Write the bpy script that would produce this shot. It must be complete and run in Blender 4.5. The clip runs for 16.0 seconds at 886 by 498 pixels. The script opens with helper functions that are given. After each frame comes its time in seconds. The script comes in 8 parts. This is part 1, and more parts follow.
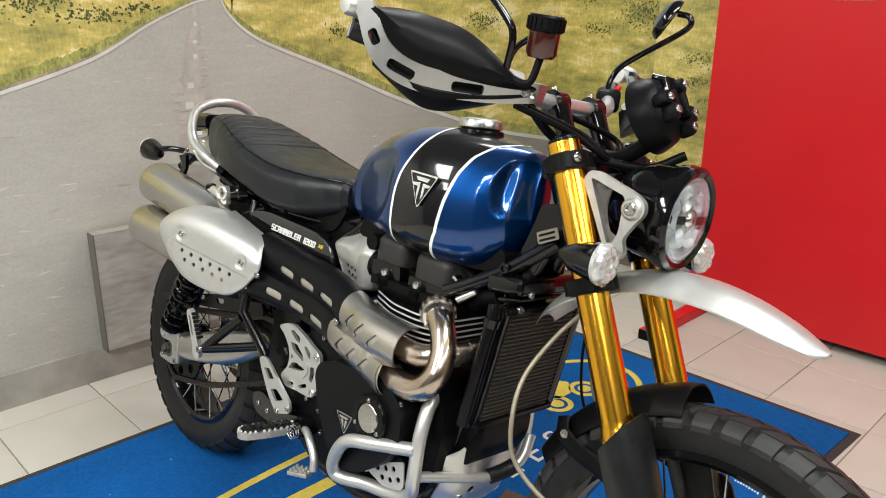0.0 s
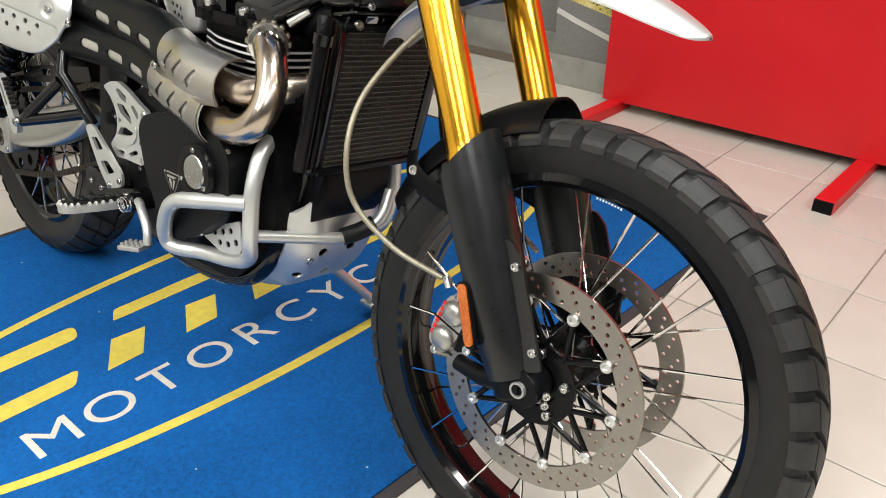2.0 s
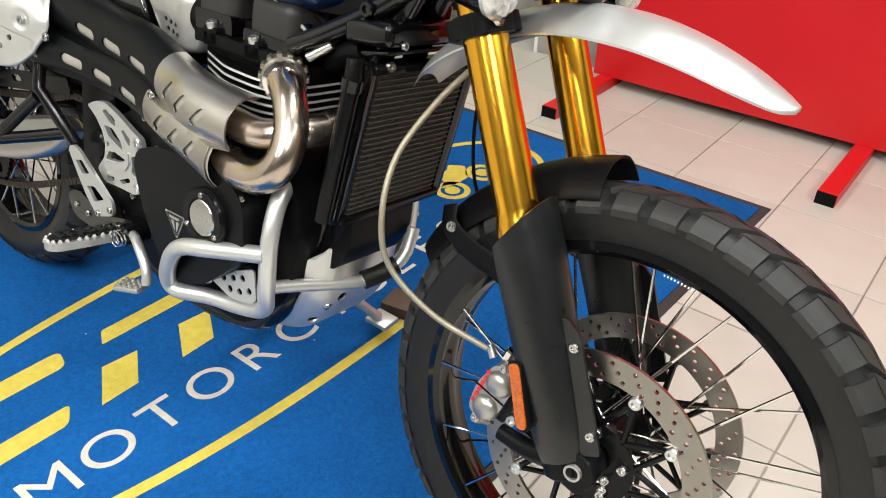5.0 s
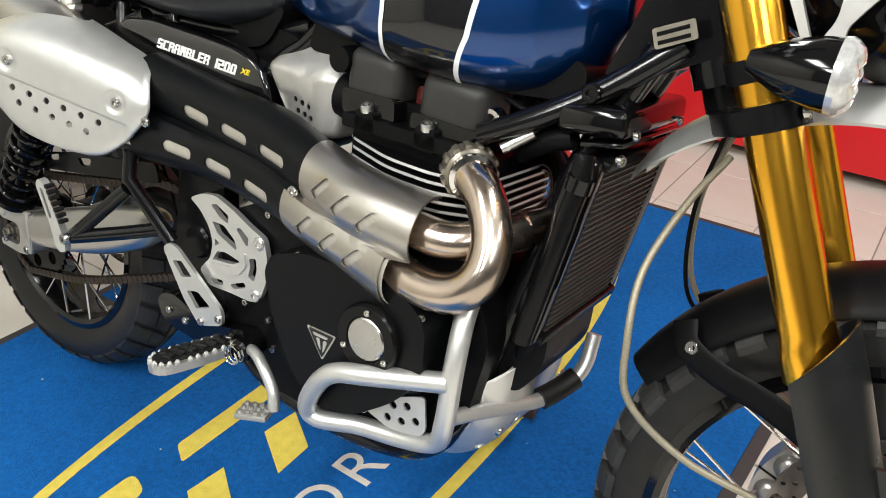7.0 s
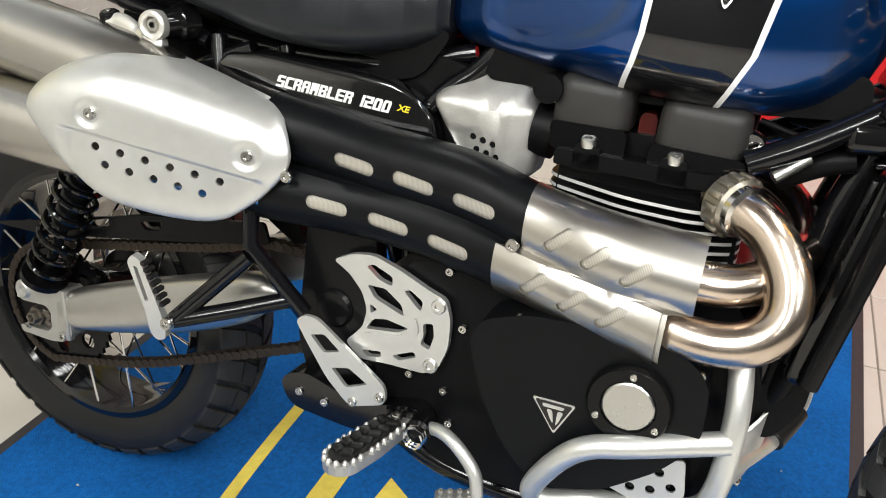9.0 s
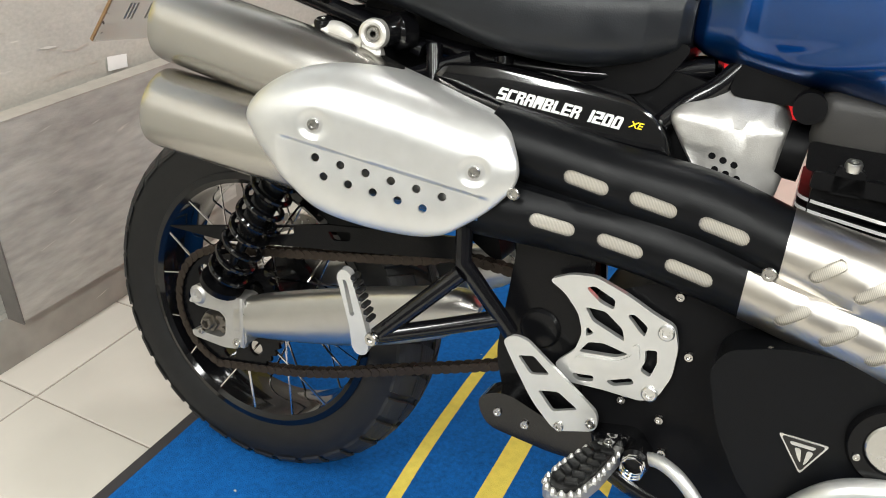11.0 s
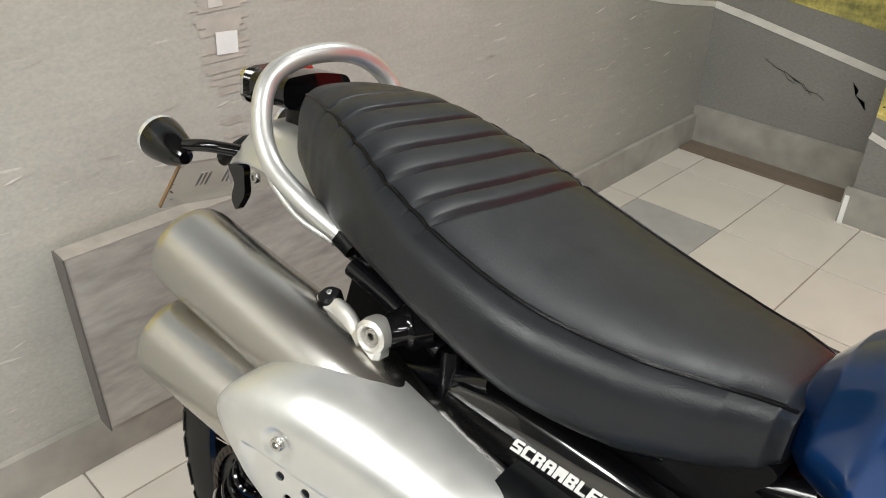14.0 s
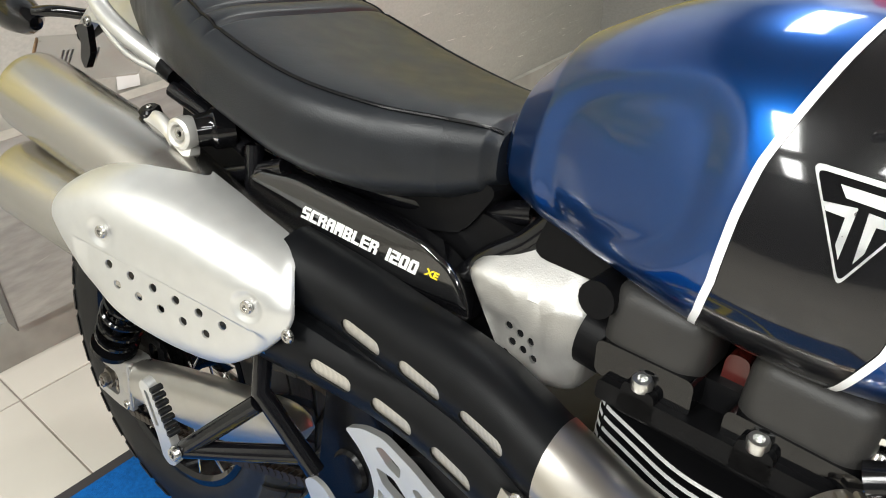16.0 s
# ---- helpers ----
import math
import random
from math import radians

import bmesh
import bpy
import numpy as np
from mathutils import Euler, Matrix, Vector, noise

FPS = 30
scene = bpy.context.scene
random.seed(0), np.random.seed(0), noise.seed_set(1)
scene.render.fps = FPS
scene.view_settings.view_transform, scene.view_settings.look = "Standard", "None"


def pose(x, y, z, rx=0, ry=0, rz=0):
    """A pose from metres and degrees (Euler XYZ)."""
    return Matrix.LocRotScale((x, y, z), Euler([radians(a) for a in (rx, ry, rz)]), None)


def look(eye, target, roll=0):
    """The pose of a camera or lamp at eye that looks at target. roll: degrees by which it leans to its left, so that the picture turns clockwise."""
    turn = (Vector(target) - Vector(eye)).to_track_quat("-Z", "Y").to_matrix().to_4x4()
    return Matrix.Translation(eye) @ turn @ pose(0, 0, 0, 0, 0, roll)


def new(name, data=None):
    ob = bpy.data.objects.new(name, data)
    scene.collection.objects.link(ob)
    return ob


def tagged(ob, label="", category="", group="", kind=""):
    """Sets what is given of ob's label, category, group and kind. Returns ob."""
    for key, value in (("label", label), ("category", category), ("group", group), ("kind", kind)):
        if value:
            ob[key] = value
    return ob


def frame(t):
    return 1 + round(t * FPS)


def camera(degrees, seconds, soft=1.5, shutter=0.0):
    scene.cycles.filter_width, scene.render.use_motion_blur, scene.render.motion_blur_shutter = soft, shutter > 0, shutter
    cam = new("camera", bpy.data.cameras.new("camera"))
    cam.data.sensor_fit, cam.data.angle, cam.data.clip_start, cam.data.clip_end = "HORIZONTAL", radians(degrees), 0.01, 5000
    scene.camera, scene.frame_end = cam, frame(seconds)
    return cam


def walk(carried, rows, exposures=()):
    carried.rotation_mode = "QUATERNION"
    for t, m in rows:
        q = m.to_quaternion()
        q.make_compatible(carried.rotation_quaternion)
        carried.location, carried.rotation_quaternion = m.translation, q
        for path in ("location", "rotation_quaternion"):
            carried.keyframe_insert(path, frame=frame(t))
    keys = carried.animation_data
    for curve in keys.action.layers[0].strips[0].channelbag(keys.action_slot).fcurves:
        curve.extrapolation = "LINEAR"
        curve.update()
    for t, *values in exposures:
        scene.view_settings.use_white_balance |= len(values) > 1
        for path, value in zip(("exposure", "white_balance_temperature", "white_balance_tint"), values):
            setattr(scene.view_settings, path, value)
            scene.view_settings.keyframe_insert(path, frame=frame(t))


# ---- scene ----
cam = camera(59.6, 16.0, soft=1.0)
PATH = [
    (0, (1.992, -0.959, 1.288), (0.636, 0.379, 0.678), 0.5),
    (0.5, (1.986, -0.908, 1.243), (0.625, 0.42, 0.623), 0.0),
    (1, (1.996, -0.839, 1.173), (0.629, 0.476, 0.539), -0.3),
    (1.5, (2.011, -0.778, 1.086), (0.736, 0.564, 0.328), 0.3),
    (2, (2.029, -0.753, 1.023), (0.882, 0.576, 0.066), 0.7),
    (2.5, (2.032, -0.763, 0.996), (0.996, 0.581, -0.062), 1.5),
    (3, (2.023, -0.771, 0.992), (1.056, 0.586, -0.114), 2.2),
    (3.2, (2.019, -0.776, 0.99), (1.057, 0.576, -0.125), 2.1),
    (5.3, (1.801, -0.689, 1.134), (0.759, 0.631, 0.051), 1.9),
    (5.5, (1.777, -0.685, 1.136), (0.717, 0.619, 0.052), 1.7),
    (6, (1.687, -0.721, 1.147), (0.653, 0.614, 0.076), 2.7),
    (6.5, (1.577, -0.757, 1.135), (0.542, 0.61, 0.105), 2.1),
    (7, (1.466, -0.719, 1.107), (0.492, 0.707, 0.097), 1.6),
    (7.5, (1.365, -0.695, 1.091), (0.449, 0.774, 0.09), 1.4),
    (8, (1.254, -0.717, 1.096), (0.411, 0.797, 0.097), 1.1),
    (8.2, (1.199, -0.742, 1.087), (0.401, 0.807, 0.105), 1.3),
    (10.3, (0.847, -0.852, 1.081), (0.26, 0.767, 0.065), 2.3),
    (10.5, (0.837, -0.858, 1.077), (0.217, 0.761, 0.079), 2.3),
    (11, (0.79, -0.863, 1.085), (0.035, 0.693, 0.081), 1.5),
    (11.5, (0.759, -0.853, 1.122), (-0.052, 0.674, 0.118), 1.3),
    (12, (0.754, -0.819, 1.187), (-0.095, 0.686, 0.179), 1.2),
    (12.5, (0.786, -0.705, 1.232), (-0.15, 0.746, 0.223), 0.9),
    (13, (0.805, -0.551, 1.267), (-0.293, 0.775, 0.248), 0.7),
    (13.5, (0.776, -0.458, 1.301), (-0.387, 0.805, 0.274), 1.0),
    (14, (0.761, -0.426, 1.305), (-0.433, 0.792, 0.261), 0.8),
    (14.5, (0.813, -0.406, 1.301), (-0.366, 0.796, 0.221), 1.4),
    (15, (0.893, -0.405, 1.244), (-0.269, 0.804, 0.155), 0.5),
    (15.5, (0.967, -0.433, 1.214), (-0.165, 0.794, 0.112), 0.0),
    (16, (1.035, -0.447, 1.194), (-0.074, 0.808, 0.101), -0.9),
]
walk(cam, [(t, look(eye, target, roll)) for t, eye, target, roll in PATH],
     [(0, -0.08), (1.5, -0.05), (2, 0.08), (2.5, 0.18), (3, 0.26), (5.5, 0.14), (8, 0.10), (10.5, 0.26), (11.5, 0.12), (12, -0.04), (12.5, -0.04), (14, -0.04), (14.5, -0.06), (15, -0.08), (15.5, 0.10), (16, 0.32)])

# ---- light: a closed shop room lit by ceiling battens ----
world = bpy.data.worlds.new("shop_world")
scene.world = world
world.use_nodes = True
world.node_tree.nodes["Background"].inputs[0].default_value = (0.9, 0.95, 1.0, 1)
world.node_tree.nodes["Background"].inputs[1].default_value = 0.12
scene.view_settings.exposure = 0.0

CEIL = 2.75
LAMPS = [(0.3, -1.9), (1.9, -1.9), (1.9, 0.2), (3.6, -1.9), (3.6, 0.2), (1.9, -3.6), (0.3, -3.6)]
# extra unseen lamp, added to brighten the mural, the recess and the seat
LAMPS.append((0.25, 1.35))
for lx, ly in LAMPS:
    lamp = bpy.data.lights.new("ceiling_lamp_light", "AREA")
    lamp.shape, lamp.size, lamp.size_y = "RECTANGLE", 0.30, 1.2
    lamp.energy, lamp.color = {(1.9, 0.2): 34, (0.25, 1.35): 26}.get((lx, ly), 48), (0.972, 0.985, 0.952)
    lo = new("ceiling_lamp_light", lamp)
    lo.matrix_world = pose(lx, ly, CEIL - 0.075)


# ---- materials ----
def nodes_of(name):
    m = bpy.data.materials.new(name)
    m.use_nodes = True
    nt = m.node_tree
    return m, nt, nt.nodes["Principled BSDF"]


def mat(name, color, rough=0.5, metal=0.0, vary=0.12, scale=40.0, bump=0.0, bump_scale=200.0, coat=0.0, rough_vary=0.1,
        big=3.0, aniso=0.0, spec=0.5, stretch=(1, 1, 1), random_tint=0.0):
    """A surface whose colour and gloss vary at two scales, with an optional fine relief."""
    m, nt, b = nodes_of(name)
    N, L = nt.nodes, nt.links
    tc = N.new("ShaderNodeTexCoord")
    mp = N.new("ShaderNodeMapping")
    mp.inputs["Scale"].default_value = stretch
    L.new(tc.outputs["Object"], mp.inputs["Vector"])
    fine, wide = N.new("ShaderNodeTexNoise"), N.new("ShaderNodeTexNoise")
    fine.inputs["Scale"].default_value, fine.inputs["Detail"].default_value = scale, 6
    wide.inputs["Scale"].default_value, wide.inputs["Detail"].default_value = big, 3
    L.new(mp.outputs[0], fine.inputs["Vector"])
    L.new(mp.outputs[0], wide.inputs["Vector"])
    add = N.new("ShaderNodeMath")
    add.operation = "ADD"
    L.new(fine.outputs["Fac"], add.inputs[0])
    L.new(wide.outputs["Fac"], add.inputs[1])
    rng = N.new("ShaderNodeMapRange")
    rng.inputs["From Min"].default_value, rng.inputs["From Max"].default_value = 0.6, 1.4
    rng.inputs["To Min"].default_value, rng.inputs["To Max"].default_value = 1 - vary, 1 + vary
    L.new(add.outputs[0], rng.inputs["Value"])
    val = rng.outputs[0]
    if random_tint:
        info = N.new("ShaderNodeObjectInfo")
        r2 = N.new("ShaderNodeMapRange")
        r2.inputs["To Min"].default_value, r2.inputs["To Max"].default_value = 1 - random_tint, 1 + random_tint
        L.new(info.outputs["Random"], r2.inputs["Value"])
        mu = N.new("ShaderNodeMath")
        mu.operation = "MULTIPLY"
        L.new(val, mu.inputs[0])
        L.new(r2.outputs[0], mu.inputs[1])
        val = mu.outputs[0]
    mix = N.new("ShaderNodeVectorMath")
    mix.operation = "SCALE"
    mix.inputs[0].default_value = color[:3]
    L.new(val, mix.inputs["Scale"])
    L.new(mix.outputs[0], b.inputs["Base Color"])
    rr = N.new("ShaderNodeMapRange")
    rr.inputs["From Min"].default_value, rr.inputs["From Max"].default_value = 0.3, 0.7
    rr.inputs["To Min"].default_value, rr.inputs["To Max"].default_value = max(0.02, rough * (1 - rough_vary)), min(1, rough * (1 + rough_vary))
    L.new(fine.outputs["Fac"], rr.inputs["Value"])
    L.new(rr.outputs[0], b.inputs["Roughness"])
    b.inputs["Metallic"].default_value = metal
    b.inputs["Specular IOR Level"].default_value = spec
    b.inputs["Coat Weight"].default_value = coat
    b.inputs["Coat Roughness"].default_value = 0.03
    b.inputs["Anisotropic"].default_value = aniso
    if bump:
        nb = N.new("ShaderNodeTexNoise")
        nb.inputs["Scale"].default_value, nb.inputs["Detail"].default_value = bump_scale, 5
        L.new(mp.outputs[0], nb.inputs["Vector"])
        bp = N.new("ShaderNodeBump")
        bp.inputs["Strength"].default_value, bp.inputs["Distance"].default_value = bump, 0.002
        L.new(nb.outputs["Fac"], bp.inputs["Height"])
        L.new(bp.outputs[0], b.inputs["Normal"])
    return m


def glass_mat(name, color=(1, 1, 1), rough=0.03, ior=1.45):
    m, nt, b = nodes_of(name)
    b.inputs["Base Color"].default_value = (*color, 1)
    b.inputs["Transmission Weight"].default_value = 1
    b.inputs["Roughness"].default_value = rough
    b.inputs["IOR"].default_value = ior
    return m


M = {}
M["rubber"] = mat("tyre_rubber", (0.009, 0.009, 0.009), 0.42, vary=0.4, scale=60, bump=0.15, bump_scale=500, spec=0.3)
M["tread"] = mat("dusty_worn_tread_rubber", (0.020, 0.0195, 0.019), 0.50, vary=0.4, scale=40, big=8, bump=0.2, bump_scale=400, spec=0.35)
M["black_gloss"] = mat("black_gloss_paint", (0.003, 0.003, 0.0035), 0.09, vary=0.15, coat=0.2, spec=0.35)
M["panel_gloss"] = mat("black_lacquered_panel", (0.003, 0.003, 0.0035), 0.12, vary=0.15, coat=1.0, spec=0.5)
M["black_satin"] = mat("black_satin_paint", (0.004, 0.004, 0.0045), 0.24, vary=0.2, bump=0.03, spec=0.16)
M["black_matt"] = mat("black_matt_powder_coat", (0.0042, 0.0045, 0.0052), 0.36, vary=0.2, bump=0.10, bump_scale=900, spec=0.13)
M["black_plastic"] = mat("black_moulded_plastic", (0.004, 0.004, 0.0045), 0.40, vary=0.2, bump=0.1, bump_scale=700, spec=0.10)
M["alu"] = mat("brushed_aluminium", (0.66, 0.66, 0.65), 0.32, 1.0, vary=0.06, scale=90, rough_vary=0.2)
M["alu_satin"] = mat("satin_silver_aluminium", (0.62, 0.62, 0.605), 0.36, 0.75, vary=0.06, scale=50, rough_vary=0.05)
M["alu_cast"] = mat("cast_silver_aluminium", (0.50, 0.49, 0.47), 0.45, 0.85, vary=0.12, scale=60, bump=0.15, bump_scale=600)
M["steel_brushed"] = mat("brushed_stainless_steel", (0.58, 0.58, 0.57), 0.27, 1.0, vary=0.03, scale=120, rough_vary=0.04)
M["silencer_steel"] = mat("satin_stainless_silencer", (0.50, 0.485, 0.455), 0.25, 1.0, vary=0.05, scale=6, big=2, rough_vary=0.0)
M["chrome"] = mat("bright_steel", (0.72, 0.70, 0.68), 0.12, 1.0, vary=0.06)
M["guard_steel"] = mat("brushed_guard_steel", (0.50, 0.475, 0.44), 0.32, 1.0, vary=0.08, scale=12, big=5, rough_vary=0.05)
M["guard_alu"] = mat("cast_silver_guard_paint", (0.50, 0.50, 0.495), 0.33, 0.9, vary=0.08, scale=60)
M["arm_alu"] = mat("satin_swing_arm_aluminium", (0.50, 0.49, 0.465), 0.30, 0.95, vary=0.08, scale=30)
M["dark_steel"] = mat("dull_dark_axle_steel", (0.20, 0.18, 0.155), 0.34, 0.9, vary=0.25, scale=120)
M["hanger_alu"] = mat("pale_cast_hanger_alloy", (0.68, 0.665, 0.63), 0.38, 0.7, vary=0.06, scale=60)
M["bolt_steel"] = mat("dull_bolt_steel", (0.50, 0.49, 0.47), 0.26, 1.0, vary=0.1, scale=200)
M["header"] = mat("heat_tinted_exhaust_steel", (0.60, 0.50, 0.42), 0.22, 1.0, vary=0.30, scale=14, big=9, rough_vary=0.3)
M["gold"] = mat("gold_anodised_aluminium", (0.98, 0.50, 0.045), 0.20, 1.0, vary=0.01, scale=80, rough_vary=0.0)
M["leather"] = mat("black_vinyl_seat_cover", (0.010, 0.0115, 0.014), 0.38, vary=0.2, scale=30, bump=0.14, bump_scale=520, rough_vary=0.2, spec=0.35)
M["disc"] = mat("brushed_brake_disc_steel", (0.30, 0.28, 0.255), 0.32, 1.0, vary=0.14, scale=30, bump=0.05)
M["chain"] = mat("oily_brown_chain_steel", (0.040, 0.030, 0.023), 0.42, 0.7, vary=0.4, scale=200)
M["orange"] = mat("orange_reflector", (0.52, 0.115, 0.004), 0.18, vary=0.55, scale=260, bump=0.5, bump_scale=500, coat=0.6)
M["red_plastic"] = mat("red_translucent_plastic", (0.065, 0.008, 0.006), 0.2, vary=0.1)
M["red_paint"] = mat("red_paint", (0.62, 0.012, 0.014), 0.35, vary=0.05)
M["white_print"] = mat("white_print", (0.80, 0.80, 0.78), 0.45, vary=0.04)
M["yellow_print"] = mat("yellow_print", (0.80, 0.62, 0.02), 0.45, vary=0.04)
M["silver_line"] = mat("white_silver_coachline", (0.86, 0.87, 0.88), 0.35, vary=0.03, coat=0.5)
M["hose"] = mat("braided_steel_hose", (0.30, 0.27, 0.20), 0.45, 0.5, vary=0.25, scale=400)
M["guard"] = mat("black_moulded_fork_guard", (0.006, 0.0065, 0.007), 0.30, vary=0.15, bump=0.04, bump_scale=900, spec=0.5)
M["frame"] = mat("black_frame_paint", (0.004, 0.004, 0.005), 0.16, vary=0.15, coat=0.1, spec=0.35)
M["wood"] = mat("dark_brown_wood_block", (0.09, 0.05, 0.03), 0.6, vary=0.3, scale=40, stretch=(1, 6, 1), bump=0.2)
M["lamp_white"] = mat("white_lamp_housing", (0.8, 0.8, 0.8), 0.4, vary=0.03)
M["clamp_metal"] = mat("tarnished_clamp_metal", (0.34, 0.31, 0.26), 0.36, 0.9, vary=0.25, scale=60)
M["plate_plastic"] = glass_mat("dusty_clear_plastic_plate", (0.80, 0.80, 0.79), 0.22, 1.08)
M["brown_edge"] = mat("brown_worn_backing", (0.22, 0.13, 0.06), 0.6, vary=0.3)


# ---- mesh helpers ----
def thing(name, label, category, m=None, group=""):
    e = new(name)
    e.matrix_world = m or Matrix()
    return tagged(e, label, category, group)


def part(name, bm, material, parent, label="", smooth=True, angle=0.6):
    """Links a bmesh as one mesh object under a thing or a part."""
    me = bpy.data.meshes.new(name)
    bmesh.ops.recalc_face_normals(bm, faces=bm.faces)
    for f in bm.faces:
        f.smooth = smooth
    if smooth:
        for e in bm.edges:
            if len(e.link_faces) == 2 and e.calc_face_angle(0) > angle:
                e.smooth = False
    bm.to_mesh(me)
    bm.free()
    for one in material if isinstance(material, (list, tuple)) else [material]:
        me.materials.append(one)
    ob = new(name, me)
    if parent is not None:
        ob.parent = parent
    if label:
        ob["label"] = label
    return ob


def spline(pts, steps=6, closed=False):
    """A smooth curve through the points."""
    P = [Vector(p) for p in pts]
    n, out = len(P), []
    rng = range(n if closed else n - 1)
    for i in rng:
        p0 = P[i - 1] if (i > 0 or closed) else P[0] * 2 - P[1]
        p1, p2 = P[i], P[(i + 1) % n]
        p3 = P[(i + 2) % n] if (i + 2 < n or closed) else P[-1] * 2 - P[-2]
        for k in range(steps):
            t = k / steps
            out.append(0.5 * (2 * p1 + (p2 - p0) * t + (2 * p0 - 5 * p1 + 4 * p2 - p3) * t * t + (3 * p1 - p0 - 3 * p2 + p3) * t ** 3))
    if not closed:
        out.append(P[-1].copy())
    return out


def sweep(path, r, n=14, closed=False, caps=True, bm=None, flat=1.0, up=None):
    """A tube along a path; r is one radius or one for each point."""
    bm = bm or bmesh.new()
    P = [Vector(p) for p in path]
    m = len(P)
    R = list(r) if isinstance(r, (list, tuple)) else [r] * m
    rings, normal = [], None
    for i, p in enumerate(P):
        a = P[(i - 1) % m] if (closed or i) else p
        b = P[(i + 1) % m] if (closed or i < m - 1) else p
        t = (b - a).normalized()
        if normal is None:
            ref = Vector(up) if up else (Vector((0, 0, 1)) if abs(t.z) < 0.9 else Vector((0, 1, 0)))
            normal = (ref - t * ref.dot(t)).normalized()
        else:
            normal = (normal - t * normal.dot(t)).normalized()
        side = t.cross(normal)
        rings.append([bm.verts.new(p + R[i] * (math.cos(2 * math.pi * k / n) * normal + flat * math.sin(2 * math.pi * k / n) * side)) for k in range(n)])
    for i in range(m if closed else m - 1):
        a, b = rings[i], rings[(i + 1) % m]
        for k in range(n):
            bm.faces.new((a[k], a[(k + 1) % n], b[(k + 1) % n], b[k]))
    if caps and not closed:
        bm.faces.new(rings[0][::-1])
        bm.faces.new(rings[-1])
    return bm


def lathe(profile, n=48, m=None, bm=None, closed=False):
    """Turns (radius, height) pairs round the z axis, then lays the body by the matrix m."""
    bm = bm or bmesh.new()
    m = m or Matrix()
    rings = []
    for r, z in profile:
        if r < 1e-6:
            rings.append([bm.verts.new(m @ Vector((0, 0, z)))])
        else:
            rings.append([bm.verts.new(m @ Vector((r * math.cos(2 * math.pi * k / n), r * math.sin(2 * math.pi * k / n), z))) for k in range(n)])
    pairs = list(zip(rings, rings[1:])) + ([(rings[-1], rings[0])] if closed else [])
    for a, b in pairs:
        for k in range(n):
            k2 = (k + 1) % n
            if len(a) == 1 and len(b) == 1:
                continue
            if len(a) == 1:
                bm.faces.new((a[0], b[k], b[k2]))
            elif len(b) == 1:
                bm.faces.new((a[k], a[k2], b[0]))
            else:
                bm.faces.new((a[k], a[k2], b[k2], b[k]))
    return bm


def loft(sections, caps=True, bm=None, closed=False):
    """Skins closed loops that have the same number of points."""
    bm = bm or bmesh.new()
    rings = [[bm.verts.new(p) for p in s] for s in sections]
    n = len(rings[0])
    for a, b in list(zip(rings, rings[1:])) + ([(rings[-1], rings[0])] if closed else []):
        for k in range(n):
            bm.faces.new((a[k], a[(k + 1) % n], b[(k + 1) % n], b[k]))
    if caps and not closed:
        bm.faces.new(rings[0][::-1])
        bm.faces.new(rings[-1])
    return bm


def bent_sheet(sections):
    """Skins a bent sheet: each section runs along its outside and back along its inside; the two ends are closed by strips."""
    bm = loft(sections, caps=False)
    bm.verts.ensure_lookup_table()
    n = len(sections[0])
    for first in (0, len(sections) * n - n):
        ring = [bm.verts[first + k] for k in range(n)]
        for k in range(n // 2 - 1):
            bm.faces.new((ring[k], ring[k + 1], ring[n - 2 - k], ring[n - 1 - k]))
    return bm


def box(x, y, z, m=None, bevel=0.0, seg=2, bm=None):
    """A box with its middle at the origin of m."""
    b = bmesh.new()
    bmesh.ops.create_cube(b, size=1)
    bmesh.ops.scale(b, vec=(x, y, z), verts=b.verts)
    if bevel:
        bmesh.ops.bevel(b, geom=b.edges[:] + b.verts[:], offset=bevel, segments=seg, profile=0.5, affect="EDGES")
    if m is not None:
        bmesh.ops.transform(b, matrix=m, verts=b.verts)
    if bm is None:
        return b
    return merge(bm, b)


def merge(bm, other):
    me = bpy.data.meshes.new("tmp")
    other.to_mesh(me)
    other.free()
    bm.from_mesh(me)
    bpy.data.meshes.remove(me)
    return bm


def ring_pts(cx, cy, r, n=14, ry=None, turn=0.0):
    out = []
    for k in range(n):
        a = 2 * math.pi * k / n
        x, y = r * math.cos(a), (ry or r) * math.sin(a)
        out.append((cx + x * math.cos(turn) - y * math.sin(turn), cy + x * math.sin(turn) + y * math.cos(turn)))
    return out


def slot_pts(cx, cy, length, width, turn=0.0, n=6):
    """A slot with round ends."""
    r, out = width / 2, []
    for s in (1, -1):
        for k in range(n + 1):
            a = -math.pi / 2 + math.pi * k / n
            out.append((s * (length / 2 - r + r * math.cos(a)), s * r * math.sin(a)))
    return [(cx + x * math.cos(turn) - y * math.sin(turn), cy + x * math.sin(turn) + y * math.cos(turn)) for x, y in out]


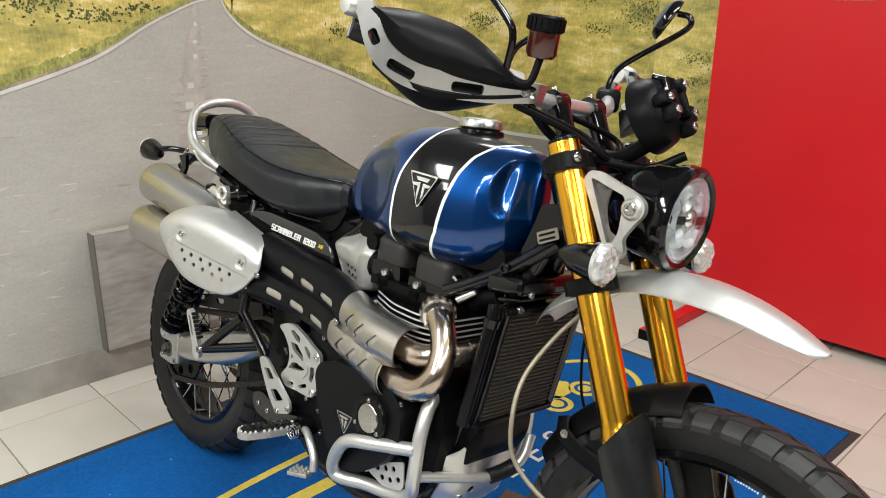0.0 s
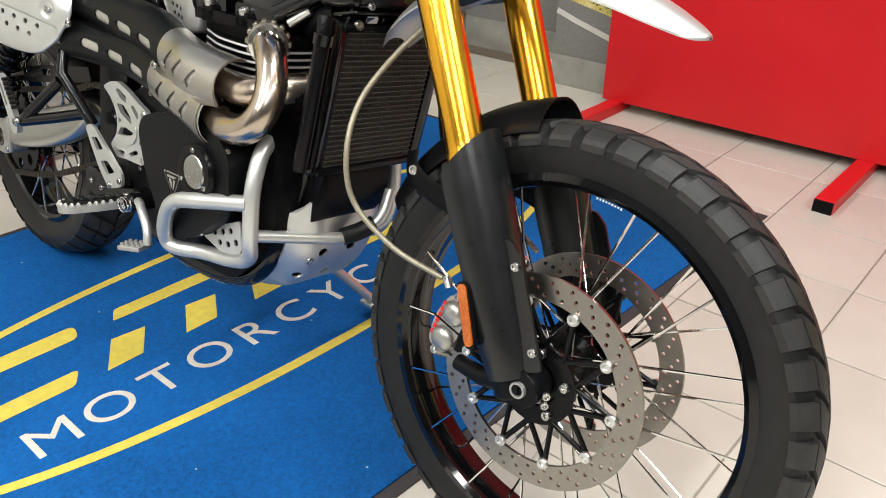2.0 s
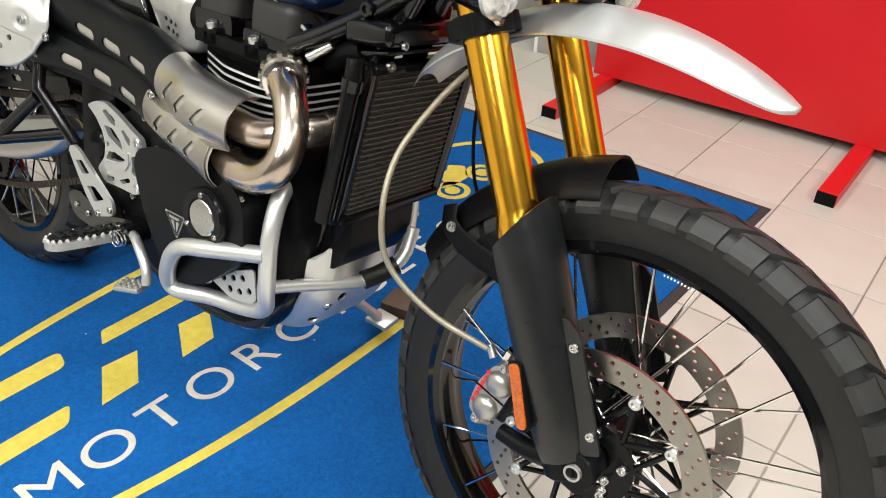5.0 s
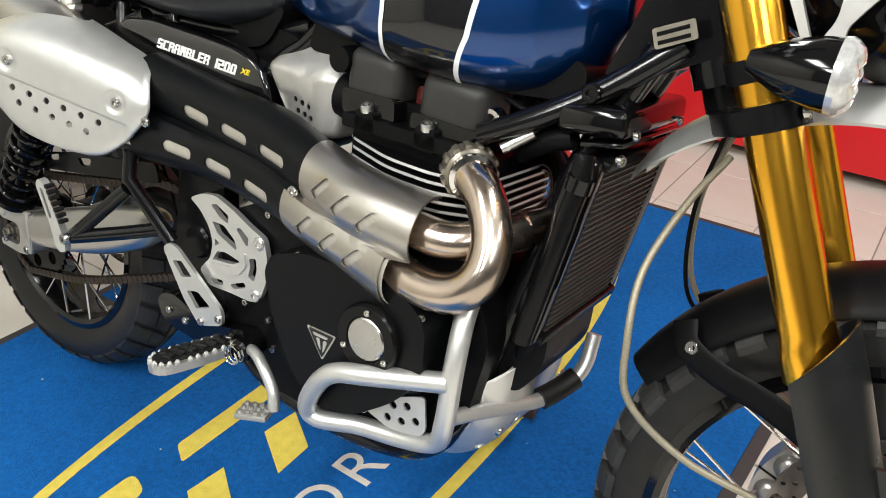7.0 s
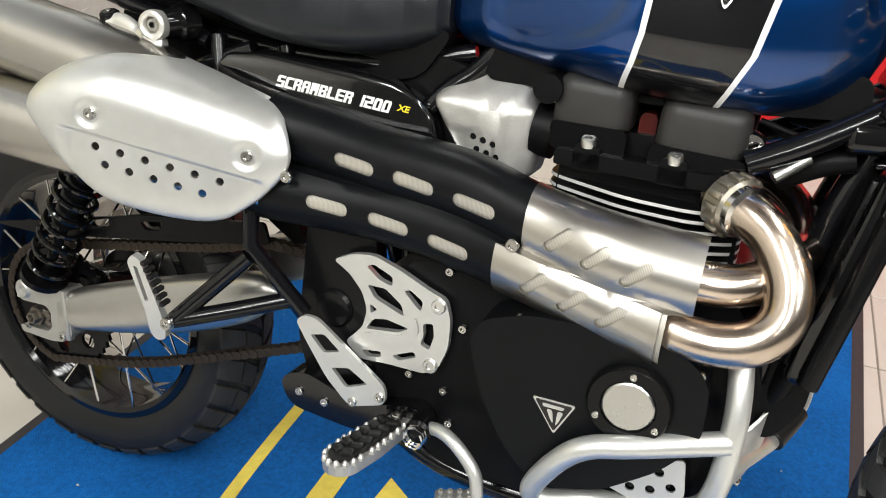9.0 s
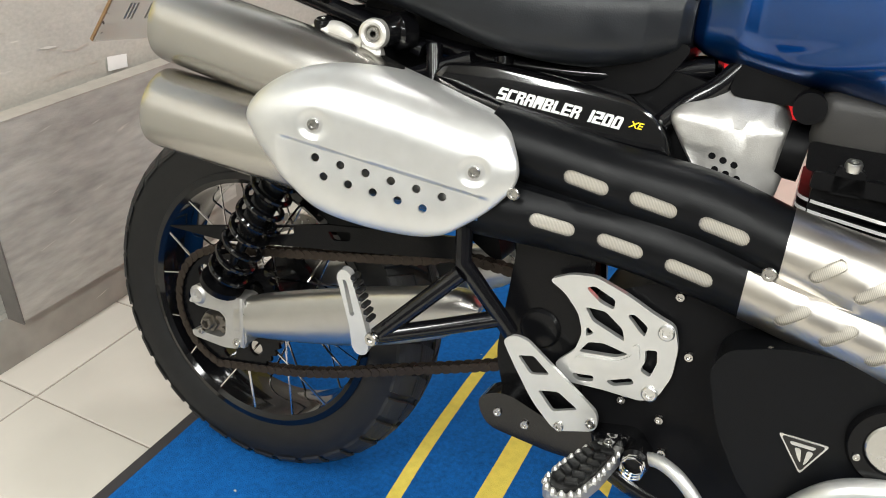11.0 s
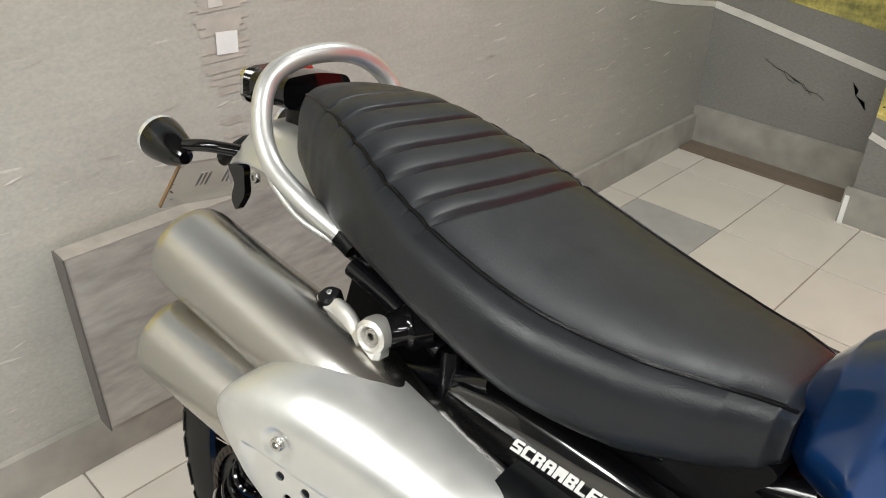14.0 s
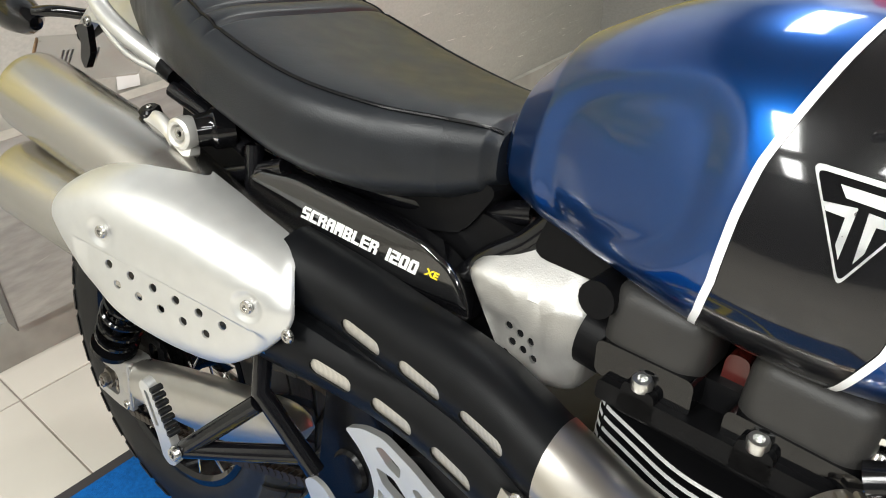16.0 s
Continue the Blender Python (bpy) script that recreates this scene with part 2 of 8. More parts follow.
def plate(outline, thick, m=None, holes=(), bevel=0.0, shape=None):
    """A plate in the xy plane, thick along z and centred on it, with holes through it. shape bends each point."""
    bm = bmesh.new()
    for loop in (outline, *holes):
        vs = [bm.verts.new((x, y, 0)) for x, y in loop]
        for a, b in zip(vs, vs[1:] + vs[:1]):
            bm.edges.new((a, b))
    bmesh.ops.triangle_fill(bm, use_beauty=True, use_dissolve=False, edges=bm.edges[:])
    for v in bm.verts:
        v.co.z = -thick / 2
    ex = bmesh.ops.extrude_face_region(bm, geom=bm.faces[:])
    for v in [g for g in ex["geom"] if isinstance(g, bmesh.types.BMVert)]:
        v.co.z = thick / 2
    if bevel:
        rim = [e for e in bm.edges if len(e.link_faces) == 2 and e.calc_face_angle(0) > 1.2 and abs(e.verts[0].co.z - e.verts[1].co.z) < 1e-6]
        bmesh.ops.bevel(bm, geom=rim, offset=bevel, segments=1, affect="EDGES")
    if shape:
        for v in bm.verts:
            v.co = shape(v.co)
    if m is not None:
        bmesh.ops.transform(bm, matrix=m, verts=bm.verts)
    return bm


def rounded(pts, r, steps=4):
    """A polygon with its corners rounded."""
    out, n = [], len(pts)
    for i in range(n):
        p, a, b = Vector(pts[i]).to_2d(), Vector(pts[i - 1]).to_2d(), Vector(pts[(i + 1) % n]).to_2d()
        da, db = (a - p), (b - p)
        ra = min(r, da.length * 0.45, db.length * 0.45)
        s, e = p + da.normalized() * ra, p + db.normalized() * ra
        for k in range(steps + 1):
            t = k / steps
            out.append(tuple((1 - t) ** 2 * s + 2 * t * (1 - t) * p + t * t * e))
    return out


def axes(o, x, z):
    """A frame at o whose x axis runs along x and whose z axis is nearest to z."""
    x = Vector(x).normalized()
    y = Vector(z).cross(x).normalized()
    z = x.cross(y)
    m = Matrix((x, y, z)).transposed().to_4x4()
    m.translation = o
    return m


def side(o, turn=0.0, yaw=0.0, tilt=0.0):
    """Plate frame facing the right of the machine: plate x runs forward, plate y up, plate z out to the right."""
    return Matrix.Translation(o) @ pose(0, 0, 0, 90 + tilt, 0, yaw) @ pose(0, 0, 0, 0, 0, turn)


def bolt_mesh(r=0.006, h=0.005):
    """A socket-head bolt looking along +z."""
    return lathe([(r, 0), (r, h * 0.7), (r * 0.85, h), (r * 0.5, h), (r * 0.45, h * 0.45), (0, h * 0.45)], 14)


BOLTS = {}


def bolt(parent, at, out, r=0.006, h=0.005, material=None, name="bolt"):
    """A bolt head on a surface, facing out; alike ones share one mesh."""
    material = material or M["bolt_steel"]
    key = (round(r, 4), round(h, 4), material.name)
    if key not in BOLTS:
        ob = part(name, bolt_mesh(r, h), material, parent)
        BOLTS[key] = ob.data
    else:
        ob = new(name, BOLTS[key])
        ob.parent = parent
    ob.matrix_basis = Matrix.Translation(at) @ Vector(out).to_track_quat("Z", "Y").to_matrix().to_4x4()
    return ob


def wordmark(text, size, m, material, parent, name="lettering", depth=0.0004, shear=0.0, spacing=1.0, squash=1.0, bold=0.0):
    """Letters as a thin mesh."""
    cu = bpy.data.curves.new("tmp_text", "FONT")
    cu.body, cu.size, cu.extrude, cu.shear, cu.space_character, cu.offset = text, size, depth, shear, spacing, bold
    cu.align_x, cu.align_y = "CENTER", "CENTER"
    ob = bpy.data.objects.new("tmp_text", cu)
    scene.collection.objects.link(ob)
    dg = bpy.context.evaluated_depsgraph_get()
    me = bpy.data.meshes.new_from_object(ob.evaluated_get(dg))
    bpy.data.objects.remove(ob)
    bm = bmesh.new()
    bm.from_mesh(me)
    bpy.data.meshes.remove(me)
    bmesh.ops.transform(bm, matrix=m @ Matrix.Diagonal((squash, 1, 1, 1)), verts=bm.verts)
    return part(name, bm, material, parent, smooth=False)

GLYPHS = {"S": "T M B ul lr", "C": "T B ul ll", "R": "T M ul ll ur lr", "A": "T M ul ll ur lr", "M": "T ul ll ur lr mid", "B": "T M B ul ll ur lr", "L": "B ul ll", "E": "T M B ul ll",
          "1": "ur lr", "2": "T M B ur ll", "0": "T B ul ll ur lr"}


def block_text(text, m, high, wide, step, stroke, slope, material, parent):
    """Heavy square letters built from straight strokes, leaning forward, centred on the origin of m."""
    bm = bmesh.new()
    total = sum(step * (0.35 if ch == " " else 1) for ch in text)
    x0, half = -total / 2, high / 2

    def bar(xa, xb, za, zb, cut_l=0.0, cut_r=0.0):
        pts = [(xa, za), (xb, za), (xb - cut_r, zb), (xa + cut_l, zb)]
        merge(bm, plate([(x0 + a + slope * b, b - half) for a, b in pts], 0.0008, m))

    for ch in text:
        if ch == " ":
            x0 += step * 0.35
            continue
        g = GLYPHS[ch].split()
        lo, hi = (stroke * 0.8 if "B" in g else 0.0), (high - stroke * 0.8 if "T" in g else high)
        m0, m1 = half - stroke * 0.36, half + stroke * 0.36
        if "B" in g:
            bar(0, wide, 0, lo)
        if "T" in g:
            bar(0, wide, hi, high, 0.0014 if ch in "AS0C" else 0.0, 0.0014 if ch in "ARB0" else 0.0)
        if "M" in g:
            bar(0, wide - (0.0012 if ch in "RB" else 0), m0, m1)
        for sidex, u, l in ((0.0, "ul", "ll"), (wide - stroke, "ur", "lr")):
            if u in g and l in g and "M" not in g:
                bar(sidex, sidex + stroke, lo, hi)
            else:
                if u in g:
                    bar(sidex, sidex + stroke, m1, hi)
                if l in g:
                    bar(sidex, sidex + stroke, lo, m0)
        if "mid" in g:
            bar(wide / 2 - stroke * 0.42, wide / 2 + stroke * 0.42, half * 0.7, hi)
        x0 += step
    return part("lettering", bm, material, parent, smooth=False)


# ---- the room ----
WA, NOOK_Y, PIL_X, PIL_Y = -0.64, 2.50, 0.10, 2.24
rm_, rnt_, rb_ = nodes_of("printed_grey_road")
RN, RL = rnt_.nodes, rnt_.links
rtc = RN.new("ShaderNodeTexCoord")


def road_noise(scale, detail, stretch, turn=0.0, lo=0.3, hi=0.7, to_lo=0.0, to_hi=1.0):
    mp, nz, mr = RN.new("ShaderNodeMapping"), RN.new("ShaderNodeTexNoise"), RN.new("ShaderNodeMapRange")
    mp.inputs["Scale"].default_value, mp.inputs["Rotation"].default_value = stretch, (radians(turn), 0, 0)
    nz.inputs["Scale"].default_value, nz.inputs["Detail"].default_value = scale, detail
    RL.new(rtc.outputs["Object"], mp.inputs["Vector"])
    RL.new(mp.outputs[0], nz.inputs["Vector"])
    RL.new(nz.outputs["Fac"], mr.inputs["Value"])
    for k, v in (("From Min", lo), ("From Max", hi), ("To Min", to_lo), ("To Max", to_hi)):
        mr.inputs[k].default_value = v
    return mr.outputs[0], nz


def road_math(op, a, c):
    nd = RN.new("ShaderNodeMath")
    nd.operation = op
    for k, v in enumerate((a, c)):
        if isinstance(v, (int, float)):
            nd.inputs[k].default_value = v
        else:
            RL.new(v, nd.inputs[k])
    return nd.outputs[0]


grit, grit_n = road_noise(110, 8, (1, 1, 1.6), 0, 0.3, 0.7, 0.92, 1.08)
cloud, _n = road_noise(1.5, 3, (1, 1, 1.4), 0, 0.3, 0.7, 0.90, 1.08)
drag, _n = road_noise(5, 5, (1, 1.2, 10), -10, 0.35, 0.75, 0.975, 1.045)
flaw, _n = road_noise(11, 7, (1, 0.8, 7), -10, 0.66, 0.72, 1.0, 1.28)
# the road grey darkens towards the recess: corner shade put into the colour
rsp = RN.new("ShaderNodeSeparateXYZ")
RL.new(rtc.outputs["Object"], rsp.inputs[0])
nook_shade = RN.new("ShaderNodeMapRange")
nook_shade.interpolation_type = "SMOOTHSTEP"
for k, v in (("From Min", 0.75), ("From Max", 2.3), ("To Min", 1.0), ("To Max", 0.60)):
    nook_shade.inputs[k].default_value = v
RL.new(road_math("ADD", rsp.outputs["Y"], road_math("MULTIPLY", rsp.outputs["Z"], -0.25)), nook_shade.inputs["Value"])
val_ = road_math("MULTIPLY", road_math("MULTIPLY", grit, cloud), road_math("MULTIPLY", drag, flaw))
val_ = road_math("MULTIPLY", val_, nook_shade.outputs[0])
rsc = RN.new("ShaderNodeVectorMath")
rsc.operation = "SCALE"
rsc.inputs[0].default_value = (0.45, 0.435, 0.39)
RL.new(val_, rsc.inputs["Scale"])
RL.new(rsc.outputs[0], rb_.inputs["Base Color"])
rb_.inputs["Roughness"].default_value = 0.40
rbp = RN.new("ShaderNodeBump")
rbp.inputs["Strength"].default_value, rbp.inputs["Distance"].default_value = 0.03, 0.002
RL.new(grit_n.outputs["Fac"], rbp.inputs["Height"])
RL.new(rbp.outputs[0], rb_.inputs["Normal"])
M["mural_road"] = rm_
# darker road grey for the north wall and the pillar
M["mural_dark"] = mat("printed_darker_road", (0.20, 0.195, 0.18), 0.40, vary=0.20, scale=70, big=1.4, bump=0.15, bump_scale=60, stretch=(1, 1, 2))
gm_, gnt_, gb_ = nodes_of("printed_yellow_meadow")
GN, GL = gnt_.nodes, gnt_.links
gtc = GN.new("ShaderNodeTexCoord")
fine_, mid_, wide_ = [GN.new("ShaderNodeTexNoise") for _ in range(3)]
for nd, sc_, dt_, rg_ in ((fine_, 70, 10, 0.75), (mid_, 14, 6, 0.6), (wide_, 2.6, 4, 0.5)):
    nd.inputs["Scale"].default_value, nd.inputs["Detail"].default_value, nd.inputs["Roughness"].default_value = sc_, dt_, rg_
    gmp = GN.new("ShaderNodeMapping")
    gmp.inputs["Scale"].default_value = {70: (1.5, 1.5, 0.55), 14: (0.5, 0.5, 1.4), 2.6: (0.4, 0.4, 2.2)}[sc_]
    GL.new(gtc.outputs["Object"], gmp.inputs["Vector"])
    GL.new(gmp.outputs[0], nd.inputs["Vector"])
ad_ = GN.new("ShaderNodeMath")
ad_.operation = "MULTIPLY_ADD"
GL.new(fine_.outputs["Fac"], ad_.inputs[0])
ad_.inputs[1].default_value = 0.55
GL.new(mid_.outputs["Fac"], ad_.inputs[2])
ad2_ = GN.new("ShaderNodeMath")
ad2_.operation = "MULTIPLY_ADD"
GL.new(wide_.outputs["Fac"], ad2_.inputs[0])
ad2_.inputs[1].default_value = 0.55
GL.new(ad_.outputs[0], ad2_.inputs[2])
rp_ = GN.new("ShaderNodeValToRGB")
rp_.color_ramp.elements[0].position, rp_.color_ramp.elements[0].color = 0.62, (0.17, 0.165, 0.055, 1)
rp_.color_ramp.elements[1].position, rp_.color_ramp.elements[1].color = 1.0, (0.80, 0.69, 0.36, 1)
for ps_, cl_ in ((0.76, (0.36, 0.325, 0.095, 1)), (0.87, (0.54, 0.455, 0.125, 1)), (0.94, (0.68, 0.55, 0.18, 1))):
    e_ = rp_.color_ramp.elements.new(ps_)
    e_.color = cl_
dv_ = GN.new("ShaderNodeMath")
dv_.operation = "MULTIPLY"
dv_.inputs[1].default_value = 0.82
GL.new(ad2_.outputs[0], dv_.inputs[0])
GL.new(dv_.outputs[0], rp_.inputs["Fac"])
GL.new(rp_.outputs["Color"], gb_.inputs["Base Color"])
gb_.inputs["Roughness"].default_value = 0.45
M["mural_grass"] = gm_
M["mural_line"] = mat("printed_white_line", (0.62, 0.60, 0.55), 0.45, vary=0.15, scale=20)
M["mural_patch"] = mat("printed_pale_patch", (0.46, 0.425, 0.375), 0.45, vary=0.22, scale=30)
M["mural_bush"] = mat("printed_dark_green_bush", (0.075, 0.095, 0.028), 0.45, vary=0.8, scale=60, big=14)
M["mural_verge"] = mat("printed_green_verge", (0.31, 0.31, 0.09), 0.45, vary=0.75, scale=85, big=16, stretch=(1, 1.6, 0.8))
M["mural_gravel"] = mat("printed_brown_gravel_edge", (0.33, 0.275, 0.20), 0.45, vary=0.5, scale=110, big=12)
M["mural_leaf"] = mat("printed_yellow_leaves", (0.62, 0.50, 0.06), 0.45, vary=0.3)
# the board's lit top and dark side are put into these two colours
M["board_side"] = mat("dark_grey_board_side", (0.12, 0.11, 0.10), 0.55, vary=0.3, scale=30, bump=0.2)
M["board_top"] = mat("pale_lit_board_top", (0.36, 0.33, 0.29), 0.5, vary=0.25, scale=30, bump=0.2)
M["cover_board"] = mat("scuffed_grey_board", (0.36, 0.345, 0.31), 0.45, vary=0.35, scale=14, big=2, bump=0.4, bump_scale=90, stretch=(1, 1, 4))
M["mural_crack"] = mat("printed_dark_crack", (0.035, 0.033, 0.030), 0.5, vary=0.3)
M["tile_grey"] = mat("worn_grey_floor_tile", (0.33, 0.325, 0.31), 0.35, vary=0.12, scale=20, big=4)
M["threshold"] = mat("brown_wooden_threshold", (0.15, 0.115, 0.085), 0.5, vary=0.25, scale=30, stretch=(1, 8, 1), bump=0.15)
M["skirting"] = mat("grey_printed_skirting", (0.30, 0.285, 0.255), 0.5, vary=0.3, scale=12, bump=0.2, bump_scale=60)
M["plain_wall"] = mat("grey_wall_paint", (0.055, 0.055, 0.055), 0.6, vary=0.2, scale=8)
M["ceiling"] = mat("grey_ceiling_paint", (0.26, 0.26, 0.255), 0.7, vary=0.03, scale=6)
M["tile"] = mat("pale_grey_beige_floor_tile", (0.53, 0.496, 0.44), 0.30, vary=0.06, scale=9, big=1.4, rough_vary=0.05, random_tint=0.05)
M["grout"] = mat("dark_grout", (0.27, 0.235, 0.20), 0.8, vary=0.25, scale=60)
M["red_panel"] = mat("red_painted_panel", (0.58, 0.006, 0.010), 0.40, vary=0.05, scale=8, big=1.5, bump=0.03, bump_scale=40)
M["carpet"] = mat("blue_pile_carpet", (0.006, 0.088, 0.30), 0.95, vary=0.45, scale=120, big=1.8, bump=1.0, bump_scale=500, spec=0.1)
M["carpet_yellow"] = mat("yellow_carpet_pile", (0.62, 0.50, 0.09), 0.95, vary=0.18, scale=60, bump=0.8, bump_scale=500, spec=0.1)
M["carpet_white"] = mat("cream_carpet_pile", (0.60, 0.58, 0.52), 0.95, vary=0.15, scale=60, bump=0.8, bump_scale=500, spec=0.1)
M["mat_edge"] = mat("black_rubber_mat_edge", (0.03, 0.027, 0.028), 0.7, vary=0.2)


def structure(name, bm, material, label):
    ob = part(name, bm, material, None, smooth=False)
    return tagged(ob, label, "structure", kind="structure")


def slab(x0, x1, y0, y1, z0, z1):
    return box(x1 - x0, y1 - y0, z1 - z0, pose((x0 + x1) / 2, (y0 + y1) / 2, (z0 + z1) / 2))


FAR_X, FAR_Y = 5.2, -4.6
floor = structure("floor", slab(WA - 0.2, FAR_X + 0.2, FAR_Y - 0.2, NOOK_Y + 0.2, -0.12, -0.0075), M["grout"], "pale beige ceramic floor tiles with dark grout joints")
TILE = 0.333
# columns of whole tiles from both sides, with one cut column between them under the mat
COLS = [-0.164 + TILE * (k - 2) for k in range(5)] + [1.08 + 0.321 * k for k in range(-1, 14)]
ROWS = [-0.127 + TILE * (k - 14) for k in range(23)]
TILE_DATA = {}


def tile_mesh(w):
    b = box(w - 0.0042, TILE - 0.0042, 0.008)
    bmesh.ops.bevel(b, geom=[e for e in b.edges if e.verts[0].co.z > 0 and e.verts[1].co.z > 0], offset=0.0012, segments=1, affect="EDGES")
    return b


bm = bmesh.new()
for c0, c1 in zip(COLS, COLS[1:]):
    for r0 in ROWS:
        tx, ty, w = (c0 + c1) / 2, r0 + TILE / 2, round(c1 - c0, 4)
        if ty > NOOK_Y + 0.1:
            continue
        if ty < -2.2 or tx > 4.0:
            if ty > FAR_Y - 0.1:
                box(w - 0.0042, TILE - 0.0042, 0.008, pose(tx, ty, -0.0085), bm=bm)
            continue
        if w not in TILE_DATA:
            tob = part("tile", tile_mesh(w), M["tile"], floor, smooth=False)
            TILE_DATA[w] = tob.data
        else:
            tob = new("tile", TILE_DATA[w])
            tob.parent = floor
        tob.matrix_basis = pose(tx, ty, -0.0085 + 0.0012 * noise.noise(Vector((tx * 9, ty * 9, 0))), 0.12 * noise.noise(Vector((tx * 7, ty * 5, 3))), 0.12 * noise.noise(Vector((tx * 5, ty * 8, 5))), 0)
tagged(part("far_tiles", bm, M["tile"], floor, smooth=False), kind="stuff")
structure("ceiling", slab(WA - 0.2, FAR_X + 0.2, FAR_Y - 0.2, NOOK_Y + 0.2, CEIL, CEIL + 0.12), M["ceiling"], "plain grey painted ceiling")
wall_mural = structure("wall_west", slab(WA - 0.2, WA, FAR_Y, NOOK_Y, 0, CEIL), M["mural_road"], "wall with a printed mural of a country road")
wall_nook = structure("wall_north", slab(WA, FAR_X, NOOK_Y, NOOK_Y + 0.2, 0, CEIL), M["mural_dark"], "recessed wall with the printed road mural")
pillar = structure("wall_pillar", slab(PIL_X, FAR_X, PIL_Y, NOOK_Y - 0.002, 0, CEIL), M["mural_dark"], "projecting wall with the printed road mural")
structure("wall_east", slab(FAR_X, FAR_X + 0.2, FAR_Y, NOOK_Y, 0, CEIL), M["plain_wall"], "plain grey shop wall")
structure("wall_south", slab(WA - 0.2, FAR_X + 0.2, FAR_Y - 0.2, FAR_Y, 0, CEIL), M["plain_wall"], "plain grey shop wall behind the motorcycle")
structure("baseboard_west", slab(WA + 0.001, WA + 0.02, FAR_Y, NOOK_Y - 0.022, -0.009, 0.115), M["skirting"], "grey skirting board along the mural wall")
structure("baseboard_north", slab(WA + 0.001, PIL_X - 0.002, NOOK_Y - 0.02, NOOK_Y - 0.001, -0.009, 0.15), M["skirting"], "grey skirting board in the recess")
structure("baseboard_pillar", slab(PIL_X - 0.018, FAR_X, PIL_Y - 0.02, PIL_Y - 0.001, -0.009, 0.125), M["skirting"], "grey skirting board round the projecting wall")


def print_sheet(name, pts, to3d, material, label, parent=None, lift=0.001):
    """A flat printed piece of the mural on a wall."""
    bm = bmesh.new()
    bm.faces.new([bm.verts.new(to3d(a, b, lift)) for a, b in pts])
    bmesh.ops.triangulate(bm, faces=bm.faces[:])
    return part(name, bm, material, parent, label, smooth=False)


def on_west(a, b, d):
    return Vector((WA + d, a, b))


def on_north(a, b, d):
    return Vector((a, NOOK_Y - d, b))


def on_pillar(a, b, d):
    return Vector((a, PIL_Y - d, b))


left_edge = [tuple(p) for p in spline([(-0.75, 0.884, 0), (-0.25, 1.012, 0), (-0.01, 1.084, 0), (0.105, 1.133, 0), (0.228, 1.202, 0), (0.376, 1.266, 0), (0.441, 1.285, 0), (0.56, 1.30, 0)], 4)]
right_edge = [tuple(p) for p in spline([(0.50, 1.315, 0), (0.518, 1.27, 0), (0.538, 1.237, 0), (0.60, 1.18, 0), (0.708, 1.123, 0), (1.025, 1.005, 0), (1.40, 0.855, 0), (2.0, 0.665, 0), (NOOK_Y - 0.001, 0.56, 0)], 4)]


def strip(edge, w):
    """A line of the given width along an edge."""
    up, lo = [], []
    for i, p in enumerate(edge):
        a, b = edge[max(0, i - 1)], edge[min(len(edge) - 1, i + 1)]
        n = Vector((-(b[1] - a[1]), b[0] - a[0])).normalized()
        ww = w(i / (len(edge) - 1))
        up.append((p[0] + n.x * ww, p[1] + n.y * ww))
        lo.append((p[0] - n.x * ww, p[1] - n.y * ww))
    return up + lo[::-1]


print_sheet("mural_grass", [(p[0], p[1]) for p in left_edge] + [(0.56, CEIL - 0.01), (-0.75, CEIL - 0.01)], on_west, M["mural_grass"], "printed yellow-green meadow", wall_mural)
print_sheet("mural_grass", [(0.561, CEIL - 0.01), (0.561, 1.31)] + [(p[0], p[1]) for p in right_edge] + [(NOOK_Y - 0.001, CEIL - 0.01)], on_west, M["mural_grass"], "printed yellow-green meadow", wall_mural)
print_sheet("mural_line", strip(left_edge, lambda t: 0.0065 - 0.0040 * t), on_west, M["mural_line"], "printed white road edge line", wall_mural, 0.002)
print_sheet("mural_line", strip(right_edge, lambda t: 0.002 + 0.008 * t), on_west, M["mural_line"], "printed white road edge line", wall_mural, 0.002)
# printed gravel edge and a green verge between the road and the meadow, with a ragged upper outline
for edge_pts in (left_edge, right_edge):
    m_ = len(edge_pts) - 1
    for nm, mt, w0, w1, lift in (("mural_verge", "mural_verge", 0.010, 0.058, 0.0013), ("mural_gravel", "mural_gravel", 0.004, 0.017, 0.0017)):
        fine_pts = []
        for i in range(m_ * 6 + 1):
            k, u = min(m_ - 1, i // 6), i / 6 - min(m_ - 1, i // 6)
            fine_pts.append((edge_pts[k][0] + (edge_pts[k + 1][0] - edge_pts[k][0]) * u, edge_pts[k][1] + (edge_pts[k + 1][1] - edge_pts[k][1]) * u))
        n_ = len(fine_pts) - 1
        bm = bmesh.new()
        prev = None
        for i, (a, c) in enumerate(fine_pts):
            near = i / n_ if edge_pts is right_edge else 1 - i / n_
            w = (w0 + (w1 - w0) * near) * (1 + 0.25 * noise.noise(Vector((a * 60, c * 60, 2.0))))
            row = [bm.verts.new(on_west(a, c, lift)), bm.verts.new(on_west(a, c + w, lift))]
            if prev:
                bm.faces.new((prev[0], row[0], row[1], prev[1]))
            prev = row
        part(nm, bm, M[mt], wall_mural, "printed green verge" if nm == "mural_verge" else "printed brown gravel edge", smooth=False)
north_edge = [(WA + 0.001, 0.56), (-0.494, 0.536), (0.023, 0.438), (PIL_X - 0.001, 0.424)]
print_sheet("mural_grass", [(p[0], p[1] + (0.02 if i == 0 else 0.06 + 0.12 * i / 3)) for i, p in enumerate(north_edge)] + [(PIL_X - 0.001, CEIL - 0.01), (WA + 0.001, CEIL - 0.01)], on_north, M["mural_grass"], "printed meadow grass", wall_nook)
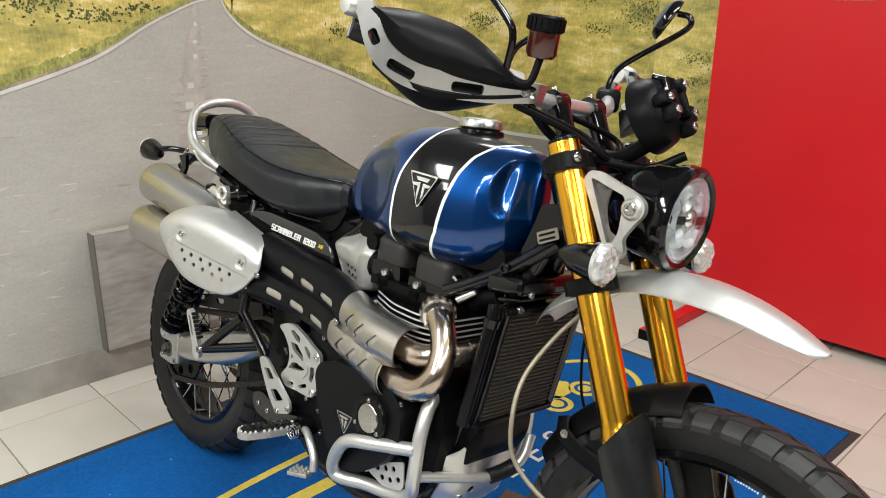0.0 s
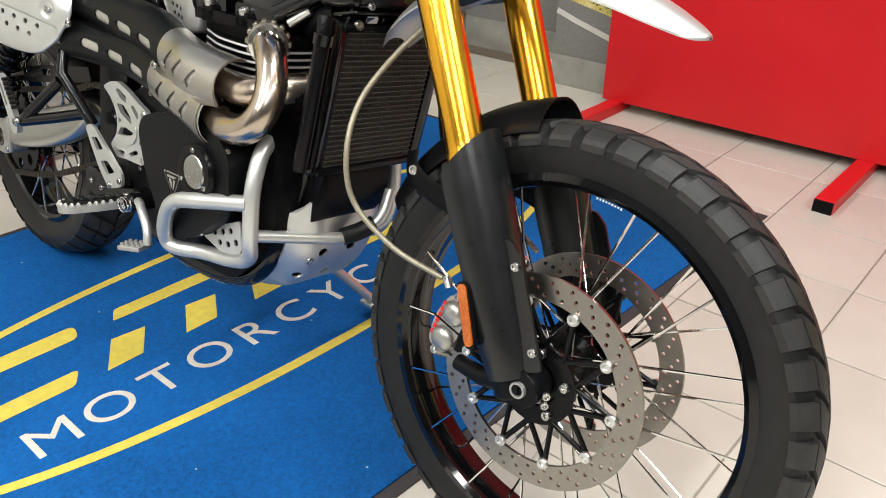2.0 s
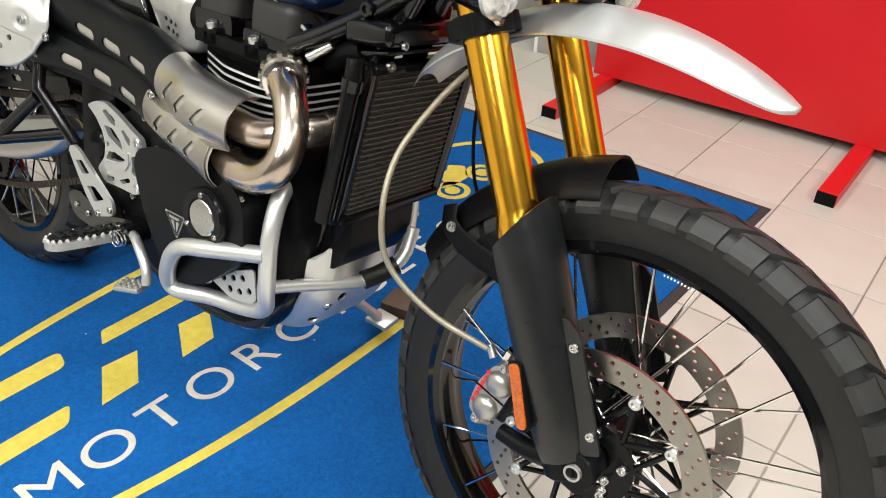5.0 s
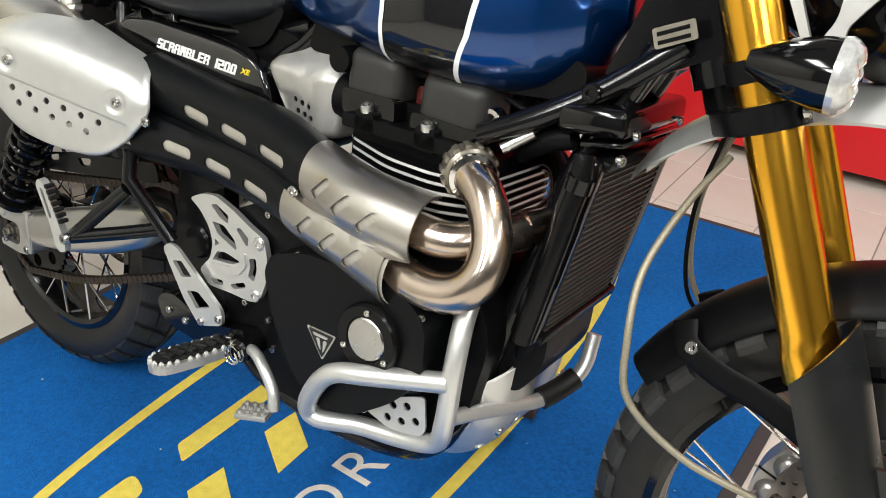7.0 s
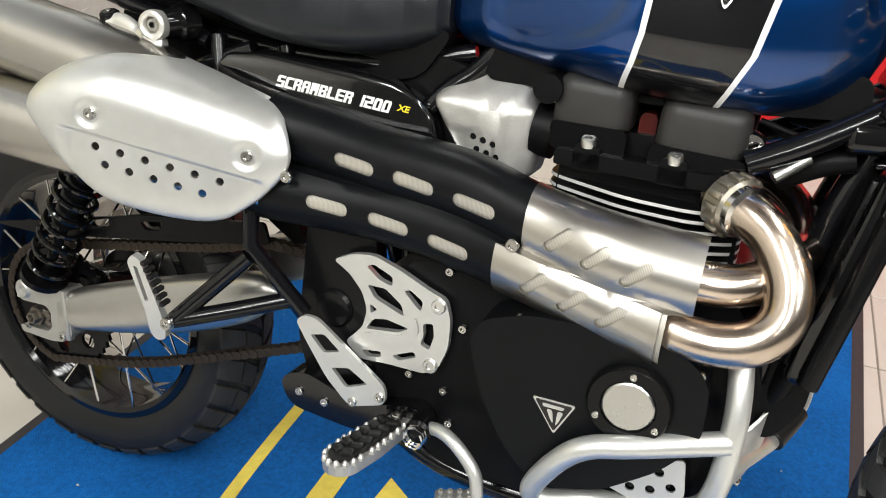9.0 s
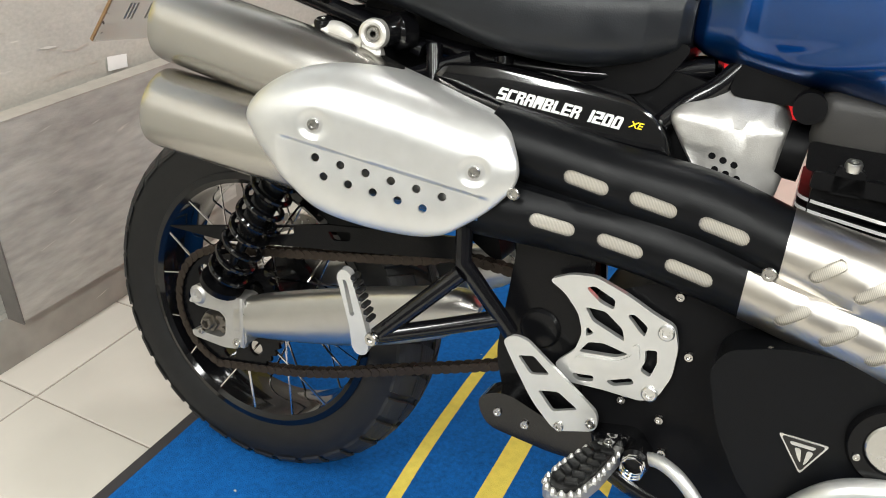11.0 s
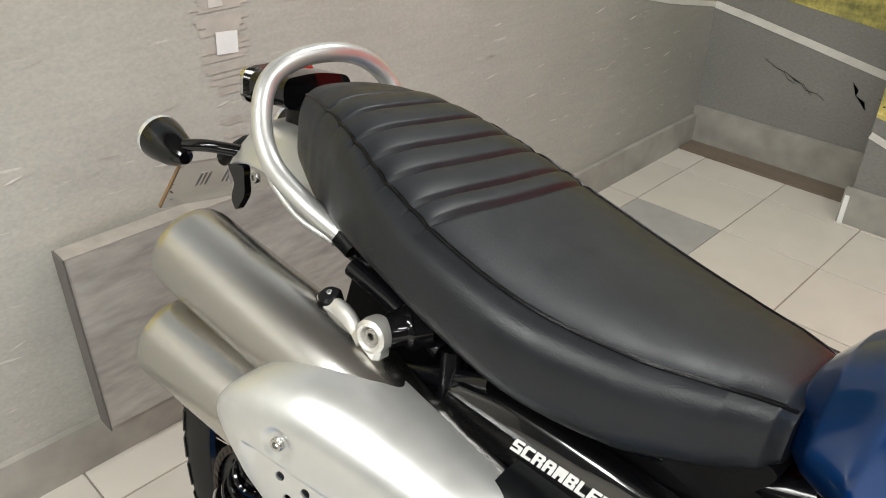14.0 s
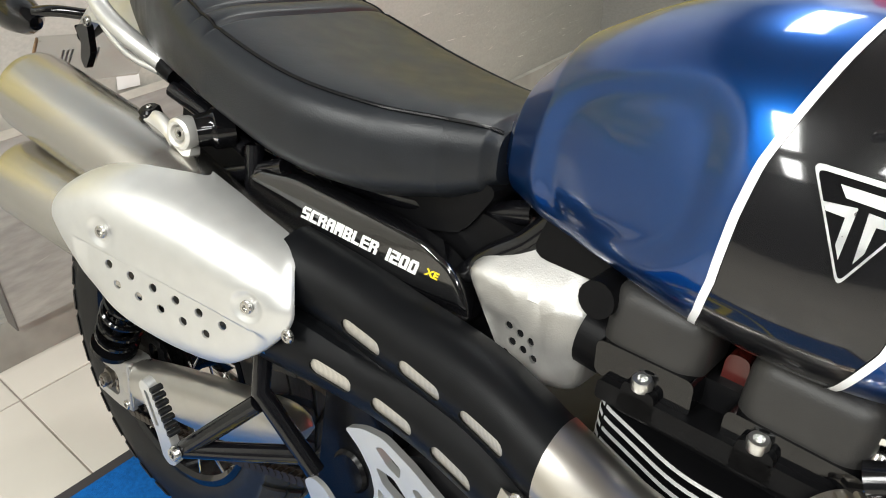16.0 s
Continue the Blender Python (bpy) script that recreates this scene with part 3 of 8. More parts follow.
print_sheet("mural_line", strip(north_edge, lambda t: 0.014), on_north, M["mural_line"], "printed white road edge line", wall_nook, 0.002)
pil_edge = [(PIL_X + 0.001, 0.318), (0.207, 0.283), (0.5, 0.20), (0.9, 0.11)]
print_sheet("mural_grass", [(PIL_X + 0.001, 0.38), (0.5, 0.30), (1.2, 0.16), (FAR_X - 0.01, 0.16), (FAR_X - 0.01, CEIL - 0.01), (PIL_X + 0.001, CEIL - 0.01)], on_pillar, M["mural_grass"], "printed meadow grass", pillar)
print_sheet("mural_line", strip(pil_edge, lambda t: 0.012), on_pillar, M["mural_line"], "printed white road edge line", pillar, 0.002)

M["mural_sky"] = mat("printed_pale_sky", (0.52, 0.565, 0.60), 0.45, vary=0.18, scale=3, big=0.8, stretch=(1, 1, 3))
print_sheet("mural_sky", [(-0.75, 1.44), (NOOK_Y - 0.001, 1.47), (NOOK_Y - 0.001, CEIL - 0.01), (-0.75, CEIL - 0.01)], on_west, M["mural_sky"], "printed pale sky", wall_mural, 0.003)
print_sheet("mural_sky", [(WA + 0.004, 1.47), (PIL_X - 0.001, 1.50), (PIL_X - 0.001, CEIL - 0.01), (WA + 0.004, CEIL - 0.01)], on_north, M["mural_sky"], "printed pale sky", wall_nook, 0.003)
print_sheet("mural_sky", [(PIL_X + 0.001, 1.52), (FAR_X - 0.01, 1.52), (FAR_X - 0.01, CEIL - 0.01), (PIL_X + 0.001, CEIL - 0.01)], on_pillar, M["mural_sky"], "printed pale sky", pillar, 0.003)
rnd = random.Random(5)
# worn centre line of the printed road: pale ragged patches that widen towards the viewer
bm = bmesh.new()
for k in range(120):
    t = k / 119
    z = 1.272 - 0.66 * t ** 1.1
    c = 0.408 - 0.045 * t
    w = 0.006 + 0.085 * min(1.0, t / 0.55) * (1 if t < 0.55 else max(0.15, 1 - 1.4 * (t - 0.55)))
    if t > 0.58 and rnd.random() < 0.55:
        continue
    y0, y1 = c - w * rnd.uniform(0.55, 1.0), c + w * rnd.uniform(0.15, 0.75)
    h = 0.0036 * (0.8 + 0.5 * t)
    bm.faces.new([bm.verts.new(on_west(a, b, 0.0014 + 0.000004 * k)) for a, b in ((y0, z - h), (y1, z - h), (y1 - 0.004, z + h), (y0 + 0.004, z + h))])
part("mural_patch", bm, M["mural_patch"], wall_mural, "pale worn centre line of the printed road", smooth=False)
for yy, zz, w, h in ((0.402, 1.205, 0.006, 0.006), (0.395, 1.145, 0.008, 0.006), (0.392, 1.095, 0.009, 0.008), (0.365, 0.995, 0.013, 0.010), (0.355, 0.925, 0.016, 0.012)):
    print_sheet("mural_dash", [(yy - w, zz - h), (yy + w, zz - h), (yy + w * 0.9, zz + h), (yy - w * 0.9, zz + h)], on_west, M["mural_line"], "", wall_mural, 0.0028)
note = thing("paper_note", "small blank white paper stuck on the mural wall", "paper")
print_sheet("sheet", [(0.343, 0.820), (0.392, 0.816), (0.395, 0.861), (0.346, 0.865)], on_west, M["white_print"], "", note, 0.004)
tag_ = thing("paper_note", "small torn white paper tag stuck above the grey board", "paper")
print_sheet("sheet", [(0.328, 0.540), (0.385, 0.536), (0.388, 0.566), (0.333, 0.572)], on_west, M["white_print"], "", tag_, 0.004)
# pale streaks and scuffs in the print
for k in range(240):
    y, z = rnd.uniform(-0.6, 2.4), rnd.uniform(0.16, 0.90)
    if z > 1.2 - 0.28 * abs(y):
        continue
    ln, h = rnd.uniform(0.01, 0.07), rnd.uniform(0.0008, 0.0032)
    sl = rnd.uniform(-0.15, 0.35)
    print_sheet("mural_scuff", [(y - ln / 2, z - sl * ln / 2), (y, z - h), (y + ln / 2, z + sl * ln / 2), (y, z + h)], on_west, M["mural_patch" if k % 3 else "mural_line"], "", wall_mural, 0.0016)
for k in range(26):
    y, z = rnd.uniform(-0.05, 0.6), rnd.uniform(0.06, 0.5)
    ln, h = rnd.uniform(0.01, 0.05), rnd.uniform(0.0008, 0.002)
    print_sheet("mural_scuff", [(y - ln / 2, z - 0.1 * ln), (y, z - h), (y + ln / 2, z + 0.1 * ln), (y, z + h)], lambda a, b, d: Vector((WA + 0.0685 + d, a, b)), M["mural_patch"], "", wall_mural, 0.0006)

# the blank grey cover board on the mural wall, and the paper note
cover = structure("trim_cover_board", slab(WA + 0.0205, WA + 0.068, -0.06, 0.62, 0.118, 0.535), M["cover_board"], "raised grey cover board on the mural wall")

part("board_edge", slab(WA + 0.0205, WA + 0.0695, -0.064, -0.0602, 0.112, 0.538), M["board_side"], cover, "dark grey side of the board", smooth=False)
part("board_edge", slab(WA + 0.0205, WA + 0.0685, -0.06, 0.62, 0.5355, 0.538), M["board_top"], cover, "top of the board, painted pale as lit", smooth=False)
# red display boards on feet
def red_board(x0, x1, feet):
    b = thing("display_board", "tall red painted display board standing on two flat feet", "display board", pose(x0, 2.06, 0))
    w = x1 - x0
    part("panel", box(w, 0.035, 2.02, pose(w / 2, 0.018, 1.045), 0.003), M["red_panel"], b, smooth=False)
    for fx in feet:
        f = part("foot", box(0.06, 0.52, 0.045, pose(fx - x0, -0.17, 0.0145), 0.003), M["red_panel"], b, smooth=False)
        part("end_cap", box(0.058, 0.004, 0.043, pose(fx - x0, -0.4325, 0.0145), 0.0), M["black_plastic"], f, "black plastic end cap", smooth=False)
    return tagged(b, group="red display boards")


red_board(0.47, 1.575, (0.53, 1.505))
red_board(1.582, 2.75, (2.05, 2.70))

# ceiling battens, known from their glints on the paintwork, plus the added nook lamp
for lx, ly in LAMPS:
    lampbody = thing("ceiling_lamp", "white batten ceiling lamp", "ceiling lamp", pose(lx, ly, CEIL), "ceiling battens")
    part("housing", box(0.38, 1.30, 0.06, pose(0, 0, -0.03), 0.008), M["lamp_white"], lampbody)

# blue mat with its printed logo
logo_mat = thing("floor_mat", "blue carpet mat with yellow and cream logo and black edge", "mat", pose(0, 0, 0))
MX0, MX1, MY0, MY1 = -0.178, 1.393, -0.89, 1.49


def mat_layer(inset, z0, z1):
    """One layer of the mat, whose east edge runs in towards the viewer."""
    return plate([(MX0 + inset, MY0 + inset), (MX1 - 0.09 - inset, MY0 + inset), (MX1 - inset, MY1 - inset), (MX0 + inset, MY1 - inset)], z1 - z0, pose(0, 0, (z0 + z1) / 2))


part("backing", mat_layer(0.0, -0.0095, -0.0005), M["mat_edge"], logo_mat, "black rubber border", smooth=False)
part("carpet_face", mat_layer(0.027, -0.0008, 0.0035), M["carpet"], logo_mat, "blue carpet pile", smooth=False)


def on_mat(name, pts, material, label="", lift=0.0042):
    bm = bmesh.new()
    bm.faces.new([bm.verts.new((a, b, lift)) for a, b in pts])
    bmesh.ops.triangulate(bm, faces=bm.faces[:])
    return part(name, bm, material, logo_mat, label, smooth=False)


def oval(a, b, n=96, p=2.25):
    out = []
    for k in range(n):
        t = 2 * math.pi * k / n
        c, s = math.cos(t), math.sin(t)
        out.append((0.602 + b * math.copysign(abs(c) ** (2 / p), c), 0.30 + a * math.copysign(abs(s) ** (2 / p), s)))
    return out


bm = bmesh.new()
ro, ri = [[bm.verts.new((x, y, 0.0042)) for x, y in oval(a, b)] for a, b in ((1.042, 0.329), (1.018, 0.303))]
for k in range(96):
    bm.faces.new((ro[k], ro[(k + 1) % 96], ri[(k + 1) % 96], ri[k]))
part("oval_ring", bm, M["carpet_yellow"], logo_mat, "yellow oval ring", smooth=False)
for k, ch in enumerate("MOTORCYCLES"):
    wordmark(ch, 0.128, pose(0.752, -0.392 + 0.1160 * k, 0.0042, 0, 0, 90), M["carpet_white"], logo_mat, "letter", 0.0002, squash=1.05)
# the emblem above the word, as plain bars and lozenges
for y0 in (-0.66, 0.40):
    on_mat("emblem_bar", rounded([(0.42, y0 + 0.03), (0.42, y0 + 0.47), (0.475, y0 + 0.455), (0.475, y0 + 0.06)], 0.02), M["carpet_yellow"])
    on_mat("emblem_bar", rounded([(0.585, y0), (0.585, y0 + 0.40), (0.635, y0 + 0.37), (0.635, y0 - 0.02)], 0.015), M["carpet_yellow"])
    on_mat("emblem_bar", rounded([(0.475, y0 + 0.01), (0.475, y0 + 0.09), (0.585, y0 + 0.06), (0.585, y0 - 0.01)], 0.01), M["carpet_yellow"])
on_mat("emblem_bar", rounded([(0.425, -0.095), (0.425, 0.345), (0.47, 0.325), (0.47, -0.12)], 0.008), M["carpet_yellow"])
for y0 in (-0.16, 0.03, 0.22):
    on_mat("lozenge", [(0.535, y0), (0.543, y0 + 0.079), (0.634, y0 + 0.022), (0.637, y0 - 0.062)], M["carpet_yellow"])
for wx, wy in ((0.615, 0.945), (0.615, 1.10)):
    bm = bmesh.new()
    for r0, r1 in ((0.055, 0.036), (0.024, 0.0)):
        a = [bm.verts.new((wx + r0 * math.cos(2 * math.pi * k / 32), wy + r0 * math.sin(2 * math.pi * k / 32), 0.0042)) for k in range(32)]
        if r1:
            c = [bm.verts.new((wx + r1 * math.cos(2 * math.pi * k / 32), wy + r1 * math.sin(2 * math.pi * k / 32), 0.0042)) for k in range(32)]
            for k in range(32):
                bm.faces.new((a[k], a[(k + 1) % 32], c[(k + 1) % 32], c[k]))
        else:
            bm.faces.new(a)
    part("emblem_ring", bm, M["carpet_yellow"], logo_mat, smooth=False)
on_mat("emblem_body", rounded([(0.585, 0.93), (0.555, 0.98), (0.52, 0.94), (0.49, 0.99), (0.525, 1.03), (0.50, 1.07), (0.545, 1.10), (0.60, 1.045), (0.60, 0.99)], 0.012), M["carpet_yellow"])

# bushes and cracks in the print, the threshold, a worn tile and stains
def blob(cx, cz, rx, rz, seed, n=26):
    rr = random.Random(seed)
    return [(cx + rx * (0.72 + 0.36 * rr.random()) * math.cos(2 * math.pi * k / n), cz + rz * (0.72 + 0.36 * rr.random()) * math.sin(2 * math.pi * k / n)) for k in range(n)]


def bush(clumps, to_wall, wall, seed, leaf=0.0055, dense=26000, material="mural_bush"):
    """A printed bush: many small dark leaf dabs round a few centres."""
    rr, bm = random.Random(seed), bmesh.new()
    for cx, cz, rx, rz in clumps:
        for _ in range(int(dense * rx * rz) + 12):
            a, b = cx + rx * rr.gauss(0, 0.45), cz + rz * rr.gauss(0, 0.45)
            t, w = rr.uniform(0, math.pi), leaf * rr.uniform(0.5, 1.3)
            c, s_ = math.cos(t) * w, math.sin(t) * w
            bm.faces.new([bm.verts.new(to_wall(a + u * c - v * s_ * 0.6, b + u * s_ + v * c * 0.6, 0.0022 + 0.0006 * rr.random())) for u, v in ((-1, 0), (0, -1), (1, 0), (0, 1))])
    return part("mural_bush", bm, M[material], wall, "printed bush leaves", smooth=False)


bush([(0.06, 1.235, 0.13, 0.03), (0.20, 1.262, 0.07, 0.022)], on_west, wall_mural, 40)
bush([(-0.12, 1.285, 0.16, 0.05), (-0.35, 1.30, 0.15, 0.06)], on_west, wall_mural, 41)
bush([(1.02, 1.17, 0.06, 0.03), (1.25, 1.20, 0.10, 0.05)], on_west, wall_mural, 42)
bush([(1.60, 1.13, 0.08, 0.03), (1.9, 1.20, 0.14, 0.05)], on_west, wall_mural, 43)
bush([(-0.13, 1.25, 0.13, 0.10)], on_north, wall_nook, 44)
bush([(-0.40, 1.16, 0.09, 0.03), (-0.45, 1.33, 0.12, 0.06)], on_north, wall_nook, 45)
bush([(0.32, 0.96, 0.16, 0.03), (0.30, 1.06, 0.12, 0.04), (0.38, 0.88, 0.07, 0.02)], on_pillar, pillar, 46, 0.004)
bush([(0.25, 1.45, 0.10, 0.12)], on_pillar, pillar, 47)
verge = [(0.16 + 0.07 * k, 0.50 - 0.020 * k, 0.05, 0.10) for k in range(6)]
bush([(a, b - 0.045, c, 0.05) for a, b, c, d in verge], on_pillar, pillar, 48, 0.006, 30000)
bush([(a, b + 0.05, c, d) for a, b, c, d in verge], on_pillar, pillar, 49, 0.0065, 22000, "mural_leaf")
bush([(a, b + 0.04, c, d) for a, b, c, d in verge], on_pillar, pillar, 50, 0.0055, 9000)
for k, pts in enumerate((((-0.40, 0.40), (-0.35, 0.375), (-0.31, 0.368), (-0.27, 0.345), (-0.235, 0.338), (-0.20, 0.305)), ((-0.24, 0.335), (-0.225, 0.32), (-0.18, 0.318), (-0.15, 0.30)), ((-0.07, 0.39), (-0.045, 0.365), (-0.05, 0.345), (-0.015, 0.33), (-0.005, 0.30)), ((-0.32, 0.37), (-0.30, 0.345), (-0.27, 0.335)))):
    print_sheet("mural_crack", [(a, b + 0.0012 + 0.0008 * (i % 2)) for i, (a, b) in enumerate(pts)] + [(a, b - 0.0012) for a, b in pts[::-1]], on_north, M["mural_crack"], "", wall_nook, 0.0024 + 0.00005 * k)
structure("threshold", slab(WA + 0.022, PIL_X - 0.002, 2.372, NOOK_Y - 0.022, -0.0045, 0.004), M["threshold"], "flat brown threshold strip at the recessed wall")
structure("trim_corner", slab(PIL_X - 0.012, PIL_X + 0.004, PIL_Y - 0.024, PIL_Y - 0.006, -0.004, 0.10), M["white_print"], "white corner end of the skirting board")
for ob in floor.children:
    if abs(ob.location.x + 0.33) < 0.12 and abs(ob.location.y - 1.70) < 0.12:
        ob.data = ob.data.copy()
        ob.data.materials[0] = M["tile_grey"]
rnd_ = random.Random(5)
M["debris"] = mat("pale_lint", (0.45, 0.42, 0.36), 0.8, vary=0.2)
for k in range(26):
    a, b, r = rnd_.uniform(0.0, 1.3), rnd_.uniform(-0.7, 0.5), rnd_.uniform(0.0015, 0.004)
    on_mat("lint", blob(a, b, r, r * 0.6, 200 + k, 7), M["debris"], "", 0.0052)
lab = thing("board_label", "small white paper label on the red display board", "label")
print_sheet("sheet", [(0.905, 1.304), (1.04, 1.304), (1.04, 1.40), (0.905, 1.40)], lambda a, b, d: Vector((a, 2.06 - d, b)), M["white_print"], "", lab, 0.002)

# ---- the motorcycle: its own frame has x forward, y to its left, z up; it leans on the side stand ----
LEAN = 10.1
BIKE = thing("motorcycle", "blue and black scrambler motorcycle with gold forks on a mat", "motorcycle", pose(0, -0.028, 0, -LEAN, 0, 0))
AX_R, AX_F = Vector((0.0, 0.0, 0.322)), Vector((1.576, 0.0, 0.352))
RAKE = radians(24.4)
UP = Vector((-math.sin(RAKE), 0, math.cos(RAKE)))
LEG = Vector((1.547, 0, 0.360))
STEER_AT = Vector((1.215, 0, 0.95))
STEER = Matrix.Translation((-0.006, 0.017, 0)) @ Matrix.Translation(STEER_AT) @ Matrix.Rotation(radians(2.0), 4, UP) @ Matrix.Translation(-STEER_AT)


def front(ob):
    """Turns a part of the front end with the handlebar."""
    ob.matrix_basis = STEER @ ob.matrix_basis
    return ob


def crown(a, R, drop, half):
    return R - drop + drop * math.sqrt(max(0, 1 - (a / half) ** 2))


def tyre_mesh(R, width, bead, drop, sunk):
    h = width / 2
    prof = [(bead, -h * 0.62), (bead + 0.012, -h * 0.72), (bead + (R - bead) * 0.45, -h * 0.95)]
    for k in range(-10, 11):
        a = h * 0.92 * k / 10
        prof.append((crown(a, R - sunk, drop, h * 1.06), a))
    prof += [(bead + (R - bead) * 0.45, h * 0.95), (bead + 0.012, h * 0.72), (bead, h * 0.62)]
    return lathe(prof, 96, pose(0, 0, 0, 90, 0, 0), closed=True)


def tread_mesh(R, width, drop, pitches, deep, rows):
    """Raised blocks round the tyre; each row: inner and outer place across, share of the pitch, slant, shift."""
    bm = bmesh.new()
    h = width / 2
    for k in range(pitches):
        for s in (1, -1):
            for a0, a1, share, slant, shift in rows:
                t0 = 2 * math.pi * (k + shift + (0.5 if s < 0 else 0)) / pitches
                dt = 2 * math.pi / pitches * share
                lo, hi = [], []
                n = 5
                for i in range(n + 1):
                    for j in (0, 1):
                        a = a0 + (a1 - a0) * i / n
                        t = t0 + dt * (j - 0.5) + 2 * math.pi / pitches * slant * (i / n)
                        r = crown(a, R, drop, h * 1.06)
                        for lst, d, inset in ((lo, -deep - 0.002, 0), (hi, 0, 0.09)):
                            tt = t + (0.5 - j) * dt * inset
                            rr = r + d
                            lst.append(bm.verts.new((rr * math.cos(tt), s * a, rr * math.sin(tt))))
                for i in range(n):
                    p, q = 2 * i, 2 * i + 2
                    bm.faces.new((hi[p], hi[p + 1], hi[q + 1], hi[q]))
                    bm.faces.new((lo[p], hi[p], hi[q], lo[q]))
                    bm.faces.new((lo[p + 1], lo[q + 1], hi[q + 1], hi[p + 1]))
                bm.faces.new((lo[0], lo[1], hi[1], hi[0]))
                bm.faces.new((lo[2 * n], hi[2 * n], hi[2 * n + 1], lo[2 * n + 1]))
    return bm


def rim_mesh(flange, well, half):
    prof = [(flange, -half), (flange + 0.003, -half - 0.003), (flange - 0.008, -half - 0.005), (flange - 0.016, -half + 0.001), (well + 0.004, -half * 0.55),
            (well, -half * 0.3), (well, half * 0.3), (well + 0.004, half * 0.55), (flange - 0.016, half - 0.001), (flange - 0.008, half + 0.005), (flange + 0.003, half + 0.003), (flange, half),
            (flange - 0.004, half * 0.8), (well + 0.008, half * 0.3), (well + 0.008, -half * 0.3), (flange - 0.004, -half * 0.8)]
    return lathe(prof, 96, pose(0, 0, 0, 90, 0, 0), closed=True)


def disc_mesh(ro, ri, holes_per_row, rows, thick, wave=0.0):
    holes = []
    for i, r in enumerate(rows):
        for k in range(holes_per_row):
            t = 2 * math.pi * (k + i / len(rows)) / holes_per_row
            holes.append(ring_pts(r * math.cos(t), r * math.sin(t), 0.0031, 8))
    inner = [((ri + wave * math.cos(16 * a)) * math.cos(a), (ri + wave * math.cos(16 * a)) * math.sin(a)) for a in (2 * math.pi * k / 96 for k in range(96))]
    return plate(ring_pts(0, 0, ro, 96), thick, pose(0, 0, 0, 90, 0, 0), [inner] + holes)


def wheel(name, at, R, width, bead, drop, flange, well, rim_half, hub_r, hub_half, spokes, pitches, deep, rows, label, is_front):
    w = new(name)
    w.parent = BIKE
    w["label"] = label
    w.matrix_basis = Matrix.Translation(at)
    if is_front:
        w.matrix_basis = Matrix.Translation(at) @ Matrix.Rotation(radians(2.0), 4, UP)
    tyre = part("tyre", tyre_mesh(R, width, bead, drop, max(0.006, deep + 0.0005)), M["rubber"], w, "black rubber tyre with chunky block tread")
    part("tread", tread_mesh(R, width, drop, pitches, deep, rows), M["tread"], w, "worn block tread", smooth=False)
    part("rim", rim_mesh(flange, well, rim_half), M["black_gloss"], w, "black tubeless spoked rim")
    hub = [(hub_r * 0.35, -hub_half - 0.02), (hub_r * 0.7, -hub_half - 0.02), (hub_r * 0.75, -hub_half - 0.006), (hub_r, -hub_half - 0.004), (hub_r, -hub_half + 0.006),
           (hub_r * 0.7, -hub_half + 0.014), (hub_r * 0.62, 0), (hub_r * 0.7, hub_half - 0.014), (hub_r, hub_half - 0.006), (hub_r, hub_half + 0.004),
           (hub_r * 0.75, hub_half + 0.006), (hub_r * 0.7, hub_half + 0.02), (hub_r * 0.35, hub_half + 0.02)]
    part("hub", lathe(hub, 40, pose(0, 0, 0, 90, 0, 0), closed=True), M["black_satin"], w)
    meshes = {}
    for k in range(spokes):
        s = 1 if k % 2 else -1
        d = 1 if (k // 2) % 2 else -1
        t = 2 * math.pi * k / spokes
        if (s, d) not in meshes:
            hubp = Vector((hub_r * 0.9 * math.cos(d * 0.9), s * hub_half, hub_r * 0.9 * math.sin(d * 0.9)))
            rimp = Vector((flange - 0.013, s * (rim_half - 0.004), 0))
            ob = part("spoke", sweep([hubp, hubp.lerp(rimp, 0.5), rimp], 0.0021, 6), M["chrome"], w)
            meshes[(s, d)] = ob.data
        else:
            ob = new("spoke", meshes[(s, d)])
            ob.parent = w
        ob.matrix_basis = Matrix.Rotation(-t, 4, "Y")
    return w


FRONT_ROWS = [(0.0016, 0.0205, 0.84, 0.50, 0.0), (0.0232, 0.0434, 0.74, 0.06, 0.46)]
REAR_ROWS = [(0.003, 0.034, 0.80, 0.4, 0.0), (0.037, 0.068, 0.78, 0.2, 0.42)]
front_wheel = wheel("front_wheel", AX_F, 0.352, 0.088, 0.270, 0.036, 0.281, 0.262, 0.030, 0.042, 0.036, 32, 44, 0.0070, FRONT_ROWS, "tall spoked front wheel with black rim", True)
rear_wheel = wheel("rear_wheel", AX_R + Vector((0.020, 0.013, 0.002)), 0.322, 0.142, 0.214, 0.052, 0.228, 0.206, 0.052, 0.06, 0.045, 32, 34, 0.003, REAR_ROWS, "spoked rear wheel with black rim", False)


for k in range(9):
    t = radians(79 + 0.95 * k)
    mk = part("rim_print", box(0.0018, 0.0006, 0.0022 if k % 3 else 0.0030, None), M["white_print"], front_wheel, "white rim lettering as plain bars", smooth=False)
    mk.matrix_basis = Matrix.Rotation(-t, 4, "Y") @ pose(0.2640, -0.0335, 0) @ pose(0, 0, 0, 0, 90, 0)
ARM = {}


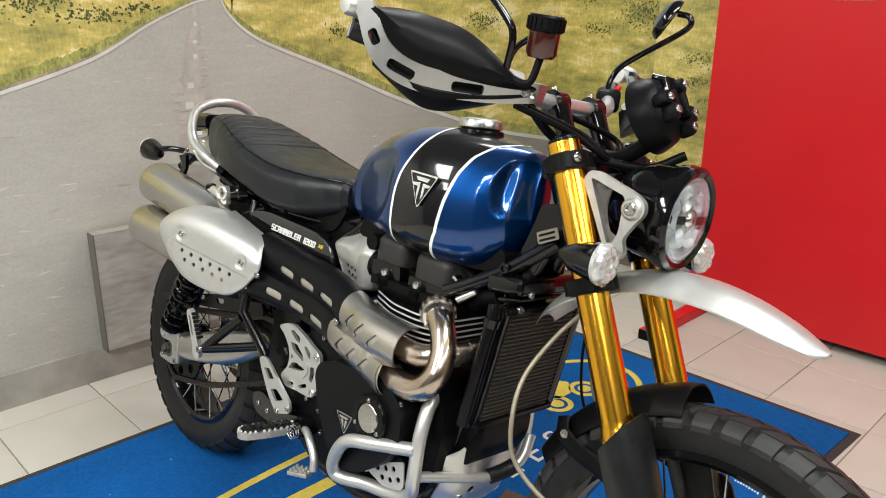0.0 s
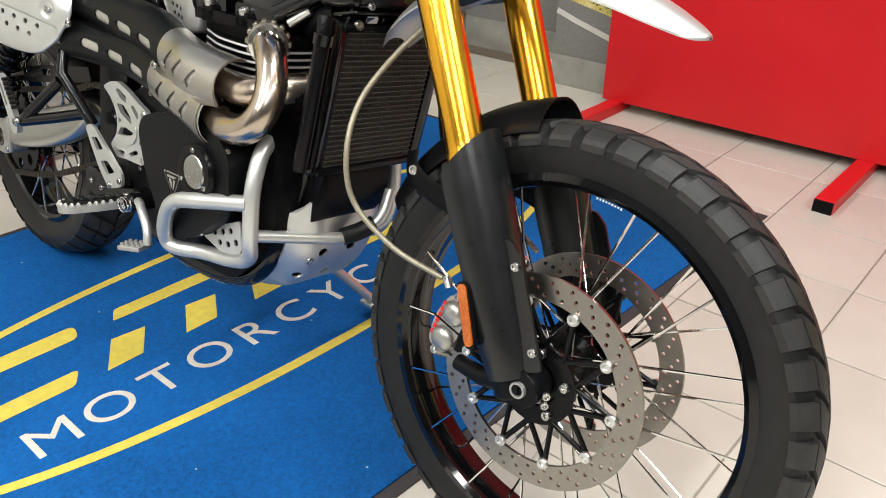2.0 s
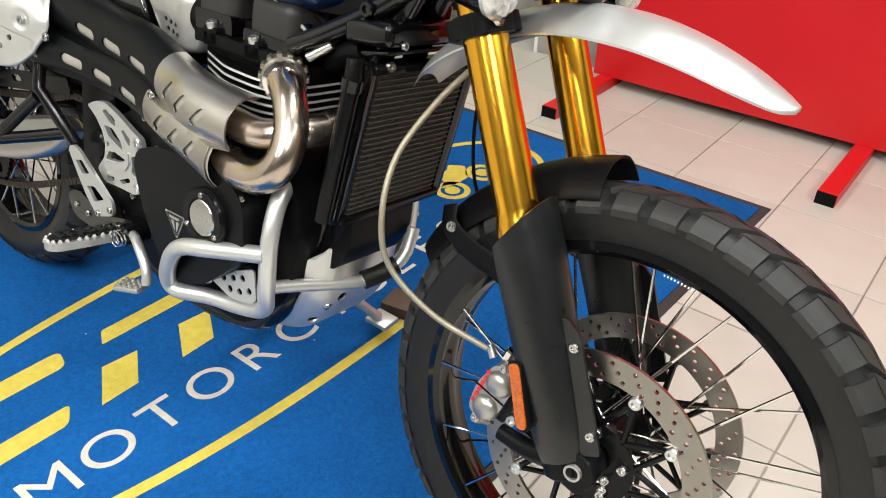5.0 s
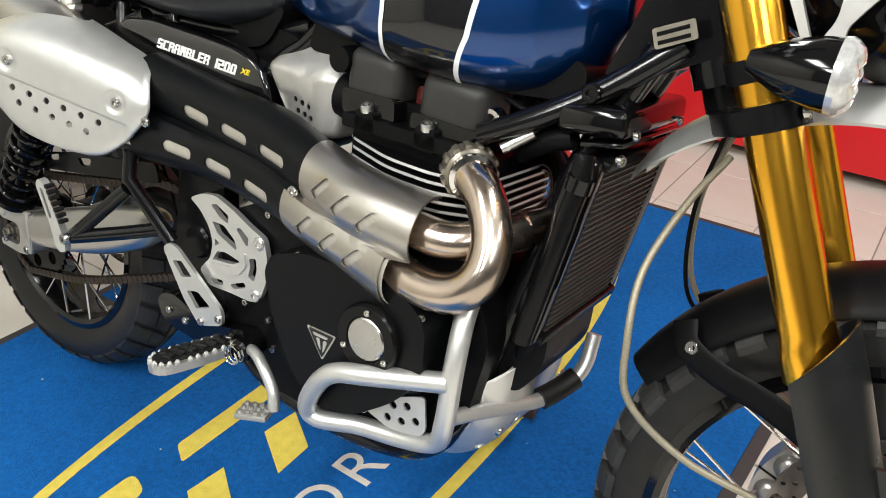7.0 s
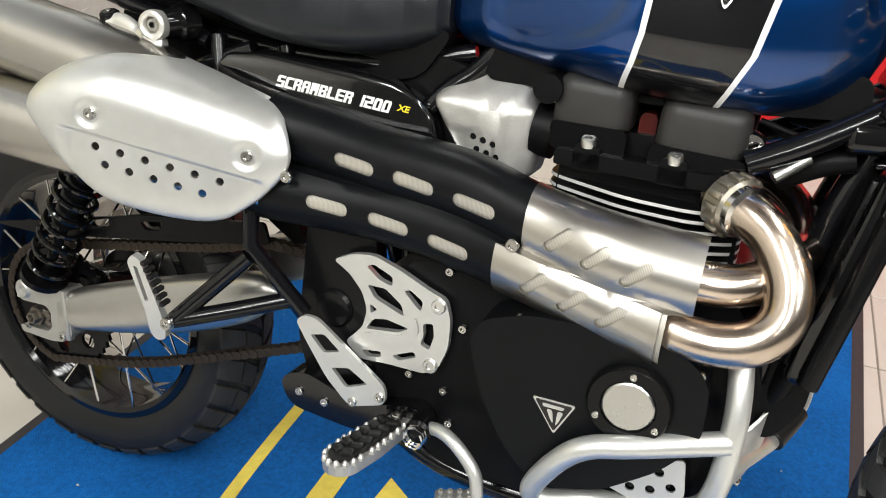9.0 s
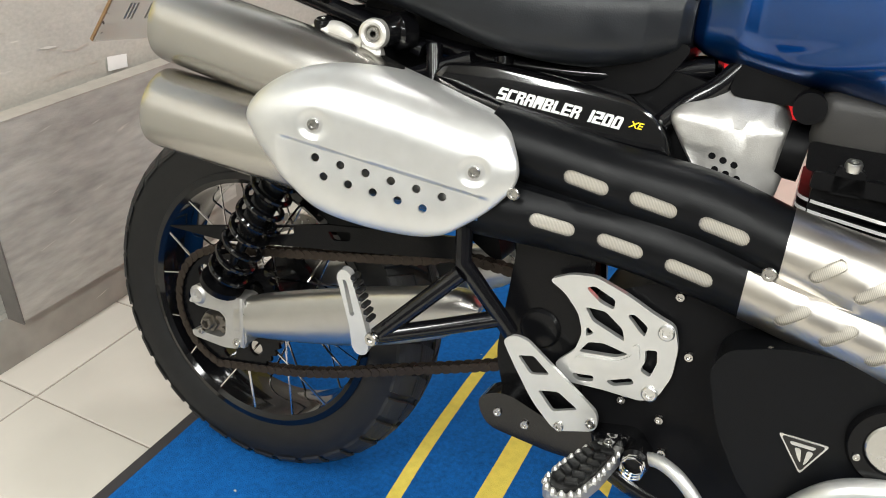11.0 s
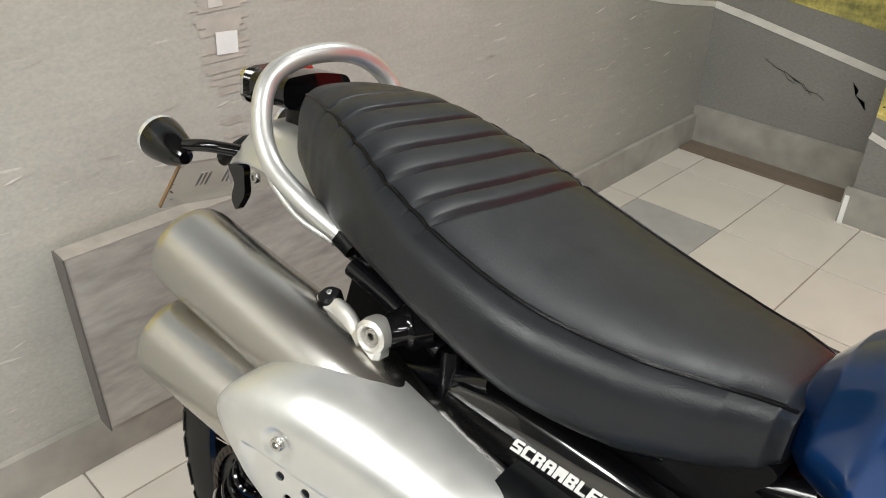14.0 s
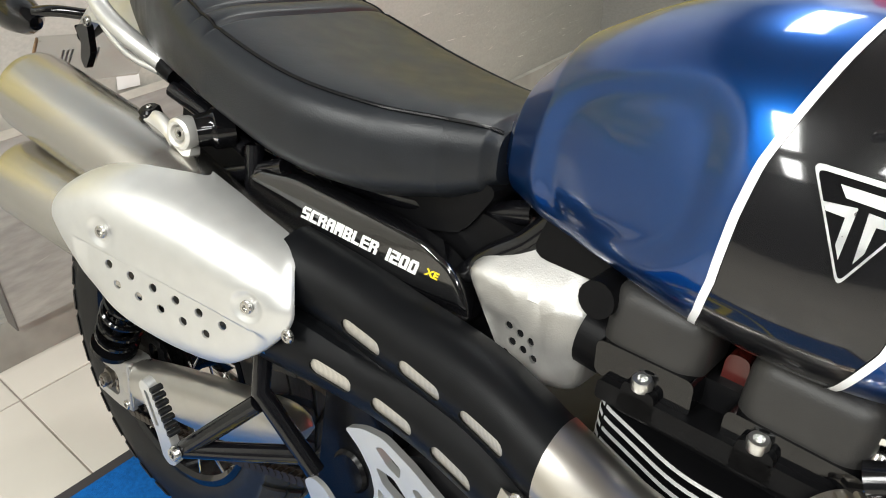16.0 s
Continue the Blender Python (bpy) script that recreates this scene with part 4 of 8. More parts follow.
def star_carrier(arms, r0, r1, w, wheel_, y):
    """The black carrier between hub and disc, with two arms to each bobbin."""
    c = part("disc_carrier", lathe([(r0 * 0.55, -0.003), (r0, -0.003), (r0, 0.003), (r0 * 0.55, 0.003)], 40, pose(0, 0, 0, 90, 0, 0), closed=True), M["black_satin"], wheel_)
    c.matrix_basis = pose(0, y, 0)
    for k in range(arms):
        for dt in (-0.32, 0.32):
            if dt not in ARM:
                a = Vector((r0 * 0.95 * math.cos(dt), 0, r0 * 0.95 * math.sin(dt)))
                ob = part("carrier_arm", sweep([a, Vector((r1, 0, 0))], w, 6), M["black_satin"], c)
                ARM[dt] = ob.data
            else:
                ob = new("carrier_arm", ARM[dt])
                ob.parent = c
            ob.matrix_basis = Matrix.Rotation(2 * math.pi * k / arms, 4, "Y")
    return c


for s in (-1, 1):
    d = part("brake_disc", disc_mesh(0.155, 0.120, 30, (0.1275, 0.137, 0.1465), 0.005), M["disc"], front_wheel, "drilled steel brake disc")
    d.matrix_basis = pose(0, s * 0.066, 0)
    star_carrier(10, 0.060, 0.117, 0.0042, front_wheel, s * 0.066)
    for k in range(10):
        t = 2 * math.pi * k / 10
        bolt(front_wheel, (0.116 * math.cos(t), s * 0.069, 0.116 * math.sin(t)), (0, s, 0), 0.0085, 0.006, M["alu"], "bobbin")
    for k in range(5):
        t = 2 * math.pi * k / 5 + 0.3
        bolt(front_wheel, (0.046 * math.cos(t), s * 0.0695, 0.046 * math.sin(t)), (0, s, 0), 0.007, 0.006)
rd = part("brake_disc", disc_mesh(0.1275, 0.095, 36, (0.103, 0.112, 0.120), 0.005), M["disc"], rear_wheel, "drilled steel rear brake disc")
rd.matrix_basis = pose(0, 0.085, 0)

# ---- fork ----
for s in (-1, 1):
    y = s * 0.102
    leg = LEG + Vector((0, y, 0))
    at = lambda q: leg + UP * q  # noqa: E731
    front(part("fork_tube", sweep([at(0.268), at(0.27), at(0.300), at(0.308), at(0.320), at(0.775)], [0.026, 0.0305, 0.0305, 0.0285, 0.0275, 0.0275], 32), M["gold"], BIKE, "gold anodised upper fork tube"))
    front(part("fork_slider", sweep([at(0.03), at(0.29)], 0.0235, 24), M["chrome"], BIKE, "bright lower fork slider"))
    front(part("fork_cap", sweep([at(0.775), at(0.781), at(0.787)], [0.0255, 0.0255, 0.018], 24), M["black_satin"], BIKE))
    low = sweep([at(-0.035), at(-0.03), at(0.03), at(0.075)], [0.024, 0.029, 0.029, 0.026], 20)
    merge(low, lathe([(0.0, -0.022), (0.026, -0.022), (0.028, -0.018), (0.028, 0.018), (0.026, 0.022), (0, 0.022)], 24, Matrix.Translation(AX_F + Vector((0.0, y, 0))) @ pose(0, 0, 0, 90, 0, 0)))
    merge(low, sweep([at(-0.012), AX_F + Vector((0, y, 0))], [0.027, 0.026], 18))
    front(part("fork_foot", low, M["black_matt"], BIKE))
    for q in (0.020, 0.034):
        front(bolt(BIKE, AX_F + Vector((0.036, y + s * 0.012, q - 0.030)), (0.6, s * 0.6, 0), 0.006, 0.005))
    front(part("axle_end", lathe([(0.0, -0.004), (0.0085, -0.004), (0.0085, 0.003), (0.0115, 0.003), (0.0125, -0.006), (0, -0.006)], 20, Matrix.Translation(AX_F + Vector((0, y + s * 0.024, 0))) @ pose(0, 0, 0, -90 * s, 0, 0)), M["alu_cast"], BIKE))
    # shell guard over the slider, open to the rear, with a slanted top
    n, secs = 22, []
    for q, r, bias in ((-0.004, 0.037, 0.0), (0.02, 0.042, 0.0), (0.05, 0.045, 0.0), (0.11, 0.047, 0.0), (0.20, 0.049, 0.0), (0.26, 0.050, 0.0), (0.292, 0.049, 1.0)):
        sec = []
        for shell, rr in ((0, r), (1, r - 0.003)):
            rng = range(n) if shell == 0 else range(n - 1, -1, -1)
            for k in rng:
                a = -1.9 + 3.8 * k / (n - 1)
                f = Vector((math.cos(RAKE), 0, math.sin(RAKE)))
                p = at(q + bias * 0.034 * math.cos(a)) + rr * (f * math.cos(a) + Vector((0, 1, 0)) * math.sin(a))
                sec.append(p)
        secs.append(sec)
    front(part("fork_guard", bent_sheet(secs), M["guard"], BIKE, "black plastic fork guard"))
    refl = rounded([(-0.0085, -0.042), (0.0085, -0.042), (0.0085, 0.042), (-0.0085, 0.042)], 0.008)
    f = Vector((math.cos(RAKE), 0, math.sin(RAKE)))
    if s < 0:
        o = at(0.092) - f * 0.016 + Vector((0, -0.0490, 0))
        mm = Matrix.Translation(o) @ pose(0, 0, 0, 90, 0, -14) @ Matrix.Rotation(RAKE, 4, "Z")
        rf = front(part("reflector", plate(refl, 0.006, mm @ pose(0, 0, 0.002), bevel=0.0015), M["orange"], BIKE, "orange side reflector"))
        part("reflector_frame", plate(rounded([(-0.0115, -0.0455), (0.0115, -0.0455), (0.0115, 0.0455), (-0.0115, 0.0455)], 0.0105), 0.006, mm, bevel=0.001), M["black_satin"], rf, "black frame")
    # bolted flange along the leading edge
    fl_m = Matrix((f, UP, f.cross(UP))).transposed().to_4x4()
    fl_m.translation = at(0.088) + f * 0.050 + Vector((0, s * 0.016, 0))
    front(part("guard_flange", plate(rounded([(-0.014, -0.085), (0.012, -0.085), (0.014, 0.070), (0.004, 0.092), (-0.014, 0.098)], 0.006), 0.005, fl_m, bevel=0.0012), M["guard"], BIKE))
    for q in (0.030, 0.145):
        front(bolt(BIKE, at(q) + f * 0.054 + Vector((0, s * 0.0185, 0)), Vector((0, s, 0)), 0.0065, 0.004))

f = Vector((math.cos(RAKE), 0, math.sin(RAKE)))
for q, hh, nm in ((0.536, 0.022, "lower_yoke"), (0.740, 0.024, "upper_yoke")):
    o = LEG + UP * q
    m = Matrix((f, Vector((0, 1, 0)), UP)).transposed().to_4x4()
    m.translation = o
    outline = rounded([(-0.035, -0.135), (0.035, -0.138), (0.030, -0.06), (0.0, -0.03), (0.0, 0.03), (0.030, 0.06), (0.035, 0.138), (-0.035, 0.135), (-0.075, 0.04), (-0.075, -0.04)], 0.025)
    front(part(nm, plate(outline, hh, m, bevel=0.003), M["black_matt"], BIKE, "black fork yoke"))
    for s in (-1, 1):
        front(part("yoke_clamp", sweep([o + Vector((0, s * 0.102, 0)) - UP * hh * 0.6, o + Vector((0, s * 0.102, 0)) + UP * hh * 0.6], 0.036, 24), M["black_matt"], BIKE))
        front(bolt(BIKE, o + Vector((0, s * 0.125, 0)) + f * 0.033, f, 0.008, 0.006))
for s in (-1, 1):
    oc = LEG + UP * 0.582 + Vector((0, s * 0.102, 0))
    front(part("indicator_clamp", sweep([oc - UP * 0.011, oc + UP * 0.011], 0.0345, 24), M["black_matt"], BIKE))
    front(part("clamp_lug", box(0.03, 0.016, 0.020, Matrix.Translation(oc + f * 0.042) @ pose(0, 0, 0, 0, -24.4, 0), 0.004), M["black_matt"], BIKE))
front(part("steering_stem", sweep([LEG + UP * 0.53 - f * 0.055, LEG + UP * 0.77 - f * 0.055], 0.03, 20), M["black_satin"], BIKE))

# ---- tank ----
TANK = [(0.634, 0.020, 0.868, 0.900), (0.644, 0.040, 0.850, 0.926), (0.664, 0.062, 0.837, 0.958), (0.707, 0.088, 0.827, 1.002), (0.778, 0.117, 0.818, 1.038), (0.857, 0.142, 0.807, 1.060), (0.936, 0.145, 0.799, 1.064),
        (1.006, 0.130, 0.799, 1.058), (1.067, 0.105, 0.814, 1.050), (1.112, 0.070, 0.846, 1.040), (1.138, 0.028, 0.898, 1.020)]


def tank_at(x):
    xs = [t[0] for t in TANK]
    P = [Vector((t[1], t[2], t[3])) for t in TANK]
    i = max(0, min(len(xs) - 2, sum(1 for v in xs if v <= x) - 1))
    t = (x - xs[i]) / (xs[i + 1] - xs[i])
    p0, p1, p2, p3 = P[max(0, i - 1)], P[i], P[i + 1], P[min(len(P) - 1, i + 2)]
    return 0.5 * (2 * p1 + (p2 - p0) * t + (2 * p0 - 5 * p1 + 4 * p2 - p3) * t * t + (3 * p1 - p0 - 3 * p2 + p3) * t ** 3)


def tank_point(x, a, lift=0.0):
    """A point of the tank's skin; a runs from -90 degrees (under) by 0 (right flank) to 90 (top)."""
    w, zb, zt = tank_at(x)
    w, zb, zt = w + lift, zb - lift, zt + lift
    zm = zb + (zt - zb) * 0.42
    c, s = math.cos(a), math.sin(a)
    p = 2.5
    y = w * math.copysign(abs(c) ** (2 / p), c)
    z = zm + (zt - zm if s > 0 else zm - zb) * math.copysign(abs(s) ** (2 / (2.15 if s > 0 else 2.8)), s)
    # the knee recess in the rear flank, and the scoop behind the fork
    q = (abs((x - 0.793) / 0.093) ** 3 + abs((z - 0.923 - 0.28 * (x - 0.80)) / 0.076) ** 3) ** (1 / 3)
    k = max(0.0, min(1.0, (1.03 - q) / 0.34))
    d = 0.0085 * k * k * (3 - 2 * k)
    e = (z - 0.972) / 0.052
    u = (x - 1.083 - 0.012 * e * e) / 0.030
    if abs(e) < 1 and u > 0:
        d += 0.022 * (1 - e * e) ** 0.8 * (u / 0.35 if u < 0.35 else max(0.0, 1 - (u - 0.35) / 1.9))
    y -= math.copysign(d, y) * min(1, abs(c) / 0.4)
    return Vector((x, -y, z))


secs = []
for i in range(181):
    x = TANK[0][0] + (TANK[-1][0] - TANK[0][0]) * (0.5 - 0.5 * math.cos(math.pi * i / 180))
    secs.append([tank_point(x, -math.pi / 2 + 2 * math.pi * k / 176) for k in range(176)])


EDGES = [[(0.81, 0.868), (0.85, 0.884), (0.88, 0.891), (0.93, 0.895), (0.965, 0.900), (1.00, 0.911), (1.03, 0.921), (1.07, 0.936)],
         [(0.79, 0.962), (0.83, 0.982), (0.87, 1.000), (0.93, 1.011), (0.986, 1.024), (1.017, 1.037), (1.04, 1.058), (1.055, 1.100)]]


def band_f(z, e):
    """Where the edges of the black band lie at a height."""
    P = EDGES[e]
    for (z0, x0), (z1, x1) in zip(P, P[1:]):
        if z <= z1 or z1 == P[-1][0]:
            return x0 + (x1 - x0) * (z - z0) / (z1 - z0)



tm, nt, b = nodes_of("blue_and_black_tank_paint")
N, L = nt.nodes, nt.links
tc = N.new("ShaderNodeTexCoord")
sp = N.new("ShaderNodeSeparateXYZ")
L.new(tc.outputs["Object"], sp.inputs[0])


def math_node(op, a, c=None):
    nd = N.new("ShaderNodeMath")
    nd.operation = op
    for k, v in enumerate((a, c)):
        if v is None:
            continue
        if isinstance(v, (int, float)):
            nd.inputs[k].default_value = v
        else:
            L.new(v, nd.inputs[k])
    return nd.outputs[0]


def edge_nodes(e):
    """The same edge as a chain of nodes: straight pieces that bend at each height."""
    P = EDGES[e]
    slopes = [(b[1] - a[1]) / (b[0] - a[0]) for a, b in zip(P, P[1:])]
    out = math_node("ADD", math_node("MULTIPLY", math_node("SUBTRACT", sp.outputs["Z"], P[0][0]), slopes[0]), P[0][1])
    for (z0, _), a, b in zip(P[1:], slopes, slopes[1:]):
        out = math_node("ADD", out, math_node("MULTIPLY", math_node("MAXIMUM", math_node("SUBTRACT", sp.outputs["Z"], z0), 0.0), b - a))
    return out


lo_edge, hi_edge = edge_nodes(0), edge_nodes(1)
inside = math_node("MULTIPLY", math_node("GREATER_THAN", sp.outputs["X"], lo_edge), math_node("LESS_THAN", sp.outputs["X"], hi_edge))
flake = N.new("ShaderNodeTexNoise")
flake.inputs["Scale"].default_value = 2500
fl = N.new("ShaderNodeMapRange")
fl.inputs["To Min"].default_value, fl.inputs["To Max"].default_value = 0.8, 1.2
L.new(flake.outputs["Fac"], fl.inputs["Value"])
bl = N.new("ShaderNodeVectorMath")
bl.operation = "SCALE"
bl.inputs[0].default_value = (0.0022, 0.050, 0.215)
L.new(fl.outputs[0], bl.inputs["Scale"])
mx = N.new("ShaderNodeMix")
mx.data_type = "RGBA"
L.new(inside, mx.inputs["Factor"])
L.new(bl.outputs[0], mx.inputs["A"])
mx.inputs["B"].default_value = (0.006, 0.006, 0.007, 1)
L.new(mx.outputs["Result"], b.inputs["Base Color"])
met = math_node("MULTIPLY", math_node("SUBTRACT", 1.0, inside), 0.88)
L.new(met, b.inputs["Metallic"])
b.inputs["Roughness"].default_value, b.inputs["Coat Weight"].default_value, b.inputs["Coat Roughness"].default_value = 0.30, 1.0, 0.07
b.inputs["Specular IOR Level"].default_value = 0.08
M["tank"] = tm
tank = part("fuel_tank", loft(secs), M["tank"], BIKE, "metallic blue tank with black band and silver lines", angle=1.3)


def on_tank(fx, a0, a1, width, lift, steps=60):
    """A painted line that follows x = fx(z) over the tank from angle a0 to a1."""
    bm = bmesh.new()
    prev = None
    for i in range(steps + 1):
        a = a0 + (a1 - a0) * i / steps
        x = 1.0
        for _ in range(12):
            x = 0.5 * x + 0.5 * min(1.12, fx(tank_point(x, a).z))
        row = [bm.verts.new(tank_point(min(1.125, x + d), a, lift)) for d in (-width / 2, width / 2)]
        if prev:
            bm.faces.new((prev[0], prev[1], row[1], row[0]))
        prev = row
    return bm


for sgn in (0, 1):
    for e in (0, 1):
        a0, a1 = (-1.32, 1.54) if not sgn else (math.pi + 1.32, math.pi - 1.54)
        part("coachline", on_tank(lambda z, e=e: band_f(z, e), a0, a1, 0.0062, 0.0010), M["silver_line"], tank, "silver coachline")
capm = Matrix.Translation((0.962, 0, 1.058)) @ pose(0, 0, 0, 0, -2, 0)
cap = part("filler_cap", lathe([(0, 0.030), (0.026, 0.0295), (0.040, 0.0265), (0.0435, 0.021), (0.0435, 0.011), (0.038, 0.008), (0.038, 0.0)], 40, capm), M["alu"], tank, "brushed aluminium filler cap")
part("cap_seat", lathe([(0.038, 0.008), (0.046, 0.006), (0.048, 0.0), (0.048, -0.010)], 40, capm), M["black_satin"], tank)

# ---- seat ----
SEAT = [(-0.024, 0.014, 0.920, 0.958), (-0.012, 0.034, 0.905, 0.976), (0.022, 0.064, 0.884, 0.994), (0.083, 0.090, 0.862, 1.002), (0.159, 0.118, 0.854, 0.994), (0.253, 0.143, 0.850, 0.967), (0.348, 0.152, 0.832, 0.942),
        (0.442, 0.146, 0.810, 0.924), (0.536, 0.121, 0.806, 0.916), (0.603, 0.092, 0.820, 0.915), (0.638, 0.073, 0.834, 0.912), (0.650, 0.060, 0.845, 0.905)]


def seat_at(x):
    xs = [t[0] for t in SEAT]
    P = [Vector((t[1], t[2], t[3])) for t in SEAT]
    i = max(0, min(len(xs) - 2, sum(1 for v in xs if v <= x) - 1))
    t = (x - xs[i]) / (xs[i + 1] - xs[i])
    p0, p1, p2, p3 = P[max(0, i - 1)], P[i], P[i + 1], P[min(len(P) - 1, i + 2)]
    return 0.5 * (2 * p1 + (p2 - p0) * t + (2 * p0 - 5 * p1 + 4 * p2 - p3) * t * t + (3 * p1 - p0 - 3 * p2 + p3) * t ** 3)


def seat_point(x, a, lift=0.0):
    w, zb, zt = seat_at(x)
    zm = zb + (zt - zb) * 0.52
    c, s = math.cos(a), math.sin(a)
    y = (w + lift) * math.copysign(abs(c) ** (2 / 3.6), c)
    z = zm + (zt + lift - zm if s > 0 else zm - zb + lift) * math.copysign(abs(s) ** (2 / (3.0 if s > 0 else 4.0)), s)
    if s > 0:  # quilted ribs across the rear of the seat: pillows between narrow seams
        g = x + 0.6 * y * y
        top = max(0.0, 1 - (abs(y) / (0.95 * w)) ** 6)
        for xr in RIBS:
            z -= 0.0040 * top * math.exp(-((g - xr) / 0.0026) ** 2)
        for ra, rb in zip(RIBS, RIBS[1:]):
            if ra < g < rb and rb - ra > 0.02:
                z += 0.0028 * top * math.sin(math.pi * (g - ra) / (rb - ra)) ** 0.7
    return Vector((x, -y, z))


RIBS = (0.100, 0.140, 0.180, 0.217, 0.252, 0.294, 0.322)
xs = [SEAT[0][0] + (SEAT[-1][0] - SEAT[0][0]) * i / 520 for i in range(521)]
seat = part("seat", loft([[seat_point(x, -math.pi / 2 + 2 * math.pi * k / 72) for k in range(72)] for x in xs]), M["leather"], BIKE, "black ribbed vinyl bench seat")
for s in (0, 1):
    a = 0.74 if not s else math.pi - 0.74
    part("piping", sweep([seat_point(x, a, 0.0005) for x in xs[26:-1:6]], 0.0022, 8), M["black_satin"], seat)

# ---- exhaust ----
UPP = [(1.085, -0.085, 0.655), (1.064, -0.128, 0.650), (1.015, -0.148, 0.638), (0.90, -0.150, 0.648), (0.82, -0.132, 0.657), (0.72, -0.117, 0.680), (0.60, -0.112, 0.690), (0.52, -0.114, 0.702), (0.45, -0.125, 0.712)]
LOW = [(0.995, -0.086, 0.717), (1.022, -0.112, 0.713), (1.056, -0.130, 0.695), (1.081, -0.148, 0.657), (1.083, -0.164, 0.618), (1.056, -0.172, 0.590), (1.005, -0.170, 0.581), (0.93, -0.152, 0.590), (0.83, -0.142, 0.606), (0.72, -0.121, 0.619), (0.60, -0.117, 0.630), (0.44, -0.140, 0.634)]
part("header_pipe", sweep(spline(LOW[:8], 6), 0.0245, 28), M["header"], BIKE, "heat-tinted steel header pipe")
part("header_pipe", sweep(spline(UPP[:4], 6), 0.0235, 28), M["header"], BIKE, "heat-tinted steel header pipe")
part("exhaust_pipe", sweep(spline(LOW[7:], 5), 0.030, 20), M["steel_brushed"], BIKE)
part("exhaust_pipe", sweep(spline(UPP[3:], 5), 0.030, 20), M["steel_brushed"], BIKE)


def cut(bm, cutters):
    """Takes the cutters' shapes out of a mesh."""
    obs = []
    for one in (bm, cutters):
        me = bpy.data.meshes.new("tmp")
        bmesh.ops.recalc_face_normals(one, faces=one.faces)
        one.to_mesh(me)
        one.free()
        obs.append(bpy.data.objects.new("tmp", me))
        scene.collection.objects.link(obs[-1])
    mod = obs[0].modifiers.new("cut", "BOOLEAN")
    mod.operation, mod.object, mod.solver = "DIFFERENCE", obs[1], "EXACT"
    dg = bpy.context.evaluated_depsgraph_get()
    me = bpy.data.meshes.new_from_object(obs[0].evaluated_get(dg))
    for o in obs:
        old = o.data
        bpy.data.objects.remove(o)
        bpy.data.meshes.remove(old)
    out = bmesh.new()
    out.from_mesh(me)
    bpy.data.meshes.remove(me)
    return out


def twin_section(pu, pl, r, thick, d, back=0.02):
    """The open skin round two pipes, seen along d: over the upper one, a valley, under the lower one."""
    out, inn = [], []
    rows = []
    half = (Vector(pu) - Vector(pl)).length / 2
    dip = math.asin(min(0.95, max(0.1, (half - 0.004) / r)))
    for k in range(11):
        rows.append((pu, 1.9 - (1.9 + dip) * k / 10))
    for k in range(11):
        rows.append((pl, dip - (dip + 1.75) * k / 10))
    for rr, lst in ((r, out), (r - thick, inn)):
        for p, a in rows:
            lst.append(Vector((p[0], p[1] - rr * math.cos(a), p[2] + rr * math.sin(a))))
    return out + inn[::-1]


def pipe_at(path, x):
    for p, q in zip(path, path[1:]):
        if min(p[0], q[0]) <= x <= max(p[0], q[0]):
            t = (x - p[0]) / (q[0] - p[0])
            return Vector(p).lerp(Vector(q), t)
    return Vector(path[-1])


UPP_LINE, LOW_LINE = [tuple(p) for p in spline(UPP[2:], 10)], [tuple(p) for p in spline(LOW[6:], 10)]


def twin_guard(x0, x1, r0, r1, slots, slot_len, slot_w, turn, skew=0.0, steps=20, thick=0.0025):
    secs = []
    for i in range(steps + 1):
        t = i / steps
        x = x0 + (x1 - x0) * t
        pu, pl = pipe_at(UPP_LINE, x + skew * 0.5), pipe_at(LOW_LINE, x - skew * 0.5)
        pu, pl = pu.copy(), pl.copy()
        pu.x, pl.x = x + skew * 0.5, x - skew * 0.5
        r = r0 + (r1 - r0) * t
        secs.append(twin_section(pu, pl, r, thick, None))
    bm = bent_sheet(secs)
    if not slots:
        return bm
    cutters = bmesh.new()
    for (sx, sz), tt in slots:
        m = Matrix.Translation((sx, -0.2, sz)) @ pose(0, 0, 0, 90, 0, 0)
        merge(cutters, plate(slot_pts(0, 0, slot_len, slot_w, radians(tt)), 0.11, m))
    return cut(bm, cutters)


guard_slots = [((0.581, 0.689), -8), ((0.661, 0.681), -8), ((0.741, 0.671), -8), ((0.552, 0.633), -6), ((0.634, 0.625), -7), ((0.715, 0.615), -8)]
part("heat_guard", twin_guard(0.44, 0.815, 0.043, 0.043, guard_slots, 0.056, 0.018, 0, 0.03), M["black_matt"], BIKE, "matt black slotted heat guard")
head_slots = [((0.848, 0.660), 44), ((0.892, 0.653), 44), ((0.936, 0.645), 44), ((0.828, 0.605), 44), ((0.874, 0.598), 44), ((0.918, 0.592), 44)]
part("header_guard", twin_guard(0.790, 0.984, 0.0445, 0.047, head_slots, 0.040, 0.0125, 0, 0.03, steps=30), M["guard_steel"], BIKE, "brushed steel slotted header guard")

